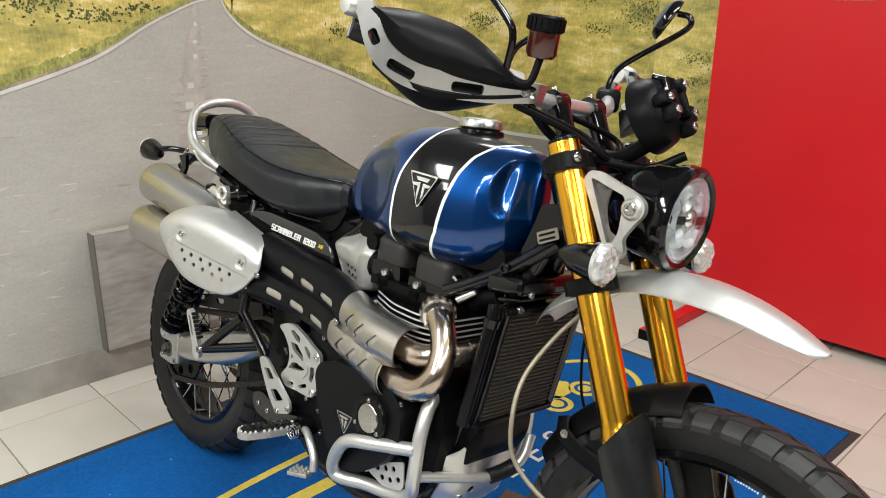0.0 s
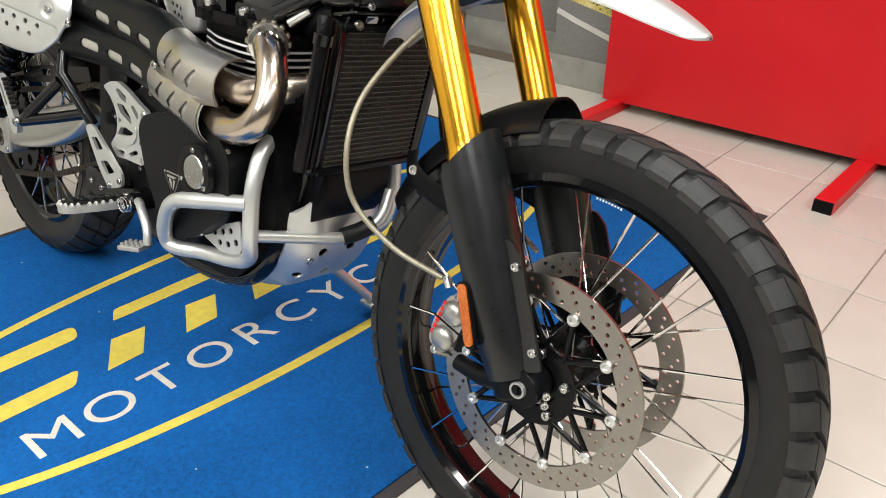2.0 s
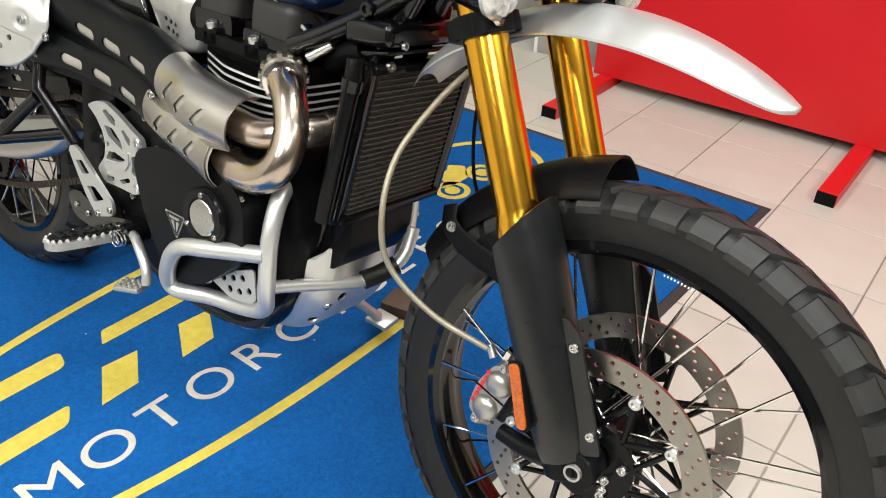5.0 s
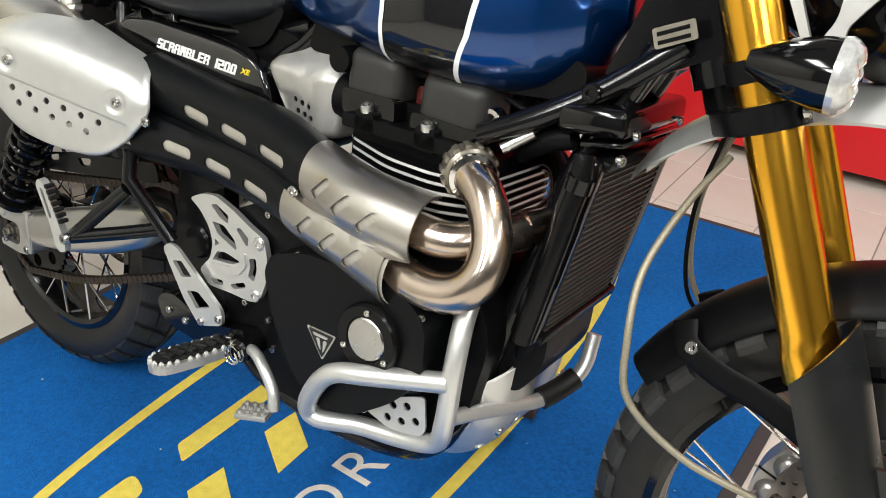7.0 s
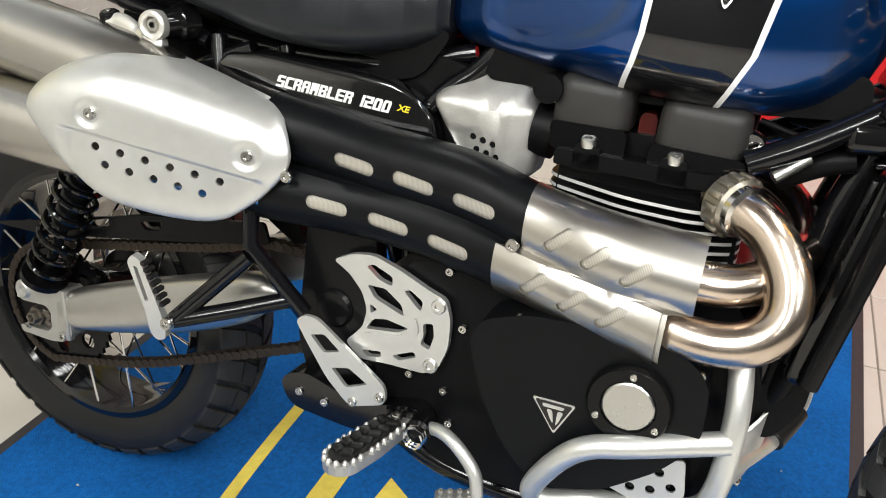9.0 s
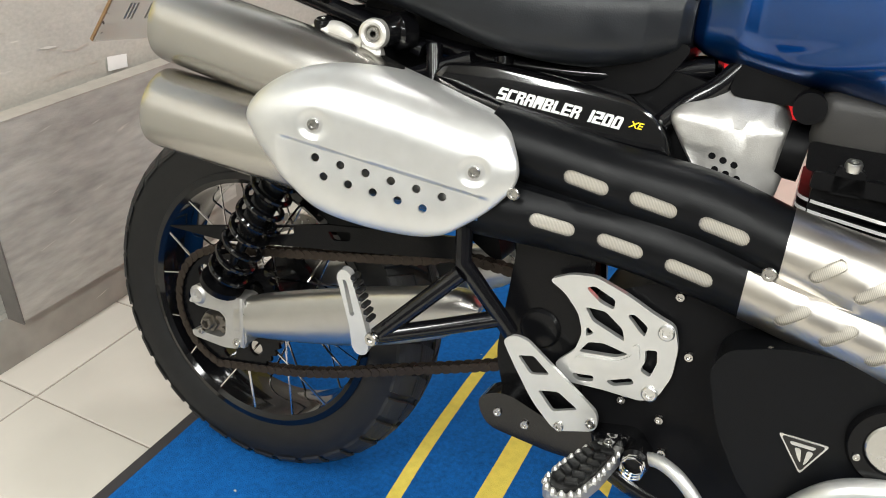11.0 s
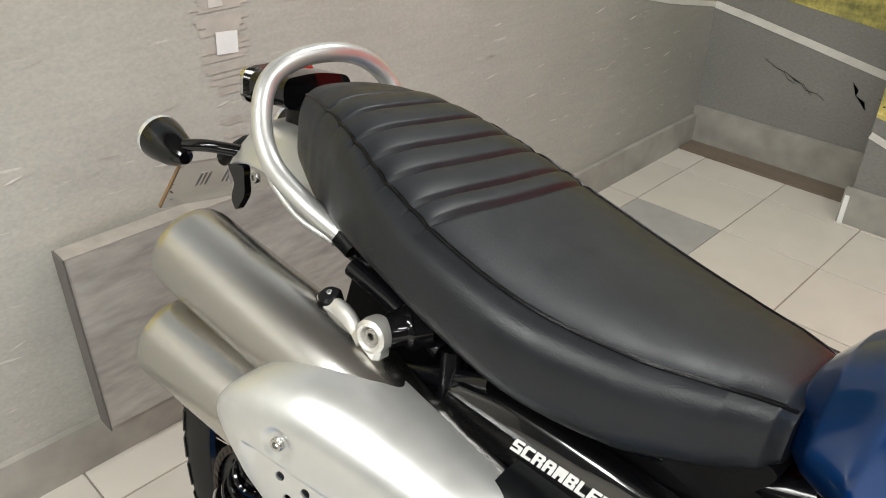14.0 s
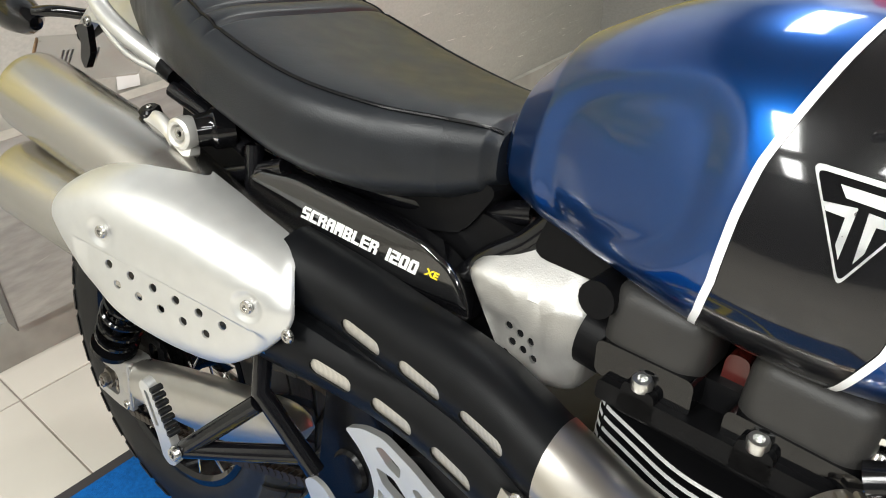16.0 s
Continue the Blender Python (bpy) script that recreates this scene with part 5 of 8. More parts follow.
lm_, lnt_, lb_ = nodes_of("perforated_steel_lining")
wv = lnt_.nodes.new("ShaderNodeTexWave")
wv.inputs["Scale"].default_value, wv.inputs["Distortion"].default_value = 190.0, 0.6
tcw = lnt_.nodes.new("ShaderNodeTexCoord")
lnt_.links.new(tcw.outputs["Object"], wv.inputs["Vector"])
rpw = lnt_.nodes.new("ShaderNodeValToRGB")
rpw.color_ramp.elements[0].color, rpw.color_ramp.elements[1].color = (0.38, 0.355, 0.31, 1), (0.56, 0.53, 0.47, 1)
lnt_.links.new(wv.outputs["Fac"], rpw.inputs["Fac"])
lnt_.links.new(rpw.outputs["Color"], lb_.inputs["Base Color"])
lb_.inputs["Metallic"].default_value, lb_.inputs["Roughness"].default_value = 0.55, 0.45
M["lining"] = lm_
part("guard_lining", twin_guard(0.48, 0.80, 0.0395, 0.0395, [], 0, 0, 0, 0.03, thick=0.001), M["lining"], BIKE, "perforated steel lining behind the slots")
part("guard_lining", twin_guard(0.80, 0.985, 0.0395, 0.0425, [], 0, 0, 0, 0.02, thick=0.001), M["lining"], BIKE, "perforated steel lining behind the slots")

# silencers
for a, b_, r in (((0.47, -0.135, 0.712), (-0.010, -0.186, 0.797), 0.055), ((0.46, -0.150, 0.632), (-0.006, -0.210, 0.683), 0.055)):
    a, b_ = Vector(a), Vector(b_)
    d = (b_ - a).normalized()
    ln = (b_ - a).length
    tm_ = Matrix.Translation(a) @ Vector((0, 0, 1)).rotation_difference(d).to_matrix().to_4x4()
    bm = lathe([(0.030, 0), (0.034, 0.08), (r * 0.96, 0.20), (r, 0.225), (r, ln * 0.6), (r, ln - 0.012), (r * 0.992, ln - 0.005), (r * 0.972, ln), (r * 0.94, ln - 0.001), (r * 0.93, ln - 0.008), (r * 0.90, ln - 0.16)], 64, tm_)
    part("silencer", bm, M["silencer_steel"], BIKE, "brushed steel silencer with open end")
    part("silencer_core", sweep([b_ - d * 0.158, b_ - d * 0.162], r * 0.85, 24), M["black_matt"], BIKE)

# shield over the silencers
SHIELD = [(0.176, 0.715, 0.018), (0.186, 0.742, 0.030), (0.214, 0.768, 0.055), (0.262, 0.786, 0.080), (0.31, 0.786, 0.088), (0.36, 0.775, 0.080), (0.41, 0.761, 0.070), (0.464, 0.744, 0.058), (0.488, 0.724, 0.030),
          (0.503, 0.700, 0.014), (0.506, 0.682, 0.010), (0.498, 0.662, 0.008), (0.474, 0.634, 0.008), (0.440, 0.606, 0.008), (0.418, 0.595, 0.010), (0.385, 0.590, 0.012), (0.330, 0.592, 0.014), (0.272, 0.604, 0.016), (0.232, 0.632, 0.016), (0.206, 0.662, 0.016), (0.186, 0.690, 0.016)]
BOLTS_AT = ((0.267, 0.714), (0.459, 0.685))


def shield_skin(p, rim, deep):
    """How far out the pressed sheet stands at (x, z): rim is 0 at its middle and 1 at its edge, where it turns in by deep."""
    x, z = p
    y = -0.250 + (x - 0.267) * 0.27 - 0.002
    y += deep * (1 - math.sqrt(max(0.0, 1 - max(0.0, (rim - 0.30) / 0.70) ** 2.4)))
    # the lower half is pressed in under a long crease
    below = 0.697 - 0.163 * (x - 0.235) - z
    ends = max(0.0, min(1.0, (x - 0.222) / 0.016)) * max(0.0, min(1.0, (0.482 - x) / 0.016))
    step = max(0.0, min(1.0, below / 0.007))
    y += 0.0065 * step * step * (3 - 2 * step) * ends * max(0.0, 1 - max(0.0, below) / 0.085)
    for bx, bz in BOLTS_AT:
        d = math.hypot(x - bx, z - bz)
        y += 0.003 * max(0.0, min(1.0, (0.019 - d) / 0.007))
    return y


edge_ = spline(SHIELD, 8, True)
SP0, SP1 = Vector((0.275, 0.695)), Vector((0.425, 0.668))
spine_ = []
for p in edge_:
    t = max(0.0, min(1.0, (Vector((p.x, p.y)) - SP0).dot(SP1 - SP0) / (SP1 - SP0).length_squared))
    spine_.append(SP0.lerp(SP1, t))
rims = [1 - (k / 44) ** 1.15 for k in range(45)]
secs = []
for shell in (0, 1):
    for q in (rims[::-1] if shell == 0 else rims):
        row = []
        for p, c in zip(edge_, spine_):
            x, z = c.x + (p.x - c.x) * q, c.y + (p.y - c.y) * q
            row.append(Vector((x, shield_skin((x, z), q, p.z) + 0.0022 * shell, z)))
        secs.append(row)
shell_ = loft(secs, caps=False)
bmesh.ops.remove_doubles(shell_, verts=shell_.verts[:], dist=0.00002)
holes = bmesh.new()
HOLES = [(0.269 + 0.0310 * k, 0.673 - 0.0050 * k) for k in range(6)] + [(0.281 + 0.0305 * k, 0.651 - 0.0052 * k) for k in range(5)]
for hx, hz in HOLES:
    merge(holes, plate(ring_pts(0, 0, 0.0053, 14), 0.12, Matrix.Translation((hx, -0.24, hz)) @ pose(0, 0, 0, 90, 0, 0)))
shield = part("silencer_shield", cut(shell_, holes), M["alu_satin"], BIKE, "brushed aluminium heat shield with two rows of holes")
for bx, bz in BOLTS_AT:
    bolt(shield, (bx, shield_skin((bx, bz), 0.2, 0), bz), (0.26, -1, 0), 0.0075, 0.005)

# ---- engine, frame and running gear ----
def flat(name, pts, y0, y1, material, holes=(), r=0.008, bevel=0.002, label="", parent=None, tilt=None):
    """A part cut from plate or cast flat, its side view given in x and z, between y0 and y1."""
    m = Matrix.Translation((0, (y0 + y1) / 2, 0)) @ pose(0, 0, 0, 90, 0, 0)
    bm = plate(rounded(pts, r) if r else pts, abs(y1 - y0), m, [rounded(h, 0.004, 3) for h in holes], bevel)
    if tilt:
        bmesh.ops.transform(bm, matrix=tilt, verts=bm.verts)
    return part(name, bm, material, parent or BIKE, label)


def tube(name, pts, r, material, label="", smooth=True, n=16, parent=None):
    return part(name, sweep(spline(pts, 6) if smooth else pts, r, n), material, parent or BIKE, label)


def mirror(pts):
    return [(a, -b, c) for a, b, c in pts]


M["engine"] = mat("black_engine_paint", (0.004, 0.004, 0.0045), 0.40, vary=0.2, bump=0.08, bump_scale=500, spec=0.10)
M["fin_bright"] = mat("machined_bright_fin_edge", (0.72, 0.72, 0.71), 0.35, 0.35, vary=0.08, scale=90)
M["cam_cover"] = mat("dark_grey_engine_paint", (0.028, 0.027, 0.026), 0.42, vary=0.15, bump=0.1, bump_scale=700, spec=0.3)

flat("crankcase", [(0.60, 0.54), (0.70, 0.59), (0.79, 0.63), (1.04, 0.62), (1.09, 0.52), (1.07, 0.38), (0.97, 0.29), (0.72, 0.29), (0.62, 0.38)], -0.125, 0.125, M["engine"], r=0.03, bevel=0.008, label="black painted crankcase")
flat("cylinder_block", [(0.815, 0.60), (0.815, 0.735), (1.02, 0.735), (1.03, 0.60)], -0.085, 0.085, M["engine"], r=0.02, bevel=0.004)
for k in range(8):
    z = 0.646 + 0.0115 * k
    outline = rounded([(0.803, -0.080), (0.900, -0.117), (0.975, -0.117), (1.03, -0.080), (1.03, 0.104), (0.803, 0.104)], 0.022)
    fm = pose(0, 0, z) @ pose(0, 0, 0, 0, 1.5, 0)
    part("fin", plate(outline, 0.0050, fm, bevel=0.0008), M["engine"], BIKE)
    edge = [(0.90 + (a - 0.90) * 1.004, b * 1.006) for a, b in outline]
    part("fin_edge", plate(edge, 0.0036, fm), M["fin_bright"], BIKE, "bright machined fin edge")
flat("cylinder_head", [(0.81, 0.738), (0.81, 0.768), (1.02, 0.765), (1.03, 0.738)], -0.072, 0.098, M["engine"], r=0.006, bevel=0.003)
flat("spark_plug_well", [(0.894, 0.735), (0.894, 0.79), (0.914, 0.79), (0.914, 0.735)], -0.060, 0.085, M["red_plastic"], r=0.01, bevel=0.004, label="dark red plug well between the cam covers")
flat("cam_carrier", [(0.803, 0.740), (0.800, 0.772), (0.887, 0.772), (0.889, 0.740)], -0.097, -0.010, M["black_gloss"], r=0.008, bevel=0.005, label="black cam carrier")
flat("cam_carrier", [(0.915, 0.735), (0.914, 0.764), (1.016, 0.760), (1.018, 0.735)], -0.097, -0.010, M["black_gloss"], r=0.008, bevel=0.005, label="black cam carrier")
for x0, x1, z0, z1, y0, y1 in ((0.798, 0.887, 0.752, 0.826, -0.094, -0.012), (0.917, 1.014, 0.742, 0.816, -0.094, -0.012), (0.806, 1.020, 0.748, 0.816, 0.015, 0.128)):
    part("cam_cover", box(x1 - x0, y1 - y0, z1 - z0, pose((x0 + x1) / 2, (y0 + y1) / 2, (z0 + z1) / 2, 0, 2, 0), 0.020, 5), M["cam_cover"], BIKE, "dark grey cam cover", angle=1.2)
for x0 in (0.832, 0.928):
    flat("head_lug", [(x0, 0.722), (x0 + 0.002, 0.752), (x0 + 0.030, 0.750), (x0 + 0.034, 0.722)], -0.106, -0.06, M["engine"], r=0.006, bevel=0.004)
flat("head_ledge", [(0.812, 0.724), (0.812, 0.742), (1.005, 0.742), (1.012, 0.724)], -0.106, -0.06, M["engine"], r=0.004, bevel=0.004)
for k in range(4):
    flat("head_rib", [(0.812 + 0.055 * k, 0.722), (0.812 + 0.055 * k, 0.760), (0.818 + 0.055 * k, 0.760), (0.818 + 0.055 * k, 0.722)], -0.088, -0.06, M["engine"], r=0, bevel=0.001)
for bx, bz, br in ((0.848, 0.750, 0.009), (0.944, 0.748, 0.009)):
    bolt(BIKE, (bx, -0.100, bz), (0, -0.3, 1), br, 0.010, M["alu"], "head_nut")
tube("hose_stub", [(0.79, -0.02, 0.805), (0.792, -0.08, 0.805), (0.792, -0.098, 0.805)], 0.017, M["black_plastic"], n=18)
bolt(BIKE, (1.017, -0.064, 0.775), (0, -1, 0), 0.015, 0.016, M["chrome"], "engine_mount_bolt")

M["turned"] = mat("turned_aluminium", (0.46, 0.46, 0.45), 0.26, 1.0, vary=0.05, scale=90, aniso=0.75)
# right engine cover with its round inspection cap
cover = flat("clutch_cover", [(0.762, 0.52), (0.775, 0.548), (0.83, 0.568), (0.93, 0.575), (1.00, 0.568), (1.032, 0.54), (1.036, 0.47), (1.0, 0.42), (0.94, 0.372), (0.87, 0.352), (0.825, 0.385), (0.785, 0.45)], -0.186, -0.12, M["black_matt"], r=0.022, bevel=0.012, label="matt black clutch cover")
flat("lower_cover", [(0.85, 0.40), (0.98, 0.43), (1.03, 0.42), (1.0, 0.34), (0.92, 0.318), (0.85, 0.335)], -0.150, -0.11, M["black_satin"], r=0.03, bevel=0.008)
ccm = Matrix.Translation((0.955, -0.186, 0.496)) @ pose(0, 0, 0, 90, 0, 0)
ring = part("inspection_cap", lathe([(0.047, -0.002), (0.047, 0.008), (0.044, 0.013), (0.031, 0.013), (0.029, 0.010), (0.029, 0.004)], 40, ccm), M["black_satin"], cover)
part("cap_disc", lathe([(0.0295, 0.006), (0.0290, 0.0115), (0.027, 0.013), (0.012, 0.0135), (0, 0.0135)], 40, ccm), M["turned"], ring, "turned aluminium disc")
for k in range(3):
    t = math.pi / 2 + 2 * math.pi * k / 3
    bolt(cover, (0.955 + 0.0375 * math.cos(t), -0.199, 0.496 + 0.0375 * math.sin(t)), (0, -1, 0), 0.0042, 0.003)
for bx, bz in ((0.772, 0.526), (0.818, 0.558), (0.884, 0.562), (0.792, 0.455), (1.018, 0.496), (1.02, 0.545), (0.95, 0.385), (0.86, 0.362)):
    bolt(cover, (bx, -0.178, bz), (0, -1, 0), 0.006, 0.006)
em = lambda pts, y, mt, nm, hl=(): flat(nm, [(a + 0.018, b + 0.016) for a, b in pts], y - 0.0006, y + 0.0006, mt, hl, r=0.004, bevel=0, parent=cover)  # noqa: E731
BADGE = [(0.849, 0.470), (0.897, 0.471), (0.878, 0.431)]
bmid = Vector((0.8747, 0.4573))


def badge_pts(k, pts):
    """Points of the little triangle, shrunk by k, in the cover's plane."""
    return [(bmid.x - 0.018 + (a - bmid.x) * k, bmid.y - 0.016 + (b - bmid.y) * k) for a, b in pts]


em(badge_pts(1.08, BADGE), -0.1865, M["alu"], "badge_rim")
em(badge_pts(0.94, BADGE), -0.1874, M["black_gloss"], "badge_face")
for pts in ([(0.860, 0.466), (0.887, 0.4665), (0.885, 0.4625), (0.862, 0.462)], [(0.866, 0.460), (0.873, 0.460), (0.876, 0.443), (0.872, 0.448)], [(0.879, 0.460), (0.886, 0.460), (0.882, 0.446), (0.879, 0.441)]):
    em(badge_pts(1.0, pts), -0.1881, M["alu"], "badge_bar")

# front sprocket cover, cut out
flat("pivot_plate", [(0.50, 0.60), (0.60, 0.60), (0.62, 0.42), (0.60, 0.33), (0.52, 0.33), (0.49, 0.42)], -0.118, -0.09, M["black_satin"], r=0.02, bevel=0.003)
part("pivot_cap", lathe([(0, 0.006), (0.024, 0.006), (0.028, 0.002), (0.028, -0.01)], 30, Matrix.Translation((0.546, -0.118, 0.475)) @ pose(0, 0, 0, 90, 0, 0)), M["black_satin"], BIKE)
sc = flat("sprocket_cover", [(0.553, 0.555), (0.580, 0.569), (0.610, 0.574), (0.650, 0.562), (0.690, 0.545), (0.713, 0.538), (0.722, 0.511), (0.722, 0.473), (0.711, 0.441), (0.693, 0.429), (0.644, 0.428), (0.599, 0.424), (0.577, 0.444), (0.601, 0.471), (0.606, 0.497), (0.597, 0.521), (0.577, 0.542)], -0.141, -0.132, M["alu_satin"],
          [[(0.601, 0.557), (0.611, 0.562), (0.639, 0.551), (0.639, 0.538), (0.620, 0.543)], [(0.656, 0.536), (0.664, 0.540), (0.683, 0.528), (0.681, 0.514), (0.673, 0.520)],
           [(0.685, 0.498), (0.699, 0.502), (0.702, 0.485), (0.697, 0.464), (0.684, 0.469), (0.688, 0.483)], [(0.646, 0.442), (0.676, 0.456), (0.681, 0.449), (0.655, 0.437)], [(0.602, 0.438), (0.630, 0.443), (0.631, 0.435), (0.610, 0.430)],
           [(0.604, 0.532), (0.630, 0.533), (0.654, 0.516), (0.659, 0.501), (0.616, 0.516)], [(0.610, 0.507), (0.621, 0.501), (0.611, 0.493)], [(0.606, 0.470), (0.616, 0.487), (0.635, 0.491), (0.667, 0.486), (0.652, 0.477)]], r=0.008, bevel=0.0015, label="silver sprocket cover with cut-outs")
flat("cover_ledge", [(0.606, 0.466), (0.655, 0.474), (0.672, 0.487), (0.668, 0.497), (0.676, 0.505), (0.682, 0.485), (0.668, 0.466), (0.640, 0.456), (0.600, 0.456)], -0.1445, -0.1405, M["alu_satin"], r=0.006, bevel=0.001, parent=sc)
for bx, bz in ((0.705, 0.528), (0.701, 0.443)):
    bolt(sc, (bx, -0.140, bz), (0, -1, 0), 0.010, 0.005, M["alu"])
for bx, bz in ((0.71, 0.572), (0.718, 0.405), (0.668, 0.416), (0.735, 0.50), (0.73, 0.36)):
    bolt(BIKE, (bx, -0.126, bz), (0, -1, 0), 0.006, 0.006)
heel = flat("heel_guard", [(0.510, 0.463), (0.522, 0.474), (0.541, 0.474), (0.577, 0.450), (0.648, 0.402), (0.650, 0.377), (0.597, 0.358), (0.561, 0.390), (0.529, 0.434)], -0.158, -0.152, M["alu_satin"],
            [[(0.533, 0.448), (0.554, 0.454), (0.579, 0.435), (0.554, 0.427)], [(0.567, 0.408), (0.593, 0.415), (0.622, 0.399), (0.590, 0.385)]], r=0.012, bevel=0.0015, label="silver heel guard with two windows")
for bx, bz in ((0.602, 0.367), (0.641, 0.386)):
    bolt(heel, (bx, -0.158, bz), (0, -1, 0), 0.0065, 0.004)
br = flat("footrest_bracket", [(0.48, 0.365), (0.52, 0.385), (0.60, 0.360), (0.70, 0.385), (0.72, 0.35), (0.66, 0.325), (0.60, 0.318), (0.50, 0.325)], -0.150, -0.115, M["black_gloss"], r=0.02, bevel=0.005)
for bx, bz in ((0.515, 0.352), (0.555, 0.347)):
    bolt(br, (bx, -0.150, bz), (0, -1, 0), 0.006, 0.004)

# rider's footrest: open silver frame with teeth
for s in (-1, 1):
    peg = part("footrest", bmesh.new(), M["alu_cast"], BIKE, "silver serrated footrest")
    o = Vector((0.668, s * 0.158, 0.352))
    pm = Matrix.Translation(o) @ pose(0, 0, 0, 0, 0, -105 if s < 0 else 105) @ pose(0, 0, 0, 6 * -s, 2, 0)
    rim_ = [(0.0, -0.020), (0.060, -0.026), (0.100, -0.025)] + [(0.100 + 0.024 * math.cos(a), 0.025 * math.sin(a)) for a in (math.pi * (k / 8 - 0.5) for k in range(1, 8))] + [(0.100, 0.025), (0.060, 0.026), (0.0, 0.020)]
    bm = plate(rim_, 0.014, pm, bevel=0.003)
    box(0.03, 0.034, 0.018, pm @ pose(-0.008, 0, 0), 0.003, bm=bm)
    round_ = spline([(a, b, 0) for a, b in rim_], 4)
    walked, last = 0.0, round_[0]
    for p in round_:
        walked += (p - last).length
        last = p
        if walked > 0.0105:
            walked = 0.0
            merge(bm, lathe([(0.0052, 0), (0.0042, 0.004), (0.0018, 0.0075), (0, 0.0075)], 6, pm @ Matrix.Translation((0.004 + p.x * 0.94, p.y * 0.90, 0.0055))))
    bm.to_mesh(peg.data)
    bm.free()
    rub = part("footrest_rubber", plate([(0.006 + a * 0.90, b * 0.70) for a, b in rim_], 0.008, pm @ pose(0, 0, 0.009), bevel=0.002), M["rubber"], peg, "black rubber pad with chevron blocks")
    for k in range(6):
        for sd in (-1, 1):
            part("tread_block", box(0.011, 0.016, 0.006, pm @ pose(0.016 + 0.0165 * k, sd * 0.0085, 0.0145, 0, 0, sd * 28), 0.0018), M["rubber"], rub)
    bolt(BIKE, (o.x, o.y, o.z + 0.01), (0, 0, 1), 0.008, 0.008)
# brake pedal
tube("brake_lever", [(0.690, -0.150, 0.352), (0.730, -0.168, 0.372), (0.762, -0.180, 0.366), (0.790, -0.186, 0.340), (0.798, -0.190, 0.312)], 0.0085, M["alu_satin"], "silver brake lever")
pad = part("brake_pedal", box(0.050, 0.036, 0.010, Matrix.Translation((0.774, -0.203, 0.304)) @ pose(0, 0, 0, 0, -8, 20), 0.003), M["alu_cast"], BIKE, "silver cleated brake pedal")
for i in range(4):
    for j in range(3):
        bolt(pad, Vector((0.774, -0.203, 0.308)) + Matrix.Rotation(radians(20), 3, "Z") @ Vector((-0.018 + 0.012 * i, -0.011 + 0.011 * j, 0.0016 * (i - 1.5))), (0, 0, 1), 0.0035, 0.005, M["alu_cast"], "cleat")
part("pedal_pivot", lathe([(0, 0.02), (0.012, 0.02), (0.018, 0.014), (0.018, -0.014), (0, -0.014)], 24, Matrix.Translation((0.705, -0.158, 0.362)) @ pose(0, 0, 0, 90, 0, 0)), M["black_satin"], BIKE)
part("return_spring", sweep([(0.705 + 0.014 * math.cos(k * 0.7), -0.165 - 0.0007 * k, 0.362 + 0.014 * math.sin(k * 0.7)) for k in range(38)], 0.0016, 6), M["chrome"], BIKE)

# passenger footrest carriers
for s in (-1, 1):
    yy = lambda v: s * v  # noqa: E731
    for pts in ([(0.357, 0.216, 0.445), (0.448, 0.175, 0.545)], [(0.357, 0.216, 0.445), (0.43, 0.182, 0.466), (0.500, 0.150, 0.488)], [(0.435, 0.155, 0.640), (0.448, 0.172, 0.56), (0.515, 0.145, 0.470)]):
        tube("carrier_tube", [(a, yy(b), c) for a, b, c in pts], 0.0115, M["frame"], smooth=False)
    bolt(BIKE, (0.357, yy(0.226), 0.445), (0, s, 0), 0.0095, 0.008)
    pm = Matrix.Translation((0.335, yy(0.222), 0.428)) @ pose(0, 0, 0, 6 * -s, 0, 0)
    slot_ = [(-0.0215, 0.096), (-0.0155, 0.094), (-0.0045, 0.046), (-0.0105, 0.044)]
    bm = plate(rounded([(-0.030, 0.100), (-0.022, 0.111), (-0.011, 0.106), (0.006, 0.050), (0.016, 0.010), (0.014, -0.010), (0.000, -0.014), (-0.008, -0.004), (-0.012, 0.030)], 0.006), 0.012, pm @ pose(0, 0, 0, 90, 0, 8), [rounded(slot_, 0.0028, 3)], bevel=0.002)
    pp = part("passenger_footrest", bm, M["alu_satin"], BIKE, "silver passenger footrest folded up")
    for k in range(7):
        part("tread_tooth", box(0.007, 0.016, 0.006, pm @ pose(0, 0, 0, 0, -8, 0) @ pose(0.008 + 0.0155 * (6 - k) / 6, 0, 0.043 + 0.0095 * k, 0, 12, 0), 0.0015), M["rubber"], pp, smooth=False)

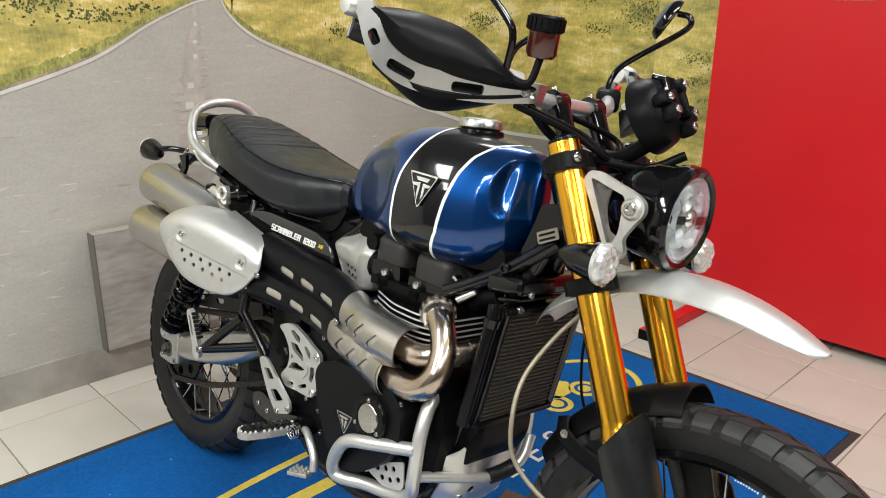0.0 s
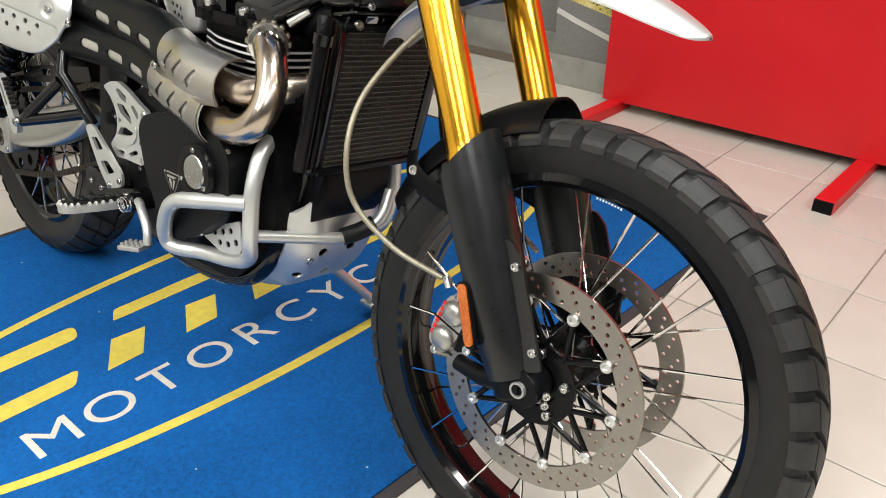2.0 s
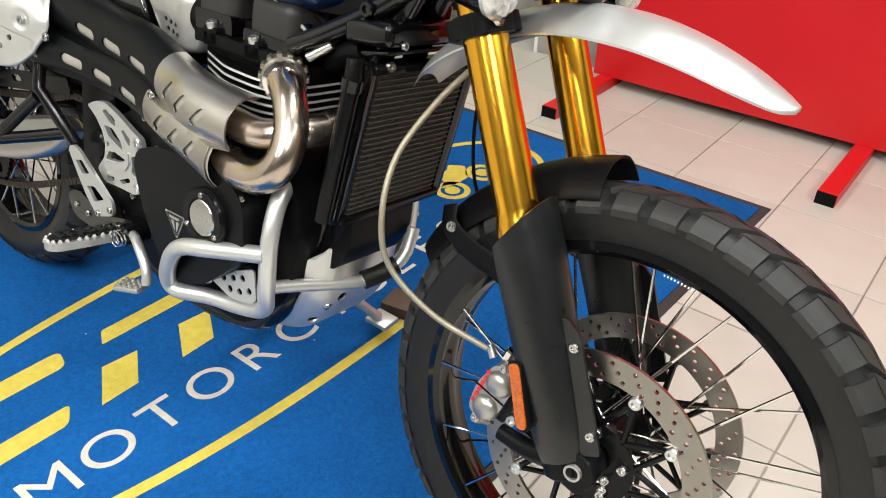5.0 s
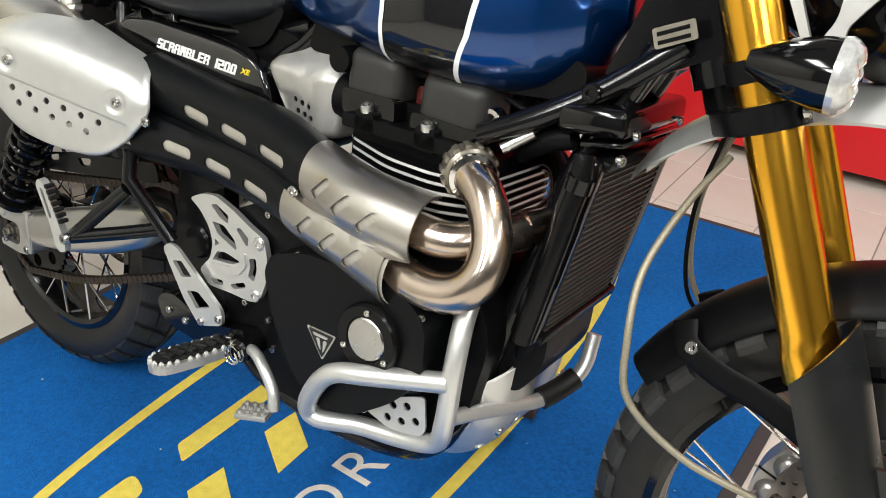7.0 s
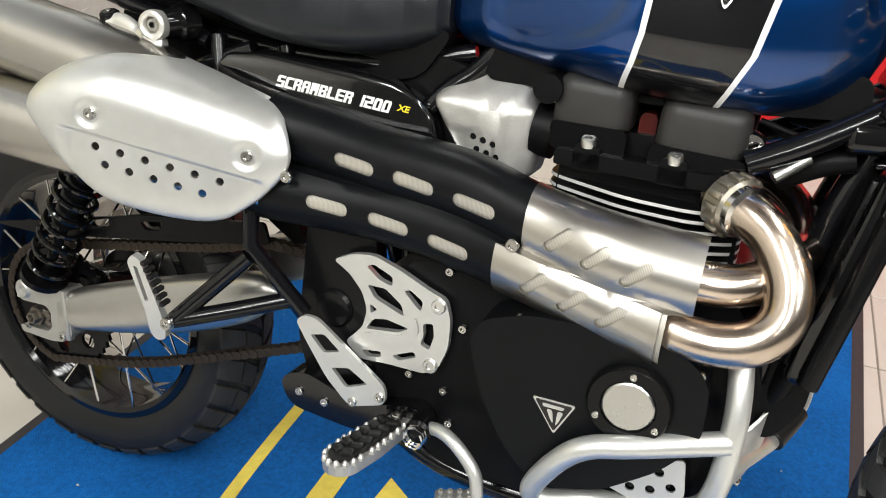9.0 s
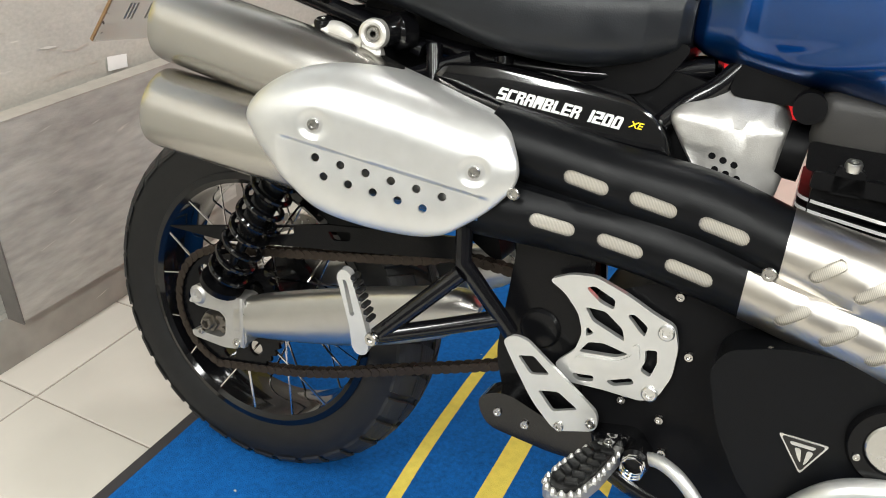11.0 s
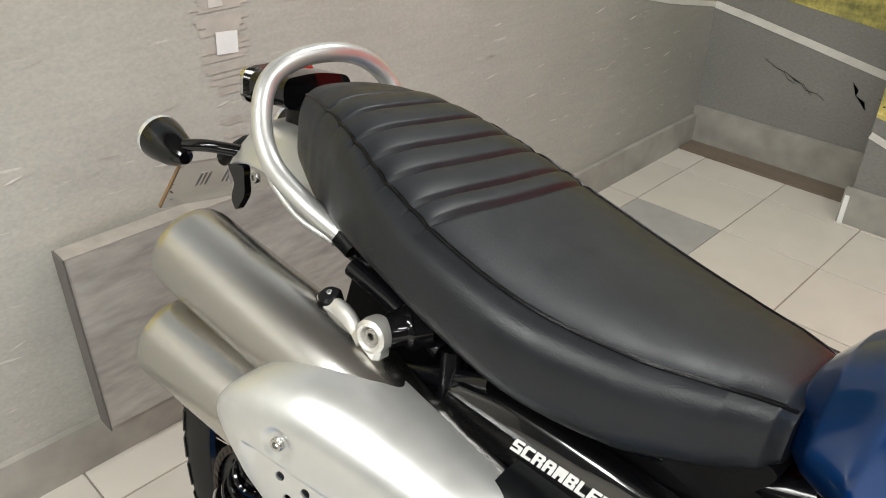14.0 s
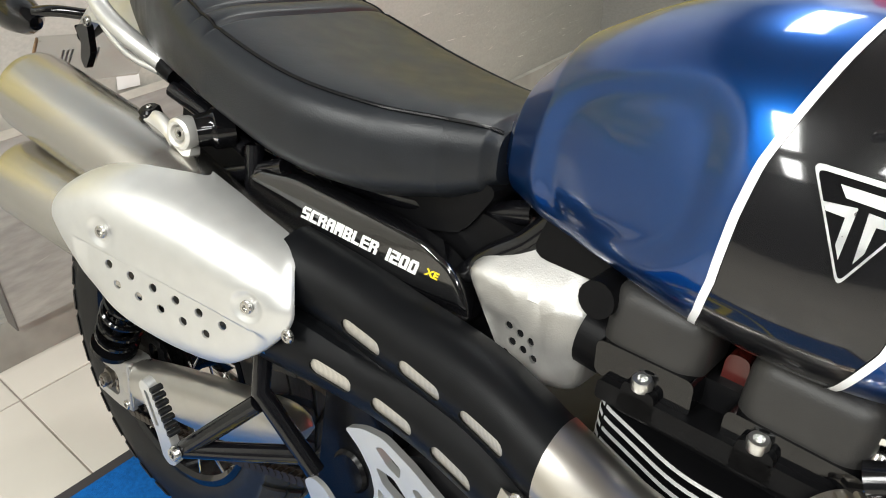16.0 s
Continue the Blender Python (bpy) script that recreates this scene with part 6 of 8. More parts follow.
# swing arm
for s in (-1, 1):
    y0, y1 = sorted((s * 0.088, s * 0.132))
    secs = []
    for k in range(33):
        t = k / 32
        x = 0.050 + 0.408 * t
        zt = 0.372 + 0.160 * t - 0.028 * t * t
        zb = 0.306 + 0.080 * t + 0.058 * t ** 3
        end = math.sqrt(max(0.0, 1 - max(0.0, (t - 0.86) / 0.14) ** 2)) if t > 0.86 else 1.0
        zm, hh = (zt + zb) / 2, max(0.004, (zt - zb) / 2 * end)
        sec = []
        for j in range(28):
            a = 2 * math.pi * j / 28
            c, sn = math.cos(a), math.sin(a)
            sec.append(Vector((x, s * (0.110 + 0.024 * (0.55 + 0.45 * end) * math.copysign(abs(c) ** 0.62, c)), zm + hh * math.copysign(abs(sn) ** 0.72, sn))))
        secs.append(sec)
    part("swing_arm", loft(secs), M["arm_alu"], BIKE, "silver swing arm")
    for k in range(2):
        tube("adjuster_bolt", [(-0.052, s * (0.104 + 0.014 * k), 0.340), (-0.028, s * (0.104 + 0.014 * k), 0.342)], 0.004, M["alu"], smooth=False, n=8)
    clevis = flat("axle_clevis", [(-0.040, 0.350), (-0.032, 0.374), (0.0, 0.384), (0.022, 0.374), (0.062, 0.380), (0.074, 0.372), (0.076, 0.302), (0.055, 0.288), (0.03, 0.283), (-0.034, 0.284), (-0.038, 0.296), (0.024, 0.299), (0.033, 0.307), (0.033, 0.336), (0.022, 0.345), (-0.028, 0.342)], s * 0.094, s * 0.132, M["alu_cast"], r=0.006, bevel=0.003, label="cast silver axle clevis")
    part("clevis_rib", box(0.010, 0.012, 0.088, pose(0.066, s * 0.129, 0.338, 0, -4, 0), 0.003), M["alu_cast"], clevis)
    part("clevis_lug", lathe([(0.006, 0.010), (0.012, 0.012), (0.0165, 0.008), (0.0165, -0.016), (0.006, -0.016)], 24, Matrix.Translation((-0.024, s * 0.124, 0.362)) @ pose(0, 0, 0, -90 * s, 0, 0), closed=True), M["alu_cast"], clevis)
    part("adjuster_block", box(0.046, 0.030, 0.027, pose(0.008, s * 0.112, 0.3195), 0.003), M["dark_steel"], clevis, "dark steel chain adjuster")
    part("axle_nut", lathe([(0.005, 0.010), (0.007, 0.016), (0.010, 0.016), (0.011, 0.012), (0.011, 0.006), (0.0165, 0.006), (0.0165, -0.002)], 6, Matrix.Translation((0.000, s * 0.127, 0.320)) @ pose(0, 0, 0, -90 * s, 0, 0)), M["dark_steel"], clevis, "steel axle nut", smooth=False)
    for q in (0.3135, 0.3275):
        part("adjuster_nut", lathe([(0, 0.006), (0.005, 0.006), (0.0055, 0.0), (0, 0)], 6, Matrix.Translation((0.028, s * 0.127, q)) @ pose(0, 0, 0, -90 * s, 0, 0)), M["dark_steel"], clevis, smooth=False)
    bolt(BIKE, (0.058, s * 0.131, 0.300), (0, s, 0), 0.008, 0.006)
    bolt(BIKE, (-0.016, s * 0.131, 0.300), (0, s, 0), 0.006, 0.006)
    # twin shock
    a, b_ = Vector((0.018, s * 0.128, 0.385)), Vector((0.185, s * 0.128, 0.705))
    d = (b_ - a).normalized()
    part("shock_body", sweep([a + d * 0.0, a + d * 0.03, a + d * 0.031, a + d * 0.13, a + d * 0.131, b_], [0.016, 0.018, 0.008, 0.008, 0.021, 0.021], 20), M["black_satin"], BIKE, "shock absorber body")
    part("shock_eye", lathe([(0.008, -0.014), (0.018, -0.014), (0.018, 0.014), (0.008, 0.014)], 24, Matrix.Translation(a) @ pose(0, 0, 0, 90, 0, 0), closed=True), M["alu_cast"], BIKE)
    e1 = d.cross(Vector((0, 1, 0))).normalized()
    coil = []
    for k in range(201):
        t = 2 * math.pi * 9 * k / 200
        coil.append(a + d * (0.022 + 0.255 * k / 200) + 0.031 * (e1 * math.cos(t) + Vector((0, 1, 0)) * math.sin(t)))
    part("shock_spring", sweep(coil, 0.0048, 8), M["black_gloss"], BIKE, "black coil spring")
    part("spring_seat", sweep([a + d * 0.008, a + d * 0.018], 0.036, 24), M["black_satin"], BIKE)

# chain drive
flat("chain_guard", [(-0.113, 0.452), (-0.02, 0.475), (0.20, 0.530), (0.42, 0.565), (0.43, 0.535), (0.25, 0.500), (0.0, 0.455)], -0.104, -0.098, M["black_satin"], [[(0.10, 0.500), (0.14, 0.512), (0.14, 0.500), (0.11, 0.492)], [(0.20, 0.520), (0.24, 0.528), (0.24, 0.514), (0.21, 0.508)]], r=0.006, bevel=0.001, label="black chain guard")
teeth = []
for k in range(84):
    t = 2 * math.pi * k / 84
    r = 0.112 if k % 2 else 0.105
    teeth.append((r * math.cos(t), r * math.sin(t)))
lights = [ring_pts(0.078 * math.cos(t), 0.078 * math.sin(t), 0.014, 12) for t in (2 * math.pi * k / 8 for k in range(8))]
part("rear_sprocket", plate(teeth, 0.006, Matrix.Translation((0, -0.079, 0.322)) @ pose(0, 0, 0, 90, 0, 0), [ring_pts(0, 0, 0.04, 24)] + lights), M["black_satin"], BIKE)
chain = new("chain")
chain.parent = BIKE
chain["label"] = "oily brown drive chain"
loop = []
for k in range(25):
    t = radians(100 + 160 * k / 24)
    loop.append(Vector((0.108 * math.cos(t), -0.079, 0.322 + 0.108 * math.sin(t))))
low = spline([loop[-1], (0.165, -0.079, 0.258), (0.336, -0.079, 0.322), (0.493, -0.079, 0.385), (0.60, -0.079, 0.435)], 10)
for k in range(13):
    t = radians(-80 + 170 * k / 12)
    low.append(Vector((0.625 + 0.04 * math.cos(t), -0.079, 0.478 + 0.04 * math.sin(t))))
top = spline([low[-1], (0.42, -0.079, 0.527), (0.32, -0.079, 0.500), loop[0]], 10)
path = loop[:-1] + low[:-1] + top
lens_, total = [0.0], 0.0
for p, q in zip(path, path[1:]):
    total += (q - p).length
    lens_.append(total)
count = int(total / 0.0159)
link_data = None
for k in range(count):
    s0 = total * k / count
    i = max(j for j, v in enumerate(lens_) if v <= s0)
    i = min(i, len(path) - 2)
    p, q = path[i], path[i + 1]
    pos = p.lerp(q, (s0 - lens_[i]) / max(1e-6, lens_[i + 1] - lens_[i]))
    if link_data is None:
        w = 0.0085
        outline = slot_pts(0, 0, 0.021, 0.014, 0, 4)
        bm = plate(outline, 0.0022, pose(0, -0.0075, 0, 90, 0, 0))
        merge(bm, plate(outline, 0.0022, pose(0, 0.0075, 0, 90, 0, 0)))
        merge(bm, lathe([(0.0, -0.0095), (0.0045, -0.0095), (0.0045, 0.0095), (0, 0.0095)], 8, pose(0.0068, 0, 0, 90, 0, 0)))
        lk = part("link", bm, M["chain"], chain, smooth=False)
        link_data = lk.data
    else:
        lk = new("link", link_data)
        lk.parent = chain
    dr = q - p
    lk.matrix_basis = Matrix.Translation(pos) @ Matrix.Rotation(-math.atan2(dr.z, dr.x), 4, "Y")

# frame tubes
for s in (-1, 1):
    for pts, r in (([(1.185, 0.028, 0.885), (1.125, 0.040, 0.74), (1.088, 0.055, 0.57), (1.055, 0.085, 0.42), (1.02, 0.10, 0.325), (0.93, 0.10, 0.278), (0.78, 0.10, 0.268), (0.66, 0.10, 0.30), (0.58, 0.10, 0.40), (0.55, 0.10, 0.55)], 0.017),
                   ([(1.215, 0.04, 0.895), (1.14, 0.062, 0.832), (1.075, 0.080, 0.790), (1.015, 0.092, 0.758)], 0.014),
                   ([(0.725, 0.040, 0.850), (0.69, 0.050, 0.806), (0.645, 0.062, 0.765), (0.58, 0.075, 0.66), (0.555, 0.085, 0.55)], 0.013),
                   ([(0.68, 0.030, 0.825), (0.56, 0.050, 0.800), (0.40, 0.066, 0.798), (0.25, 0.075, 0.820), (0.10, 0.075, 0.850), (-0.01, 0.065, 0.870)], 0.0125),
                   ([(0.43, 0.070, 0.805), (0.455, 0.080, 0.70), (0.50, 0.095, 0.58), (0.535, 0.105, 0.47)], 0.014),
                   ([(0.40, 0.10, 0.80), (0.30, 0.104, 0.76), (0.19, 0.108, 0.72)], 0.011)):
        tube("frame_tube", [(a, s * b, c) for a, b, c in pts], r, M["frame"], "black frame tube")
    bolt(BIKE, (1.138, s * 0.078, 0.832), (0, s, 0), 0.011, 0.007, M["black_gloss"], "frame_bolt")
part("head_tube", sweep([(1.255, 0, 0.86), (1.175, 0, 1.03)], 0.034, 24), M["frame"], BIKE)
flat("head_gusset", [(1.128, 0.846), (1.150, 0.905), (1.165, 0.955), (1.225, 0.965), (1.255, 0.892), (1.19, 0.858)], -0.035, 0.035, M["frame"], r=0.01)
idp = flat("data_plate", [(1.182, 0.907), (1.224, 0.925), (1.232, 0.906), (1.190, 0.887)], -0.0625, -0.061, M["clamp_metal"], r=0.003, bevel=0)
for k in range(2):
    flat("data_bar", [(1.188 + 0.003 * k, 0.9045 - 0.0085 * k), (1.220 + 0.003 * k, 0.9185 - 0.0085 * k), (1.2215 + 0.003 * k, 0.9145 - 0.0085 * k), (1.1895 + 0.003 * k, 0.9005 - 0.0085 * k)], -0.0632, -0.0626, M["black_plastic"], r=0, bevel=0, parent=idp)
flat("airbox", [(0.44, 0.66), (0.46, 0.80), (0.64, 0.82), (0.72, 0.80), (0.72, 0.66), (0.60, 0.60)], -0.055, 0.055, M["black_plastic"], r=0.03, bevel=0.01)
flat("battery_tray", [(0.20, 0.79), (0.22, 0.86), (0.66, 0.85), (0.62, 0.79), (0.4, 0.74)], -0.062, 0.062, M["black_plastic"], r=0.02, bevel=0.008)
flat("inner_guard", [(0.12, 0.64), (0.16, 0.84), (0.28, 0.84), (0.42, 0.66), (0.47, 0.52), (0.40, 0.56), (0.30, 0.66)], -0.07, 0.07, M["black_plastic"], r=0.03, bevel=0.008)
flat("sump", [(0.70, 0.30), (0.98, 0.30), (0.96, 0.262), (0.74, 0.262)], -0.07, 0.07, M["engine"], r=0.01)

# side panel with its lettering
for s in (-1, 1):
    y0, y1 = sorted((s * 0.086, s * 0.105))
    slant = Matrix.Translation((0.52, s * 0.105, 0)) @ Matrix.Rotation(radians(6.9 * -s), 4, "Z") @ Matrix.Translation((-0.52, -s * 0.105, 0))
    rim_ = rounded([(0.352, 0.772), (0.366, 0.792), (0.426, 0.800), (0.53, 0.792), (0.60, 0.784), (0.636, 0.768), (0.656, 0.742), (0.664, 0.712), (0.64, 0.716), (0.54, 0.730), (0.44, 0.735), (0.37, 0.748)], 0.014)
    bm, mid = bmesh.new(), [(min(0.615, max(0.40, a)), 0.762 - 0.10 * (min(0.615, max(0.40, a)) - 0.5)) for a, c in rim_]
    secs = [[(a, s * 0.080, c) for a, c in rim_]]
    for q in (1.0, 0.985, 0.955, 0.90, 0.82, 0.72, 0.60, 0.45, 0.28, 0.10):
        row = []
        for (a, c), (ma, mc) in zip(rim_, mid):
            z = mc + (c - mc) * q
            fall = 0.0045 * max(0.0, (z - 0.775) / 0.02) ** 1.5 + 0.009 * (1 - math.sqrt(max(0.0, 1 - max(0.0, (q - 0.82) / 0.18) ** 2)))
            row.append((ma + (a - ma) * q, s * (0.105 - fall), z))
        secs.append(row)
    loft([[Vector(p) for p in row] for row in secs], bm=bm)
    bmesh.ops.transform(bm, matrix=slant, verts=bm.verts)
    sp_ = part("side_panel", bm, M["panel_gloss"], BIKE, "glossy black side panel")
    if s < 0:
        tm_ = slant @ Matrix.Translation((0.520, -0.1054, 0.7600)) @ pose(0, 0, 0, 90, 0, 0) @ pose(0, 0, 0, 0, 0, -5.0)
        block_text("SCRAMBLER 1200", tm_, 0.0152, 0.0106, 0.01165, 0.0038, 0.22, M["white_print"], sp_)
        tm_ = slant @ Matrix.Translation((0.6145, -0.1054, 0.7535)) @ pose(0, 0, 0, 90, 0, 0) @ pose(0, 0, 0, 0, 0, -5.0)
        wordmark("XE", 0.0108, tm_, M["yellow_print"], sp_, "lettering", 0.0004, shear=0.22, squash=1.15, bold=0.0003)

# throttle body cover
tb = [(0.644, 0.770), (0.661, 0.796), (0.704, 0.818), (0.755, 0.820), (0.780, 0.776), (0.784, 0.732), (0.779, 0.690), (0.738, 0.686), (0.697, 0.695), (0.668, 0.735)]
hl = [ring_pts(0.704 + 0.013 * (k % 3) + 0.006 * (k // 3 % 2), 0.733 - 0.015 * (k // 3) - 0.003 * (k % 3), 0.0042, 8) for k in range(7)]


bm = bmesh.new()
vs = rounded(tb, 0.012)
rings_, C = [], Vector((0.724, 0.752))
for q, out_ in ((1.0, 0.0), (0.99, 0.008), (0.96, 0.013), (0.92, 0.015), (0.86, 0.016), (0.78, 0.016), (0.62, 0.016), (0.45, 0.016), (0.25, 0.016)):
    row = []
    for a, c in vs:
        x, z = C.x + (a - C.x) * q, C.y + (c - C.y) * q
        y = -0.068 - out_ + max(0.0, z - 0.772) * 0.9 + max(0.0, x - 0.752) * 0.35
        inset = max(0.0, min(1.0, (0.742 - z) / 0.005)) * max(0.0, min(1.0, (0.733 - x) / 0.005)) * max(0.0, min(1.0, (q - 0.0) / 0.2)) * (1 if q < 0.9 else 0)
        row.append(bm.verts.new((x, y + 0.002 * inset, z)))
    rings_.append(row)
back = [bm.verts.new((a, -0.02, c)) for a, c in vs]
for a, c in zip([back] + rings_, rings_):
    for k in range(len(vs)):
        bm.faces.new((a[k], a[(k + 1) % len(vs)], c[(k + 1) % len(vs)], c[k]))
bm.faces.new(rings_[-1])
bm.faces.new(back[::-1])
cutters = bmesh.new()
for h in hl:
    cx = sum(p[0] for p in h) / len(h)
    cz = sum(p[1] for p in h) / len(h)
    merge(cutters, plate(ring_pts(0, 0, 0.0043, 10), 0.05, Matrix.Translation((cx, -0.085, cz)) @ pose(0, 0, 0, 90, 0, 0)))
tbc = part("throttle_body_cover", cut(bm, cutters), M["alu_cast"], BIKE, "cast silver throttle body cover with holes")
# black discs set in the holes paint in their inner shade
for h in hl:
    part("hole", plate(ring_pts(0, 0, 0.0042, 10), 0.002, Matrix.Translation((sum(p[0] for p in h) / len(h), -0.0792, sum(p[1] for p in h) / len(h))) @ pose(0, 0, 0, 90, 0, 0)), M["black_matt"], tbc, "black disc painting the shade inside the hole", smooth=False)
tube("intake_rubber", [(0.775, -0.055, 0.752), (0.80, -0.055, 0.750)], 0.033, M["black_plastic"], smooth=False, n=24)

# header clamp with fins
hd = (Vector(LOW[1]) - Vector(LOW[0])).normalized()
hm = Matrix.Translation(Vector(LOW[0]) + hd * 0.012) @ hd.to_track_quat("Z", "Y").to_matrix().to_4x4()
cl = part("header_clamp", lathe([(0.024, 0.0), (0.032, 0.0), (0.032, 0.022), (0.029, 0.026), (0.024, 0.026)], 32, hm, closed=True), M["clamp_metal"], BIKE, "finned cast header clamp")
for k in range(14):
    t = 2 * math.pi * k / 14
    part("clamp_fin", box(0.007, 0.0085, 0.018, hm @ Matrix.Rotation(t, 4, "Z") @ pose(0.0325, 0, 0.012), 0.002), M["clamp_metal"], cl)
part("pipe_collar", lathe([(0.0225, 0.026), (0.029, 0.026), (0.029, 0.034), (0.0225, 0.036)], 32, hm, closed=True), M["chrome"], BIKE)
tube("lambda_probe", [(1.045, -0.09, 0.748), (1.075, -0.075, 0.772)], 0.007, M["alu"], smooth=False)
tube("probe_lead", [(1.075, -0.075, 0.772), (1.10, -0.06, 0.81), (1.09, -0.04, 0.86)], 0.0025, M["black_plastic"])
part("left_header", sweep(spline([(1.020, 0.07, 0.715), (1.065, 0.05, 0.705), (1.095, 0.0, 0.68), (1.098, -0.05, 0.665), (1.085, -0.085, 0.660)], 6), 0.0215, 20), M["header"], BIKE)
for bx, by, bz in ((0.505, -0.176, 0.665), (0.796, -0.168, 0.640)):
    bolt(BIKE, (bx, by - 0.004, bz), (0, -1, 0), 0.008, 0.005)

# radiator
rm = Matrix.Translation((1.150, 0.016, 0.648)) @ Matrix.Rotation(radians(9.3), 4, "Y")
rad = part("radiator", box(0.030, 0.215, 0.225, rm @ pose(-0.018, 0, 0), 0.005), M["black_satin"], BIKE, "black radiator")
for sy in (-1, 1):
    part("side_tank", box(0.036, 0.026, 0.246, rm @ pose(-0.010, sy * 0.116, 0), 0.009), M["black_gloss"], rad)
for sz in (-1, 1):
    part("guard_rail", box(0.014, 0.228, 0.012, rm @ pose(0.006, 0, sz * 0.116), 0.003), M["black_satin"], rad)
M["core"] = mat("dark_radiator_core", (0.02, 0.019, 0.018), 0.6, vary=0.3, scale=300)
part("core", box(0.004, 0.200, 0.222, rm @ pose(0.0, 0, 0)), M["core"], rad, smooth=False)
M["core_fin"] = mat("bronze_grey_mesh_wire", (0.085, 0.08, 0.072), 0.4, 0.6, vary=0.3, scale=200)
slat_data = None
for k in range(26):
    if slat_data is None:
        sl = part("slat", box(0.004, 0.200, 0.0013), M["core_fin"], rad, smooth=False)
        slat_data = sl.data
    else:
        sl = new("slat", slat_data)
        sl.parent = rad
    sl.matrix_basis = rm @ pose(0.005, 0, -0.108 + 0.00864 * k)
bm = bmesh.new()
for k in range(60):
    box(0.0010, 0.0008, 0.222, rm @ pose(0.0045, -0.098 + 0.196 * k / 59, 0), bm=bm)
tagged(part("mesh_wire", bm, M["core_fin"], rad, smooth=False), kind="stuff")
part("top_bracket", box(0.05, 0.20, 0.006, rm @ pose(-0.01, 0.0, 0.132, 0, -20, 0), 0.002), M["black_gloss"], rad)
part("radiator_cowl", box(0.085, 0.205, 0.034, rm @ pose(-0.030, 0.0, 0.152, 0, -14, 0), 0.010, 3), M["black_gloss"], rad, "glossy black cowl over the radiator")
for sy in (-1, 1):
    bolt(rad, rm @ Vector((0.014, sy * 0.075, 0.150)), (1, 0, 0.1), 0.006, 0.005)
part("upright", sweep([rm @ Vector((-0.004, -0.138, -0.112)), rm @ Vector((-0.004, -0.138, 0.10)), rm @ Vector((-0.012, -0.132, 0.125))], 0.012, 16), M["black_satin"], rad)
part("upright_clip", sweep([rm @ Vector((-0.004, -0.138, 0.088)), rm @ Vector((-0.004, -0.138, 0.104))], 0.015, 16), M["black_gloss"], rad)
bolt(rad, rm @ Vector((0.012, -0.09, 0.122)), (1, -0.3, 0), 0.007, 0.006)
tube("coolant_hose", [(1.12, -0.06, 0.775), (1.09, -0.06, 0.765), (1.05, -0.05, 0.74)], 0.014, M["black_plastic"])
tube("coolant_hose", [(1.12, -0.07, 0.55), (1.10, -0.05, 0.47), (1.08, -0.02, 0.43)], 0.016, M["black_plastic"])
flat("horn_cover", [(1.07, 0.44), (1.09, 0.54), (1.14, 0.54), (1.14, 0.48), (1.11, 0.43)], -0.07, 0.07, M["black_plastic"], r=0.02, bevel=0.008)
flat("tank_underside", [(0.70, 0.80), (0.72, 0.86), (1.12, 0.86), (1.12, 0.815), (0.95, 0.80)], -0.06, 0.06, M["black_plastic"], r=0.02, bevel=0.008)

part("electrics_box", box(0.105, 0.125, 0.052, pose(1.100, 0.028, 0.818, 0, 6, 0), 0.010, 3), M["black_plastic"], BIKE, "black electrics box under the tank nose")
for k in range(4):
    tube("loom", [(1.02 + 0.012 * k, -0.055 + 0.006 * k, 0.800 - 0.004 * k), (1.07, -0.060 + 0.008 * k, 0.790 - 0.010 * k), (1.115, -0.05 + 0.01 * k, 0.800 - 0.006 * k), (1.16, -0.03 + 0.01 * k, 0.835)], 0.0035 + 0.0006 * (k % 2), M["black_plastic"])
# bash plate
prof = spline([(1.112, 0, 0.458), (1.108, 0, 0.400), (1.090, 0, 0.345), (1.045, 0, 0.293), (0.985, 0, 0.268), (0.91, 0, 0.256), (0.78, 0, 0.250)], 6)
secs = []
for i, p in enumerate(prof):
    t = i / (len(prof) - 1)
    a, c = prof[max(0, i - 1)], prof[min(len(prof) - 1, i + 1)]
    d = (c - a).normalized()
    nrm = Vector((-abs(d.z), 0, abs(d.x)))
    w = 0.108 - 0.012 * t
    sec = []
    for th in (0, 0.004):
        ks = range(-12, 13) if th == 0 else range(12, -13, -1)
        for k in ks:
            v = k / 12
            lift = 0.034 * max(0, abs(v) - 0.5) ** 2 / 0.25
            q = p + Vector((0, 0.010 + w * v, 0)) + nrm * (lift + th)
            if t < 0.35:
                q.z += (0.014 * math.cos(v * 9.5) + 0.05 * max(0.0, v - 0.45)) * (1 - t / 0.35)
            sec.append(q)
    secs.append(sec)
bm = loft(secs)
cutters = bmesh.new()
for hx, hy, hz in ((1.098, -0.035, 0.372), (1.098, 0.030, 0.372), (1.070, -0.060, 0.318), (1.070, 0.0, 0.318), (1.070, 0.060, 0.318)):
    merge(cutters, plate(ring_pts(0, 0, 0.009, 14), 0.06, Matrix.Translation((hx, hy, hz)) @ pose(0, 0, 0, 0, 110 if hz > 0.35 else 130, 0)))
bash = part("bash_plate", cut(bm, cutters), M["alu_satin"], BIKE, "silver aluminium bash plate with drain holes")
for bx, by, bz in ((1.084, -0.055, 0.357), (1.104, 0.075, 0.40)):
    bolt(bash, (bx + 0.004, by, bz), (0.85, 0, -0.45), 0.008, 0.006)
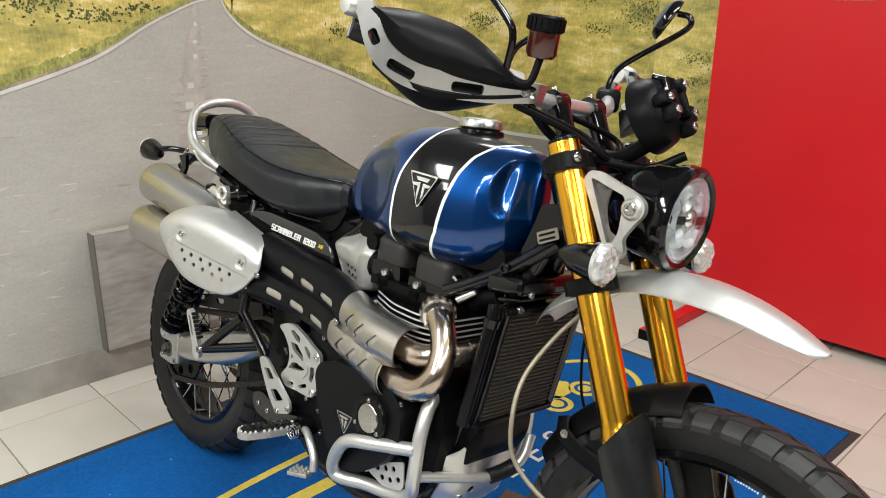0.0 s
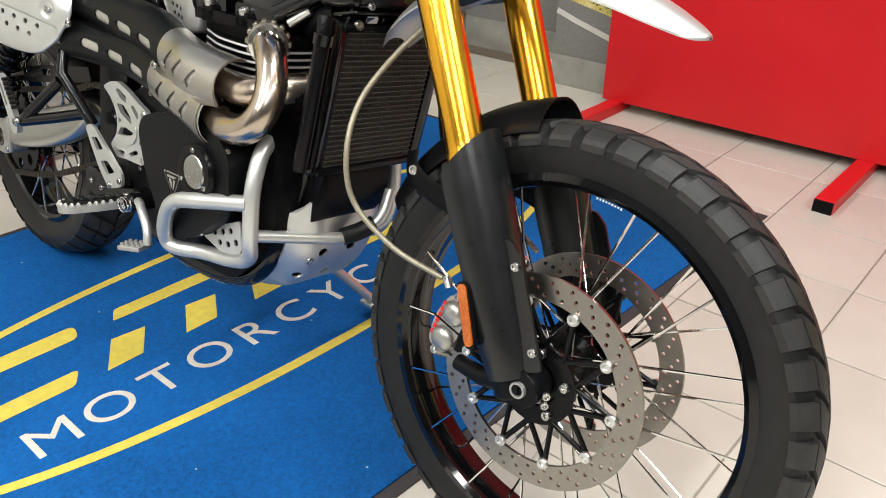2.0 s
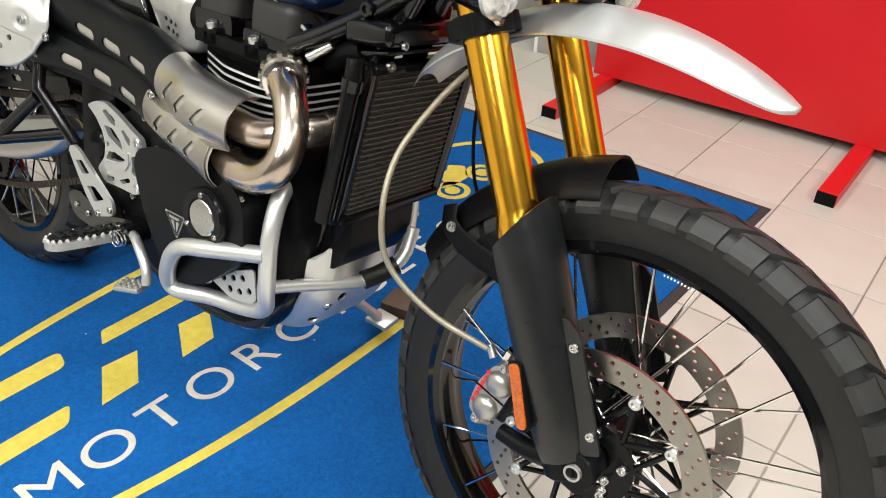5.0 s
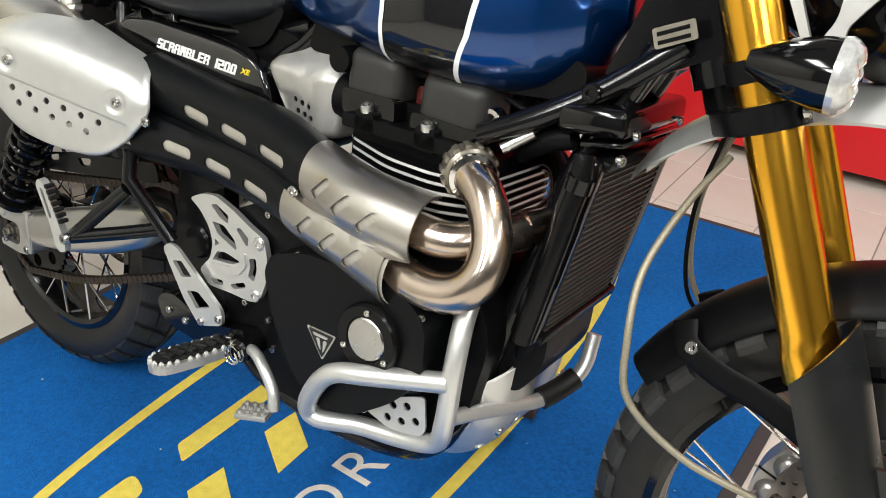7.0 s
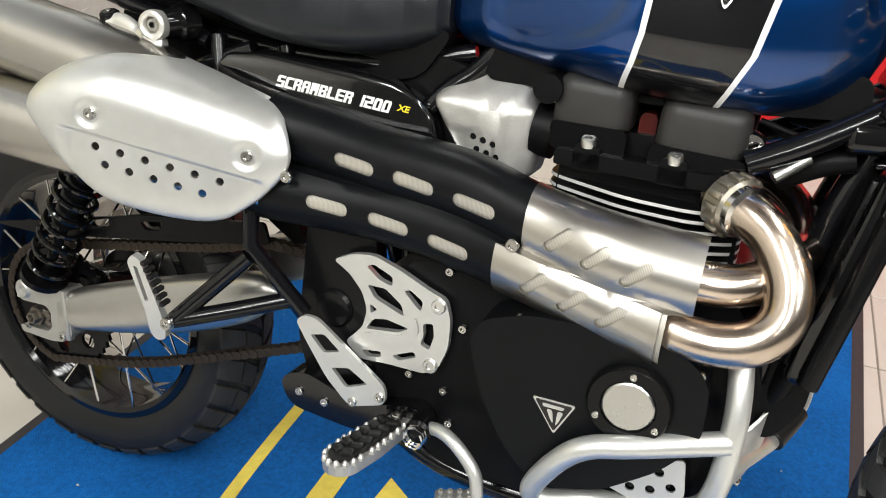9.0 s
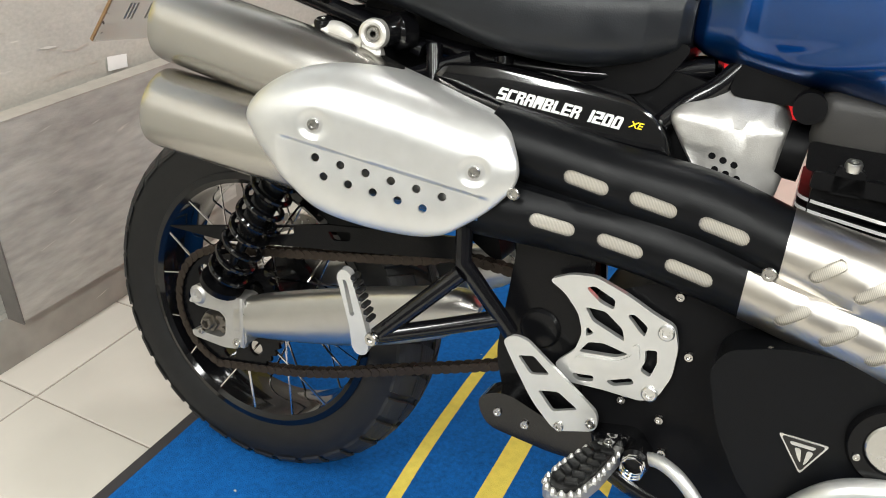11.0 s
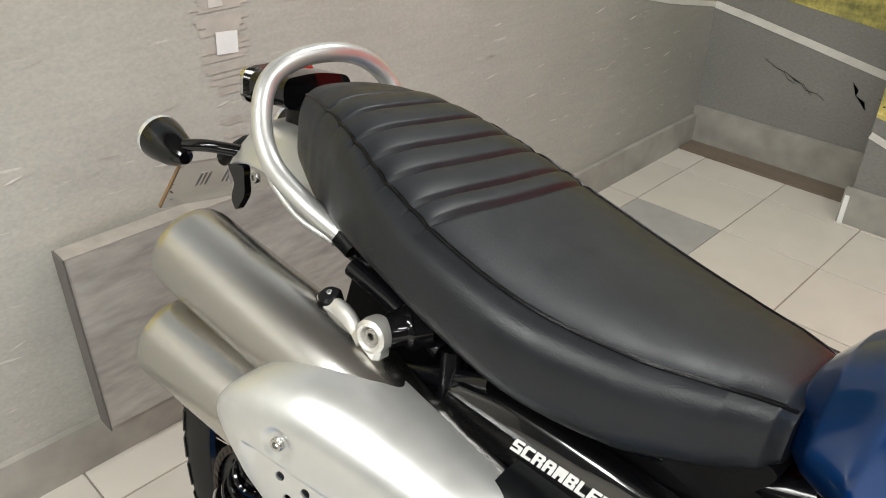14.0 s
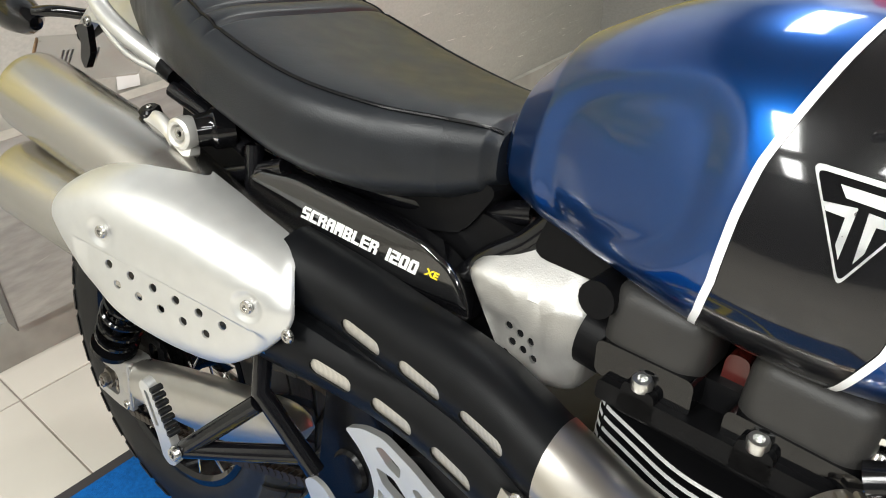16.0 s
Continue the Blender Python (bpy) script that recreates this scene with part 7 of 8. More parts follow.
for s in (-1, 1):
    flat("bash_side_plate", [(0.905, 0.372), (1.026, 0.426), (1.034, 0.376), (1.020, 0.360), (0.98, 0.352)], s * 0.154 - 0.0015, s * 0.154 + 0.0015, M["alu_satin"], [ring_pts(a, b, 0.0062, 8) for a, b in ((0.956, 0.384), (0.979, 0.392), (1.001, 0.400), (0.972, 0.370), (0.995, 0.374), (1.017, 0.384))], r=0.008, bevel=0, label="silver drilled side plate")

# engine bars
for s in (-1, 1):
    c1 = [(1.052, 0.120, 0.566), (1.060, 0.145, 0.545), (1.066, 0.163, 0.49), (1.064, 0.163, 0.410), (1.048, 0.152, 0.366), (0.995, 0.150, 0.345), (0.93, 0.160, 0.338), (0.882, 0.182, 0.335), (0.864, 0.190, 0.345), (0.872, 0.200, 0.375), (0.898, 0.208, 0.418), (0.925, 0.208, 0.440), (0.97, 0.200, 0.452), (1.064, 0.168, 0.470)]
    tube("engine_bar", [(a, s * b, c) for a, b, c in c1], 0.0135, M["alu_satin"], "silver tubular engine bar")
tube("cross_bar", [(1.062, -0.160, 0.412), (1.075, -0.12, 0.408), (1.105, -0.05, 0.402), (1.124, -0.008, 0.402), (1.146, 0.036, 0.425), (1.152, 0.052, 0.445), (1.151, 0.062, 0.468), (1.150, 0.068, 0.485)], 0.0105, M["alu_satin"], "silver cross bar")
tube("bar_grip", [(1.122, -0.012, 0.402), (1.135, 0.015, 0.412), (1.147, 0.038, 0.426)], 0.0155, M["rubber"], "black foam sleeve on the cross bar")

# side stand on its wooden block
tube("side_stand", [(0.80, 0.13, 0.31), (0.85, 0.22, 0.20), (0.90, 0.318, 0.105)], 0.011, M["alu_satin"], "silver side stand")
part("stand_foot", box(0.06, 0.05, 0.012, Matrix.Translation((0.905, 0.325, 0.0985)) @ pose(0, 0, 0, LEAN, 0, 0), 0.004), M["alu_satin"], BIKE)
block = thing("wooden_block", "small dark brown wooden block under the side stand", "block", pose(0.895, 0.405, 0.0185, 0, 0, 12))
part("block_body", box(0.10, 0.07, 0.030, None, 0.002), M["wood"], block)

# ---- headlamp, mudguards, handlebar ----
beak = [(1.185, 0.752, 0.030), (1.21, 0.790, 0.048), (1.26, 0.833, 0.056), (1.33, 0.868, 0.060), (1.40, 0.888, 0.062), (1.48, 0.891, 0.062), (1.55, 0.880, 0.057), (1.61, 0.861, 0.047), (1.65, 0.843, 0.031), (1.668, 0.833, 0.013), (1.671, 0.831, 0.004)]
pp = spline([(a, b, c) for a, b, c in beak], 4)
secs = []
for p in pp:
    sec = []
    for th in (0, 0.003):
        ks = range(-8, 9) if th == 0 else range(8, -9, -1)
        for k in ks:
            v = k / 8
            sec.append(Vector((p.x, p.z * v, p.y - th - 0.55 * p.z * abs(v) ** 2.4)))
    secs.append(sec)
front(part("high_mudguard", bent_sheet(secs), M["alu_satin"], BIKE, "brushed aluminium front mudguard"))

secs = []
for k in range(25):
    t = radians(103 + 52 * k / 24)
    er = Vector((math.cos(t), 0, math.sin(t)))
    sec = []
    for th in (0, 0.003):
        js = range(-10, 11) if th == 0 else range(10, -11, -1)
        for j in js:
            v = j / 10
            taper = 1 - 0.25 * max(0, (k - 18) / 6)
            sec.append(AX_F + er * (0.378 - th - 0.040 * abs(v) ** 2.6) + Vector((0, 0.062 * v * taper, 0)))
    secs.append(sec)
front(part("low_mudguard", bent_sheet(secs), M["black_plastic"], BIKE, "black plastic hugger mudguard"))
for s in (-1, 1):
    front(part("mudguard_brace", sweep(spline([(1.292, s * 0.056, 0.600), (1.304, s * 0.068, 0.576), (1.345, s * 0.078, 0.560), (1.400, s * 0.088, 0.552), (1.450, s * 0.097, 0.537)], 5), 0.016, 12, flat=0.16, up=(0.5, 0, 0.8)), M["black_plastic"], BIKE))
    front(bolt(BIKE, (1.309, s * 0.070, 0.577), (0, s, 0.2), 0.008, 0.005))
    front(bolt(BIKE, (1.444, s * 0.097, 0.539), (0, s, 0.2), 0.008, 0.005))

# headlamp
HL = Matrix.Translation((1.405, 0.0, 0.975)) @ pose(0, 0, 0, 0, 4, 0) @ pose(0, 0, 0, 0, 90, 0)
head = front(part("headlamp", lathe([(0, -0.125), (0.030, -0.120), (0.062, -0.095), (0.078, -0.055), (0.082, -0.02), (0.086, -0.012), (0.088, 0.0), (0.087, 0.014), (0.080, 0.020), (0.072, 0.017), (0.070, 0.010)], 56, HL), M["black_gloss"], BIKE, "round black headlamp"))
M["reflector"] = mat("bright_lamp_reflector", (0.88, 0.90, 0.92), 0.22, 0.72, vary=0.05)
part("reflector", lathe([(0.0, -0.058), (0.030, -0.052), (0.052, -0.030), (0.062, -0.004), (0.0655, 0.008), (0.071, 0.010)], 48, HL), M["reflector"], head, "bright lamp bowl")
# reflector cups round a dark cross bar with a small round shield
for k in range(6):
    t = 2 * math.pi * k / 6 + 0.52
    cup = HL @ pose(0.034 * math.cos(t), 0.034 * math.sin(t), -0.010) @ Matrix.Rotation(t, 4, "Z") @ pose(0, 0, 0, 0, -38, 0)
    part("reflector_cup", lathe([(0.004, -0.012), (0.012, -0.009), (0.0165, 0.002), (0.0175, 0.008), (0.0165, 0.008), (0.0115, -0.007), (0.004, -0.010)], 20, cup), M["reflector"], head)
part("cross_bar", box(0.012, 0.112, 0.010, HL @ pose(0, 0, -0.008), 0.003), M["black_satin"], head, "dark bar across the lamp")
part("lamp_shield", lathe([(0, 0.006), (0.010, 0.005), (0.016, 0.0), (0.017, -0.008), (0, -0.008)], 28, HL @ pose(0, 0, -0.004)), M["chrome"], head)
part("lamp_ring", lathe([(0.0655, 0.010), (0.0705, 0.013), (0.0725, 0.016), (0.0715, 0.009), (0.0665, 0.006)], 56, HL, closed=True), M["chrome"], head, "bright ring inside the bezel")
M["lens"] = glass_mat("clear_lamp_lens", (0.98, 0.99, 1.0), 0.02)
lens = part("lens", lathe([(0.071, 0.008), (0.068, 0.016), (0.045, 0.024), (0.02, 0.028), (0, 0.029), (0, 0.027), (0.02, 0.026), (0.045, 0.022), (0.066, 0.014), (0.069, 0.008)], 48, HL), M["lens"], head)
lens.visible_shadow = False

def reeded_lens(m):
    """A domed clear lens with a round eye and cut lobes round it."""
    secs = []
    for r, z in ((0.0325, -0.002), (0.0335, 0.004), (0.031, 0.009), (0.027, 0.0115), (0.022, 0.0135), (0.016, 0.0145), (0.011, 0.0135), (0.008, 0.015), (0.004, 0.0165)):
        lobe = 0.0028 if 0.012 < r < 0.030 else 0.0
        secs.append([m @ Vector((r * math.cos(t), r * math.sin(t), z + lobe * abs(math.cos(3.5 * t)))) for t in [2 * math.pi * k / 56 for k in range(56)]])
    return loft(secs)


# lamp brackets: open triangles
for s in (-1, 1):
    m = Matrix.Translation((0, s * 0.100, 0)) @ pose(0, 0, 0, 90, 0, 0)
    o = [(1.278, 1.016), (1.290, 1.032), (1.308, 1.031), (1.376, 1.008), (1.394, 0.997), (1.397, 0.978), (1.384, 0.962), (1.366, 0.934), (1.374, 0.914), (1.368, 0.900), (1.350, 0.898), (1.338, 0.912)]
    hole = [(1.292, 1.021), (1.360, 1.000), (1.358, 0.970), (1.358, 0.942), (1.345, 0.914)]
    br_ = front(part("lamp_bracket", plate(rounded(o, 0.010), 0.012, m, [rounded(hole, 0.008)], 0.003), M["alu_cast"], BIKE, "cast silver triangular lamp bracket"))
    part("bracket_boss", lathe([(0, 0.011), (0.014, 0.011), (0.018, 0.007), (0.019, -0.006), (0, -0.006)], 28, Matrix.Translation((1.374, s * 0.100, 0.983)) @ pose(0, 0, 0, -90 * s, 0, 0)), M["alu_cast"], br_)
    bolt(br_, (1.374, s * 0.110, 0.983), (0, s, 0), 0.010, 0.006)
    # indicator
    im = Matrix.Translation((1.378, s * 0.172, 0.900)) @ pose(0, 0, 0, 0, 90, 0)
    ind = front(part("indicator", lathe([(0, -0.075), (0.010, -0.072), (0.024, -0.045), (0.031, -0.012), (0.032, 0.0)], 28, im), M["black_gloss"], BIKE, "black bullet indicator"))
    if "ind_lens" not in M:
        M["ind_lens"] = mat("clear_ribbed_indicator_lens", (0.60, 0.60, 0.59), 0.14, 0.45, vary=0.35, scale=150, coat=0.8)
    part("indicator_lens", reeded_lens(im), M["ind_lens"], ind, "clear ribbed lens", angle=0.2)
    part("bulb_reflector", lathe([(0, -0.004), (0.012, -0.003), (0.026, 0.0)], 24, im), M["reflector"], ind)
    front(tube("indicator_stem", [(1.345, s * 0.15, 0.900), (1.340, s * 0.11, 0.895)], 0.009, M["black_plastic"], smooth=False))

# instrument pod, seen from its black back
im = Matrix.Translation((1.331, 0.010, 1.140)) @ pose(0, 0, 0, 0, 62, 0) @ Matrix.Scale(0.86, 4)
pod = front(part("instrument", lathe([(0, 0.026), (0.044, 0.026), (0.056, 0.021), (0.067, 0.006), (0.073, -0.012), (0.076, -0.024), (0.076, -0.032), (0.070, -0.034), (0.066, -0.028)], 40, im), M["black_plastic"], BIKE, "round black instrument pod"))
part("instrument_face", lathe([(0, -0.024), (0.068, -0.026)], 40, im), M["black_gloss"], pod)
for k in range(3):
    t = 2 * math.pi * k / 3 + 0.4
    lug = part("pod_lug", box(0.03, 0.024, 0.03, im @ pose(0.05 * math.cos(t), 0.05 * math.sin(t), 0.032) @ Matrix.Rotation(t, 4, "Z"), 0.006), M["black_plastic"], pod)
    bolt(pod, im @ Vector((0.05 * math.cos(t), 0.05 * math.sin(t), 0.047)), im.to_3x3() @ Vector((0, 0, 1)), 0.006, 0.005)
for s in (-1, 1):
    part("pod_rib", box(0.05, 0.010, 0.03, im @ pose(0.0, s * 0.02, 0.034), 0.004), M["black_plastic"], pod)
    part("pod_boss", box(0.034, 0.026, 0.030, im @ pose(0.018, s * 0.036, 0.034), 0.007), M["black_plastic"], pod)
    bolt(pod, im @ Vector((0.018, s * 0.036, 0.049)), im.to_3x3() @ Vector((0, 0, 1)), 0.0065, 0.005)
    part("pod_lip", sweep([im @ Vector((-0.03, s * 0.012, 0.028)), im @ Vector((-0.052, s * 0.014, 0.030)), im @ Vector((-0.066, s * 0.012, 0.010))], 0.007, 10), M["black_gloss"], pod)
front(tube("pod_stay", [(1.33, 0.0, 1.09), (1.28, 0.0, 1.055), (1.23, 0.0, 1.05)], 0.014, M["black_plastic"]))
for j, (y0, y1) in enumerate(((-0.10, 0.05), (-0.07, 0.03), (0.04, 0.10))):
    front(tube("cable", [(1.19, y0 - 0.10, 1.115), (1.235, y0, 1.085), (1.27, y0 * 0.5, 1.055), (1.29, y1 * 0.5, 1.02), (1.27, y1 * 0.4, 0.96)], 0.0055, M["black_plastic"]))
front(tube("cable", [(1.18, -0.16, 1.125), (1.20, -0.10, 1.075), (1.25, -0.05, 1.050), (1.33, 0.0, 1.045), (1.38, 0.03, 1.075)], 0.008, M["black_plastic"]))

# handlebar
bar = [(0.998, 0.392, 1.195), (1.03, 0.33, 1.180), (1.085, 0.24, 1.160), (1.13, 0.17, 1.142), (1.160, 0.10, 1.132), (1.168, 0.0, 1.130)]
full = bar + [(a, -b, c) for a, b, c in bar[-2::-1]]
front(part("handlebar", sweep(spline(full, 5), 0.0135, 20), M["alu_satin"], BIKE, "silver handlebar"))
for s in (-1, 1):
    ris = part("bar_riser", sweep([(1.222, s * 0.058, 1.045), (1.205, s * 0.058, 1.07), (1.175, s * 0.058, 1.125)], [0.021, 0.017, 0.019], 20), M["black_gloss"], BIKE, "black handlebar riser")
    front(ris)
    front(part("bar_clamp", lathe([(0.0145, -0.014), (0.023, -0.014), (0.023, 0.014), (0.0145, 0.014)], 24, Matrix.Translation((1.167, s * 0.058, 1.130)) @ pose(0, 0, 0, 90, 0, 0), closed=True), M["black_gloss"], BIKE))
    front(bolt(BIKE, (1.160, s * 0.058, 1.152), (-0.3, 0, 1), 0.006, 0.006))
    g = [(a, s * b, c) for a, b, c in bar]
    front(part("grip", sweep([Vector(g[0]), Vector(g[0]).lerp(Vector(g[1]), 0.1), Vector(g[1]), Vector(g[1]).lerp(Vector(g[2]), 0.45)], [0.016, 0.0175, 0.0165, 0.018], 18), M["rubber"], BIKE, "black rubber grip"))
    sw = Vector(g[2]).lerp(Vector(g[1]), 0.1)
    front(part("switch_block", box(0.055, 0.050, 0.046, axes(sw, Vector(g[1]) - Vector(g[2]), (0, 0, 1)) , 0.010), M["black_plastic"], BIKE, "black switch block"))
    front(part("switch_button", box(0.012, 0.010, 0.010, Matrix.Translation(sw + Vector((0.02, 0, 0.026))), 0.003), M["red_paint"], BIKE, "red button"))
    lev = [(1.150, 0.20, 1.150), (1.135, 0.25, 1.155), (1.095, 0.315, 1.162), (1.065, 0.365, 1.168)]
    front(tube("lever", [(a, s * b, c) for a, b, c in lev], 0.0065, M["alu_satin"], "silver hand lever"))
    # hand guard: cast spine with windows and black shells
    spine = spline([(1.012, 0.404, 1.236), (1.040, 0.400, 1.222), (1.066, 0.384, 1.165), (1.105, 0.345, 1.135), (1.160, 0.262, 1.130), (1.205, 0.190, 1.137), (1.205, 0.150, 1.140)], 6)
    secs = []
    for i, p in enumerate(spine):
        t = i / (len(spine) - 1)
        a_, c_ = spine[max(0, i - 1)], spine[min(len(spine) - 1, i + 1)]
        d = (c_ - a_).normalized()
        u = Vector((0.3, 0, 1)).normalized()
        u = (u - d * u.dot(d)).normalized()
        nrm = d.cross(u)
        h = 0.014 + 0.006 * math.sin(math.pi * t)
        secs.append([Vector((q.x, s * q.y, q.z)) for q in (p + u * h + nrm * 0.001, p + u * h - nrm * 0.004, p - u * h - nrm * 0.004, p - u * h + nrm * 0.001, p - u * h * 0.62 + nrm * 0.006, p + u * h * 0.62 + nrm * 0.006)])
    bmg = loft(secs)
    ct = bmesh.new()
    for i0, ln in ((10, 0.024), (16, 0.045), (23, 0.052), (30, 0.030)):
        i0 = min(i0, len(spine) - 3)
        q, q2 = spine[i0], spine[i0 + 1]
        d = (q2 - q).normalized()
        mm = axes(Vector((q.x, s * q.y, q.z)), Vector((d.x, s * d.y, d.z)), (0.3, 0, 1))
        merge(ct, box(ln, 0.05, 0.016, mm, 0.005))
    hg = front(part("hand_guard", cut(bmg, ct), M["guard_alu"], BIKE, "silver hand guard spine with windows"))
    bolt(hg, (1.205, s * 0.197, 1.137), (0.5, s * 1.0, 0), 0.009, 0.006)
    for nm, edge in (("guard_shell", [(1.040, 0.398, 1.228), (1.075, 0.345, 1.232), (1.125, 0.280, 1.220), (1.160, 0.230, 1.188), (1.188, 0.202, 1.152)]), ("guard_skirt", [(1.045, 0.378, 1.143), (1.085, 0.330, 1.100), (1.110, 0.295, 1.088), (1.140, 0.245, 1.100), (1.185, 0.198, 1.122)])):
        e = spline(edge, 6)
        n = len(e)
        secs = []
        for i, q in enumerate(e):
            b0 = spine[6 + int((len(spine) - 12) * i / (n - 1))]
            row = []
            for th in (0, 0.004):
                js = range(7) if th == 0 else range(6, -1, -1)
                for j in js:
                    v = j / 6
                    pt = b0.lerp(q, v)
                    out = Vector((0.030 if nm == "guard_shell" else 0.016, 0.010, 0)) * math.sin(math.pi * v) - Vector((th, th * 0.5, 0))
                    pt = pt + out + Vector((-0.004, -0.003, 0))
                    row.append(Vector((pt.x, s * pt.y, pt.z)))
            secs.append(row)
        front(part(nm, bent_sheet(secs), M["black_plastic"], BIKE, "black plastic hand guard shell"))
    front(part("bar_end", lathe([(0, 0.018), (0.012, 0.016), (0.016, 0.008), (0.016, -0.012), (0, -0.012)], 24, Matrix.Translation((1.008, s * 0.400, 1.226)) @ pose(0, 0, 0, -90 * s, 0, 0)), M["alu_satin"], BIKE))
    # mirror
    if s > 0:
        stem = [(1.085, 0.23, 1.170), (1.075, 0.255, 1.205), (1.098, 0.262, 1.240), (1.195, 0.268, 1.300), (1.222, 0.268, 1.322), (1.218, 0.266, 1.338), (1.195, 0.264, 1.343)]
        mo = Vector((1.168, 0.264, 1.335))
    else:
        stem = [(1.180, -0.225, 1.160), (1.195, -0.238, 1.215), (1.180, -0.245, 1.245), (1.125, -0.262, 1.300), (1.085, -0.275, 1.350)]
        mo = Vector((1.07, -0.29, 1.385))
    front(tube("mirror_stem", stem, 0.006, M["black_gloss"], "black mirror stem"))
    mm = Matrix.Translation(mo) @ pose(0, 0, 0, 0, -62, 30 if s > 0 else -30)
    mir = front(part("mirror", lathe([(0, 0.014), (0.020, 0.012), (0.038, 0.004), (0.044, -0.006), (0.044, -0.012), (0.041, -0.012)], 36, mm), M["black_gloss"], BIKE, "round black mirror"))
    gm, gnt, gb = nodes_of("mirror_silver") if s < 0 else (M["mirror"], None, None)
    if gb:
        gb.inputs["Metallic"].default_value, gb.inputs["Roughness"].default_value, gb.inputs["Base Color"].default_value = 1.0, 0.02, (0.85, 0.86, 0.88, 1)
        M["mirror"] = gm
    part("mirror_glass", lathe([(0, -0.0105), (0.0415, -0.0105)], 36, mm), M["mirror"], mir, "mirror glass")

# brake reservoir and clutch-side perch
rv = Matrix.Translation((1.236, -0.215, 1.219)) @ pose(0, 0, 0, 6, 6, 0)
M["fluid"] = mat("dark_amber_reservoir", (0.040, 0.006, 0.004), 0.12, vary=0.1, coat=0.6)
res = front(part("brake_reservoir", lathe([(0, -0.030), (0.020, -0.030), (0.024, -0.024), (0.024, 0.010)], 30, rv), M["fluid"], BIKE, "dark amber brake fluid reservoir"))
part("reservoir_cap", lathe([(0.024, 0.008), (0.0275, 0.010), (0.0275, 0.030), (0.025, 0.033), (0, 0.033)], 30, rv), M["black_plastic"], res, "black ribbed cap")
for k in range(20):
    t = 2 * math.pi * k / 20
    part("cap_rib", box(0.003, 0.004, 0.018, rv @ Matrix.Rotation(t, 4, "Z") @ pose(0.028, 0, 0.020)), M["black_plastic"], res, smooth=False)
front(tube("reservoir_stay", [(1.208, -0.215, 1.216), (1.185, -0.215, 1.200), (1.165, -0.21, 1.165)], 0.005, M["black_gloss"]))
front(tube("reservoir_hose", [(1.236, -0.215, 1.190), (1.225, -0.22, 1.150), (1.19, -0.225, 1.155), (1.16, -0.22, 1.155)], 0.006, M["black_plastic"]))
front(part("master_cylinder", sweep([(1.135, -0.235, 1.165), (1.165, -0.165, 1.155)], 0.014, 18), M["alu_cast"], BIKE))

# brake calipers and hose
M["caliper"] = mat("grey_caliper_paint", (0.40, 0.385, 0.365), 0.34, 0.8, vary=0.12)
for s in (-1, 1):
    cm = Matrix.Translation((1.428, s * 0.082, 0.386)) @ pose(0, 0, 0, 90, 0, 0) @ Matrix.Rotation(radians(-17), 4, "Z")
    body = plate(rounded([(-0.014, -0.046), (0.018, -0.050), (0.028, -0.02), (0.028, 0.028), (0.016, 0.050), (-0.010, 0.046), (-0.020, 0.0)], 0.014), 0.044, cm, bevel=0.010)
    cal = front(part("brake_caliper", body, M["caliper"], BIKE, "grey radial brake caliper"))
    # two cylinder bulges on the outer half, the waist between them and the end lugs
    for q in (-0.024, 0.022):
        part("cylinder_bulge", lathe([(0.0, 0.0335), (0.009, 0.033), (0.0155, 0.030), (0.0195, 0.024), (0.021, 0.010), (0.021, -0.01)], 28, cm @ pose(0.008, q, 0)), M["caliper"], cal)
    for q in (-0.054, 0.052):
        part("end_lug", sweep([cm @ Vector((0.020, q, -0.018)), cm @ Vector((0.016, q, 0.0)), cm @ Vector((0.004, q * 0.93, 0.020))], [0.0085, 0.0095, 0.0085], 16), M["caliper"], cal)
        bolt(cal, cm @ Vector((0.004, q * 0.93, 0.020)), cm.to_3x3() @ Vector((-0.4, 0, 1)), 0.007, 0.006, M["alu"])
    part("caliper_seam", box(0.050, 0.0028, 0.003, cm @ pose(0.003, -0.001, 0.0215)), M["black_matt"], cal, smooth=False)
    part("caliper_bridge", box(0.018, 0.070, 0.034, cm @ pose(0.030, 0, -0.002), 0.005), M["black_matt"], cal)
    part("pipe_union", lathe([(0, 0.016), (0.006, 0.016), (0.007, 0.013), (0.0075, 0.0), (0.0, 0.0)], 6, cm @ pose(-0.006, 0.050, 0.004) @ pose(0, 0, 0, -90, 0, 0)), M["chrome"], cal, smooth=False)
    if s < 0:
        for k in range(6):
            part("lettering_bar", box(0.005, 0.007, 0.001, cm @ pose(-0.0125, -0.026 + 0.0105 * k, 0.0222 + 0.0012)), M["red_paint"], cal, "red lettering, plain bars", smooth=False)
    front(part("caliper_mount", sweep([(1.455, s * 0.095, 0.330), (1.50, s * 0.10, 0.330), (1.555, s * 0.102, 0.345)], [0.012, 0.014, 0.02], 14), M["black_matt"], BIKE))
    front(part("caliper_mount", sweep([(1.46, s * 0.095, 0.425), (1.52, s * 0.10, 0.445)], [0.011, 0.014], 14), M["black_matt"], BIKE))
front(part("bleed_screw", sweep([(1.415, -0.10, 0.452), (1.425, -0.102, 0.438)], 0.006, 12), M["alu"], BIKE))
front(tube("brake_hose", [(1.290, -0.045, 0.790), (1.268, -0.090, 0.740), (1.252, -0.138, 0.672), (1.260, -0.165, 0.602), (1.274, -0.155, 0.530), (1.340, -0.135, 0.478), (1.42, -0.115, 0.455)], 0.0042, M["hose"], "braided brake hose"))
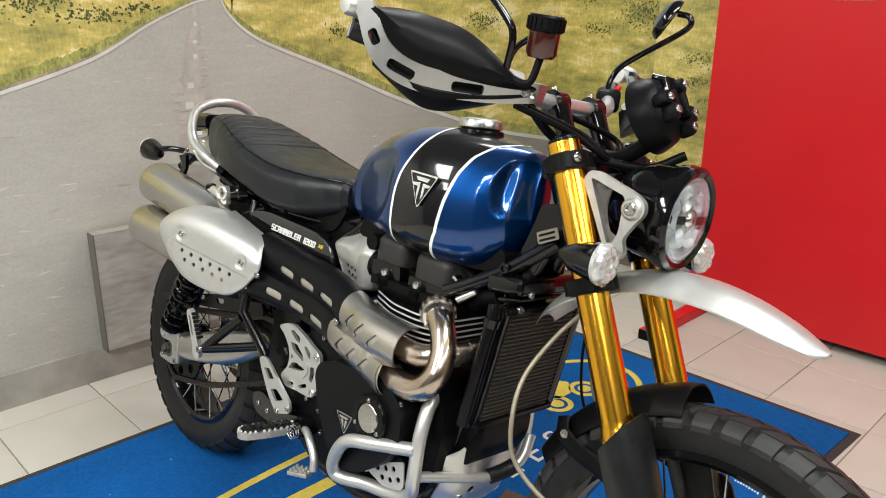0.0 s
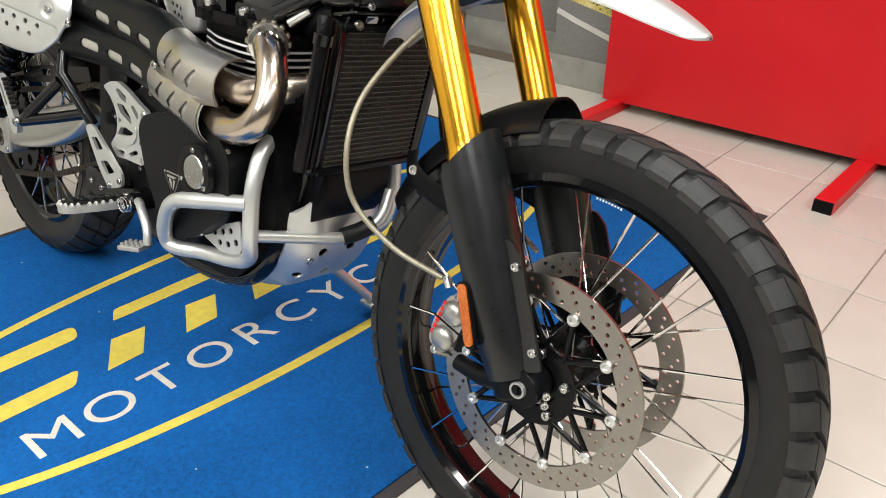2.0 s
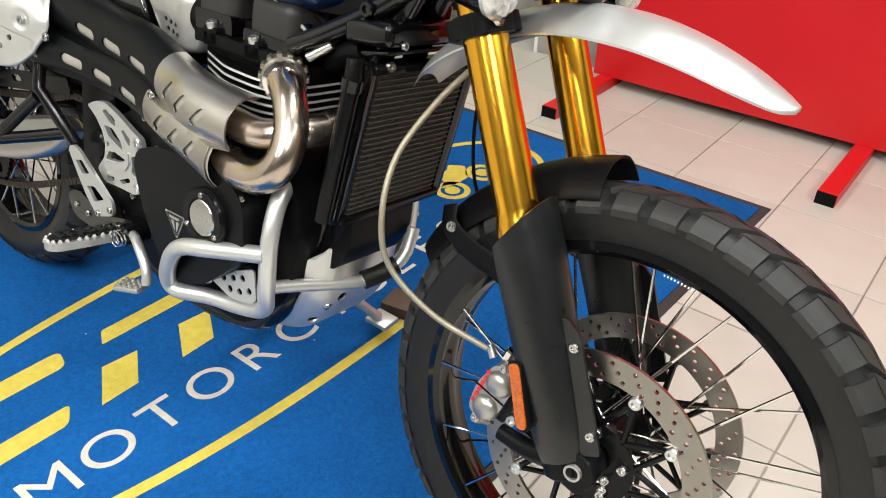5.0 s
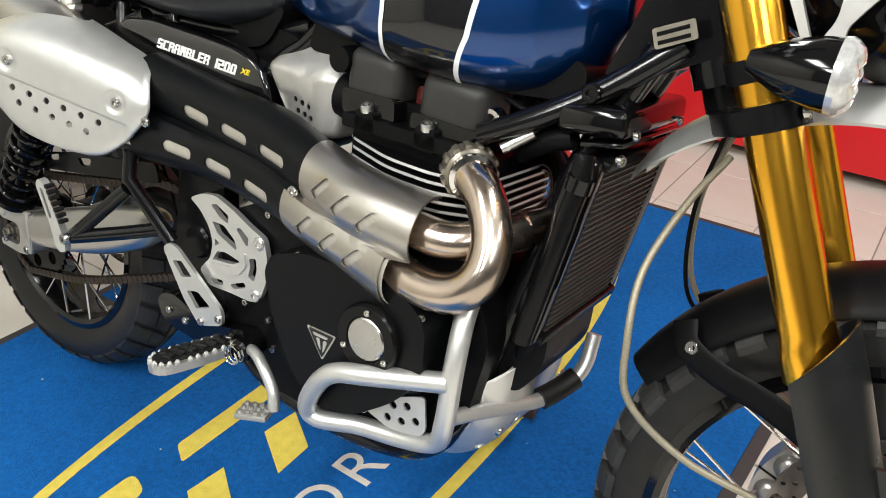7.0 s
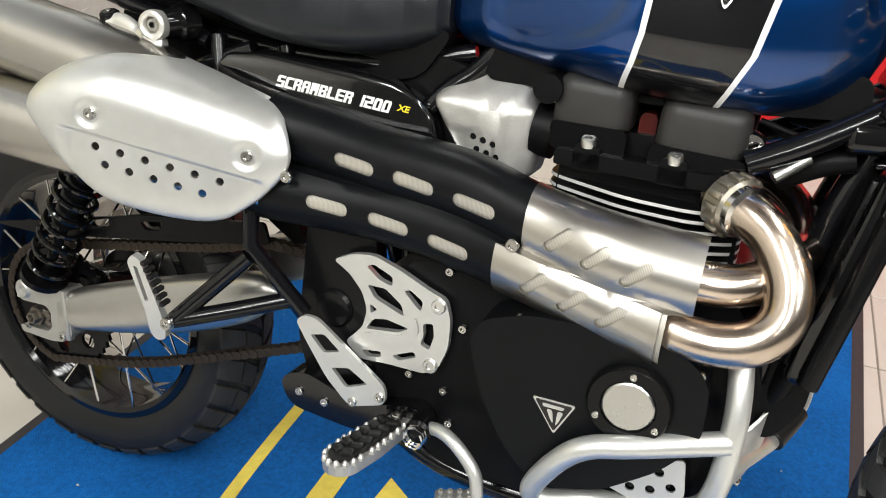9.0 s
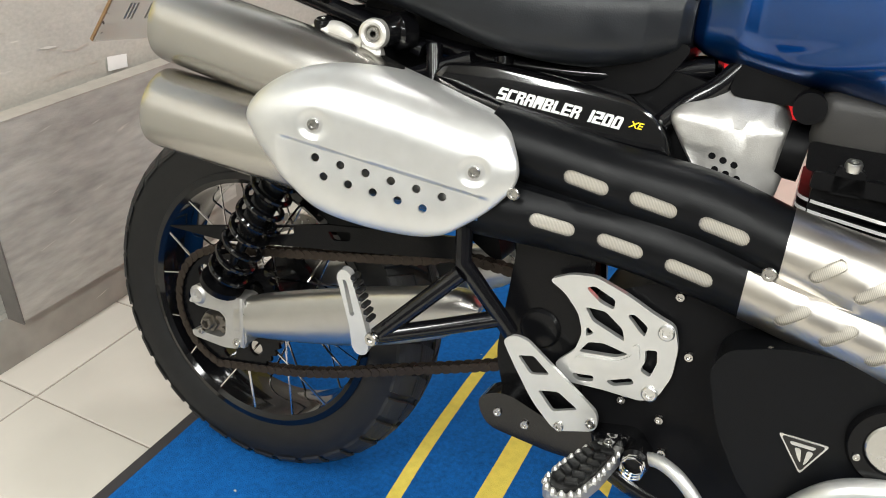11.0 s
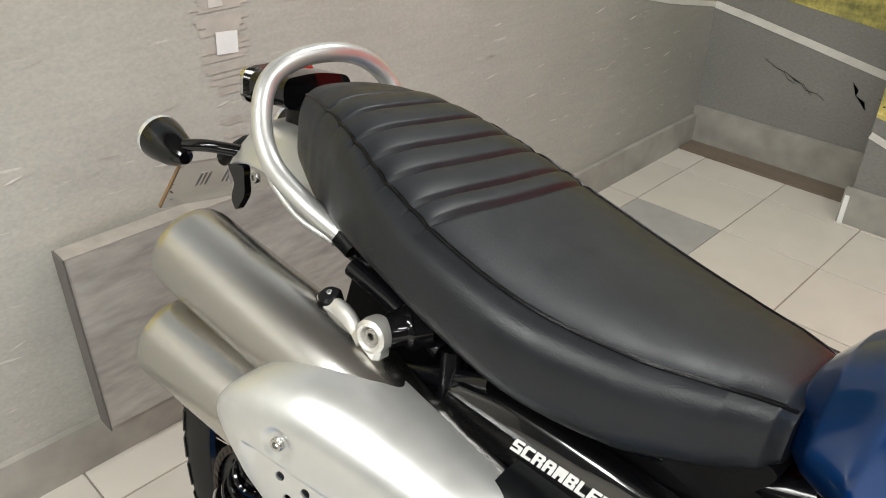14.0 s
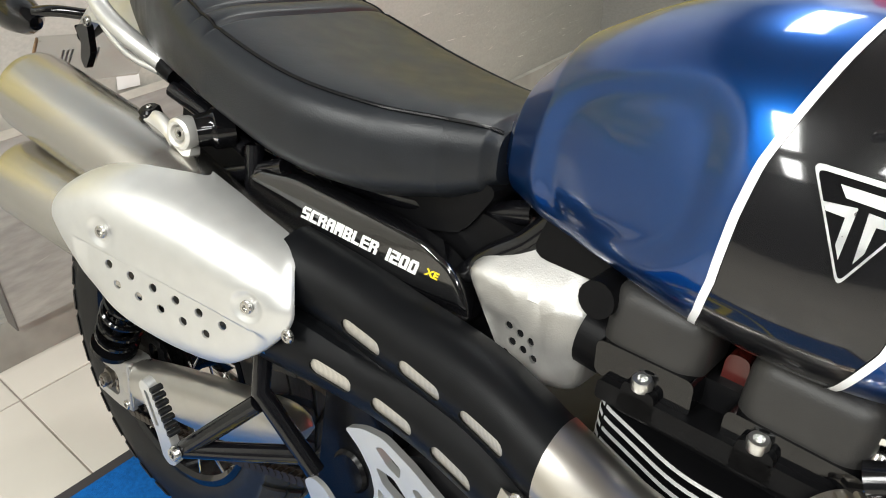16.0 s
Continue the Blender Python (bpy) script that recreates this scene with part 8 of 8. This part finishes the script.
front(tube("brake_hose", [(1.27, 0.05, 0.80), (1.245, 0.08, 0.70), (1.26, 0.11, 0.58), (1.35, 0.12, 0.50), (1.44, 0.105, 0.455)], 0.0042, M["hose"], "braided brake hose"))
front(tube("sensor_lead", [(1.265, 0.03, 0.80), (1.25, 0.04, 0.70), (1.262, 0.05, 0.60), (1.30, 0.058, 0.55)], 0.0028, M["black_plastic"]))

# ---- tail ----
lp = [(0.155, -0.098, 0.862), (0.105, -0.116, 0.888), (0.050, -0.120, 0.915), (0.015, -0.112, 0.955), (-0.005, -0.090, 0.995), (-0.008, -0.05, 1.018), (-0.004, 0.0, 1.026)]
full = lp + mirror(lp)[-2::-1]
tube("grab_rail", full, 0.0125, M["alu_satin"], "silver grab rail round the seat tail", n=18)
for s in (-1, 1):
    tube("rail_stay", [(0.150, s * 0.100, 0.850), (0.10, s * 0.112, 0.862), (0.055, s * 0.115, 0.885), (0.040, s * 0.118, 0.905)], 0.005, M["alu_satin"])
    part("rail_foot", sweep([(0.150, s * 0.098, 0.864), (0.178, s * 0.095, 0.850)], [0.013, 0.012], 14), M["black_plastic"], BIKE)
    bolt(BIKE, (0.035, s * 0.128, 0.893), (0, s, 0), 0.007, 0.006)
    # rear indicator
    im = Matrix.Translation((-0.228, s * 0.111, 0.860)) @ pose(0, 0, 0, 0, -84, 0)
    ind = part("indicator", lathe([(0, -0.072), (0.010, -0.070), (0.024, -0.045), (0.031, -0.012), (0.032, 0.0)], 28, im), M["black_gloss"], BIKE, "black bullet indicator")
    part("indicator_lens", lathe([(0.032, -0.002), (0.033, 0.004), (0.028, 0.012), (0, 0.014)], 28, im), M["ind_lens"], ind, "clear lens")
    tube("indicator_stem", [(-0.166, s * 0.109, 0.868), (-0.135, s * 0.090, 0.874), (-0.09, s * 0.05, 0.872)], 0.0085, M["black_gloss"])
# pale rear mudguard, tail lamp, plate carrier
secs = []
for a, z, w in spline([(0.14, 0.900, 0.085), (0.04, 0.925, 0.086), (-0.04, 0.928, 0.084), (-0.09, 0.918, 0.078), (-0.125, 0.895, 0.066), (-0.145, 0.860, 0.05)], 4):
    sec = []
    for th in (0, 0.003):
        ks = range(-8, 9) if th == 0 else range(8, -9, -1)
        sec += [Vector((a, w * k / 8, z - th - 0.05 * abs(k / 8) ** 2.5)) for k in ks]
    secs.append(sec)
part("rear_mudguard", bent_sheet(secs), M["alu_satin"], BIKE, "brushed silver rear mudguard")
tl = Matrix.Translation((-0.085, 0.012, 0.960)) @ pose(0, 0, 0, 0, -96, 0)
tail = part("tail_lamp", plate(rounded([(-0.020, -0.055), (0.020, -0.055), (0.026, 0.0), (0.020, 0.055), (-0.020, 0.055)], 0.016), 0.09, tl, bevel=0.008), M["black_gloss"], BIKE, "black tail lamp housing")
part("lamp_rim", plate(rounded([(-0.024, -0.060), (0.024, -0.060), (0.030, 0.0), (0.024, 0.060), (-0.024, 0.060)], 0.018), 0.008, tl @ pose(0, 0, 0.044), bevel=0.002), M["chrome"], tail)
part("lamp_lens", plate(rounded([(-0.020, -0.054), (0.020, -0.054), (0.025, 0.0), (0.020, 0.054), (-0.020, 0.054)], 0.016), 0.008, tl @ pose(0, 0, 0.049), bevel=0.003), M["red_plastic"], tail, "dark red lamp lens")
part("lamp_neck", box(0.05, 0.05, 0.05, pose(-0.04, 0, 0.925), 0.01), M["black_satin"], BIKE)
pc = Matrix.Translation((-0.257, 0.015, 0.772)) @ pose(0, 0, 0, 0, -55, 0)
plate_ob = part("licence_plate_holder", plate(rounded([(-0.056, -0.10), (0.056, -0.10), (0.056, 0.10), (-0.056, 0.10)], 0.006), 0.004, pc, bevel=0.001), M["plate_plastic"], BIKE, "pale clear plastic plate sheet")
part("plate_arm", sweep([(-0.08, 0, 0.875), (-0.18, 0, 0.85), (-0.245, 0, 0.81)], [0.02, 0.016, 0.012], 14), M["black_plastic"], BIKE)
flat("plate_hook", [(-0.10, 0.86), (-0.06, 0.87), (-0.055, 0.83), (-0.075, 0.80), (-0.088, 0.815), (-0.08, 0.84)], -0.085, -0.075, M["black_gloss"], r=0.008)

# silencer hanger on the subframe
hg_ = part("silencer_hanger", sweep(spline([(0.190, -0.150, 0.792), (0.206, -0.150, 0.806), (0.228, -0.150, 0.812), (0.246, -0.151, 0.806), (0.258, -0.154, 0.795), (0.276, -0.156, 0.798)], 5), [0.0175] * 8 + [0.014] * 10 + [0.016] * 8, 18, flat=0.62), M["hanger_alu"], BIKE, "cast silver silencer hanger")
eye_m = Matrix.Translation((0.288, -0.156, 0.818)) @ pose(0, 0, 0, 90, 0, 10) @ Matrix.Scale(0.80, 4)
part("hanger_eye", lathe([(0.012, 0.004), (0.014, 0.011), (0.018, 0.013), (0.0225, 0.010), (0.024, 0.0), (0.0225, -0.012), (0.012, -0.014)], 36, eye_m, closed=True), M["hanger_alu"], hg_, "cast silver eye")
part("eye_bolt", lathe([(0.004, 0.005), (0.005, 0.0085), (0.009, 0.0085), (0.0118, 0.005), (0.012, -0.01), (0, -0.01)], 28, eye_m), M["bolt_steel"], hg_, "steel button bolt")
part("eye_foot", lathe([(0, 0.010), (0.018, 0.009), (0.0225, 0.004), (0.023, -0.010), (0, -0.010)], 30, Matrix.Translation((0.276, -0.156, 0.792)) @ pose(0, 0, 0, 60, 0, 6)), M["hanger_alu"], hg_)
cap_m = Matrix.Translation((0.208, -0.146, 0.812)) @ pose(0, 0, 0, 18, 0, 0)
part("hanger_rubber", lathe([(0, 0.015), (0.004, 0.0155), (0.010, 0.015), (0.013, 0.012), (0.0135, 0.0), (0, 0)], 28, cap_m), M["black_satin"], hg_, "black rubber cap")
bolt(hg_, cap_m @ Vector((0, 0, 0.015)), cap_m.to_3x3() @ Vector((0, 0, 1)), 0.0035, 0.002)
part("hanger_bush", sweep([(0.290, -0.143, 0.818), (0.296, -0.128, 0.820), (0.298, -0.124, 0.820), (0.306, -0.105, 0.822)], [0.018, 0.020, 0.024, 0.025], 24), M["black_gloss"], hg_, "black ribbed bush")
tube("hanger_tube", [(0.19, -0.106, 0.838), (0.25, -0.10, 0.822), (0.33, -0.10, 0.80)], 0.011, M["frame"])
tube("hanger_tube", [(0.345, -0.102, 0.81), (0.36, -0.112, 0.75), (0.40, -0.118, 0.70)], 0.011, M["frame"])

# tank badge: plain triangle with bars
bc = Matrix.Translation((0.9635, -0.1425, 0.9465)) @ pose(0, 0, 0, 80, 0, 7)
tri_ = [(-0.034, 0.030), (0.034, 0.026), (0.0, -0.038)]
part("tank_badge", plate(rounded(tri_, 0.006), 0.0016, bc), M["alu"], tank, "silver-edged triangular badge")
part("badge_face", plate(rounded([(a * 0.90, b * 0.90 - 0.0005) for a, b in tri_], 0.005), 0.0014, bc @ pose(0, 0, 0.0006)), M["black_gloss"], tank)
for pts in ([(-0.016, 0.021), (0.017, 0.019), (0.012, 0.012), (-0.011, 0.014)], [(-0.022, 0.009), (-0.003, 0.010), (-0.004, -0.022), (-0.008, -0.014), (-0.008, 0.003), (-0.019, 0.004)], [(0.003, 0.009), (0.021, 0.007), (0.017, 0.002), (0.009, 0.002), (0.008, -0.014), (0.004, -0.022)]):
    part("badge_bar", plate(pts, 0.001, bc @ pose(0, 0, 0.0014)), M["alu"], tank, smooth=False)
for k in range(2):
    for j in range(3):
        part("plate_bar", box(0.034, 0.0035, 0.001, pc @ pose(0.005, -0.05 + 0.045 * k + 0.0075 * j, 0.0026)), M["alu_cast"], plate_ob, "plain grey printed bar", smooth=False)
part("plate_edge", box(0.108, 0.0035, 0.0055, pc @ pose(0, -0.099, 0), 0.001), M["brown_edge"], plate_ob, "brown worn edge strip", smooth=False)
for k in range(9):
    rr_ = random.Random(70 + k)
    part("dirt_speck", lathe([(0, 0.0006), (0.0016 * rr_.uniform(0.6, 1.4), 0.0), (0, -0.0001)], 7, pc @ pose(rr_.uniform(-0.05, 0.05), -0.094 + 0.012 * rr_.random(), 0.0022)), M["chain"], plate_ob)
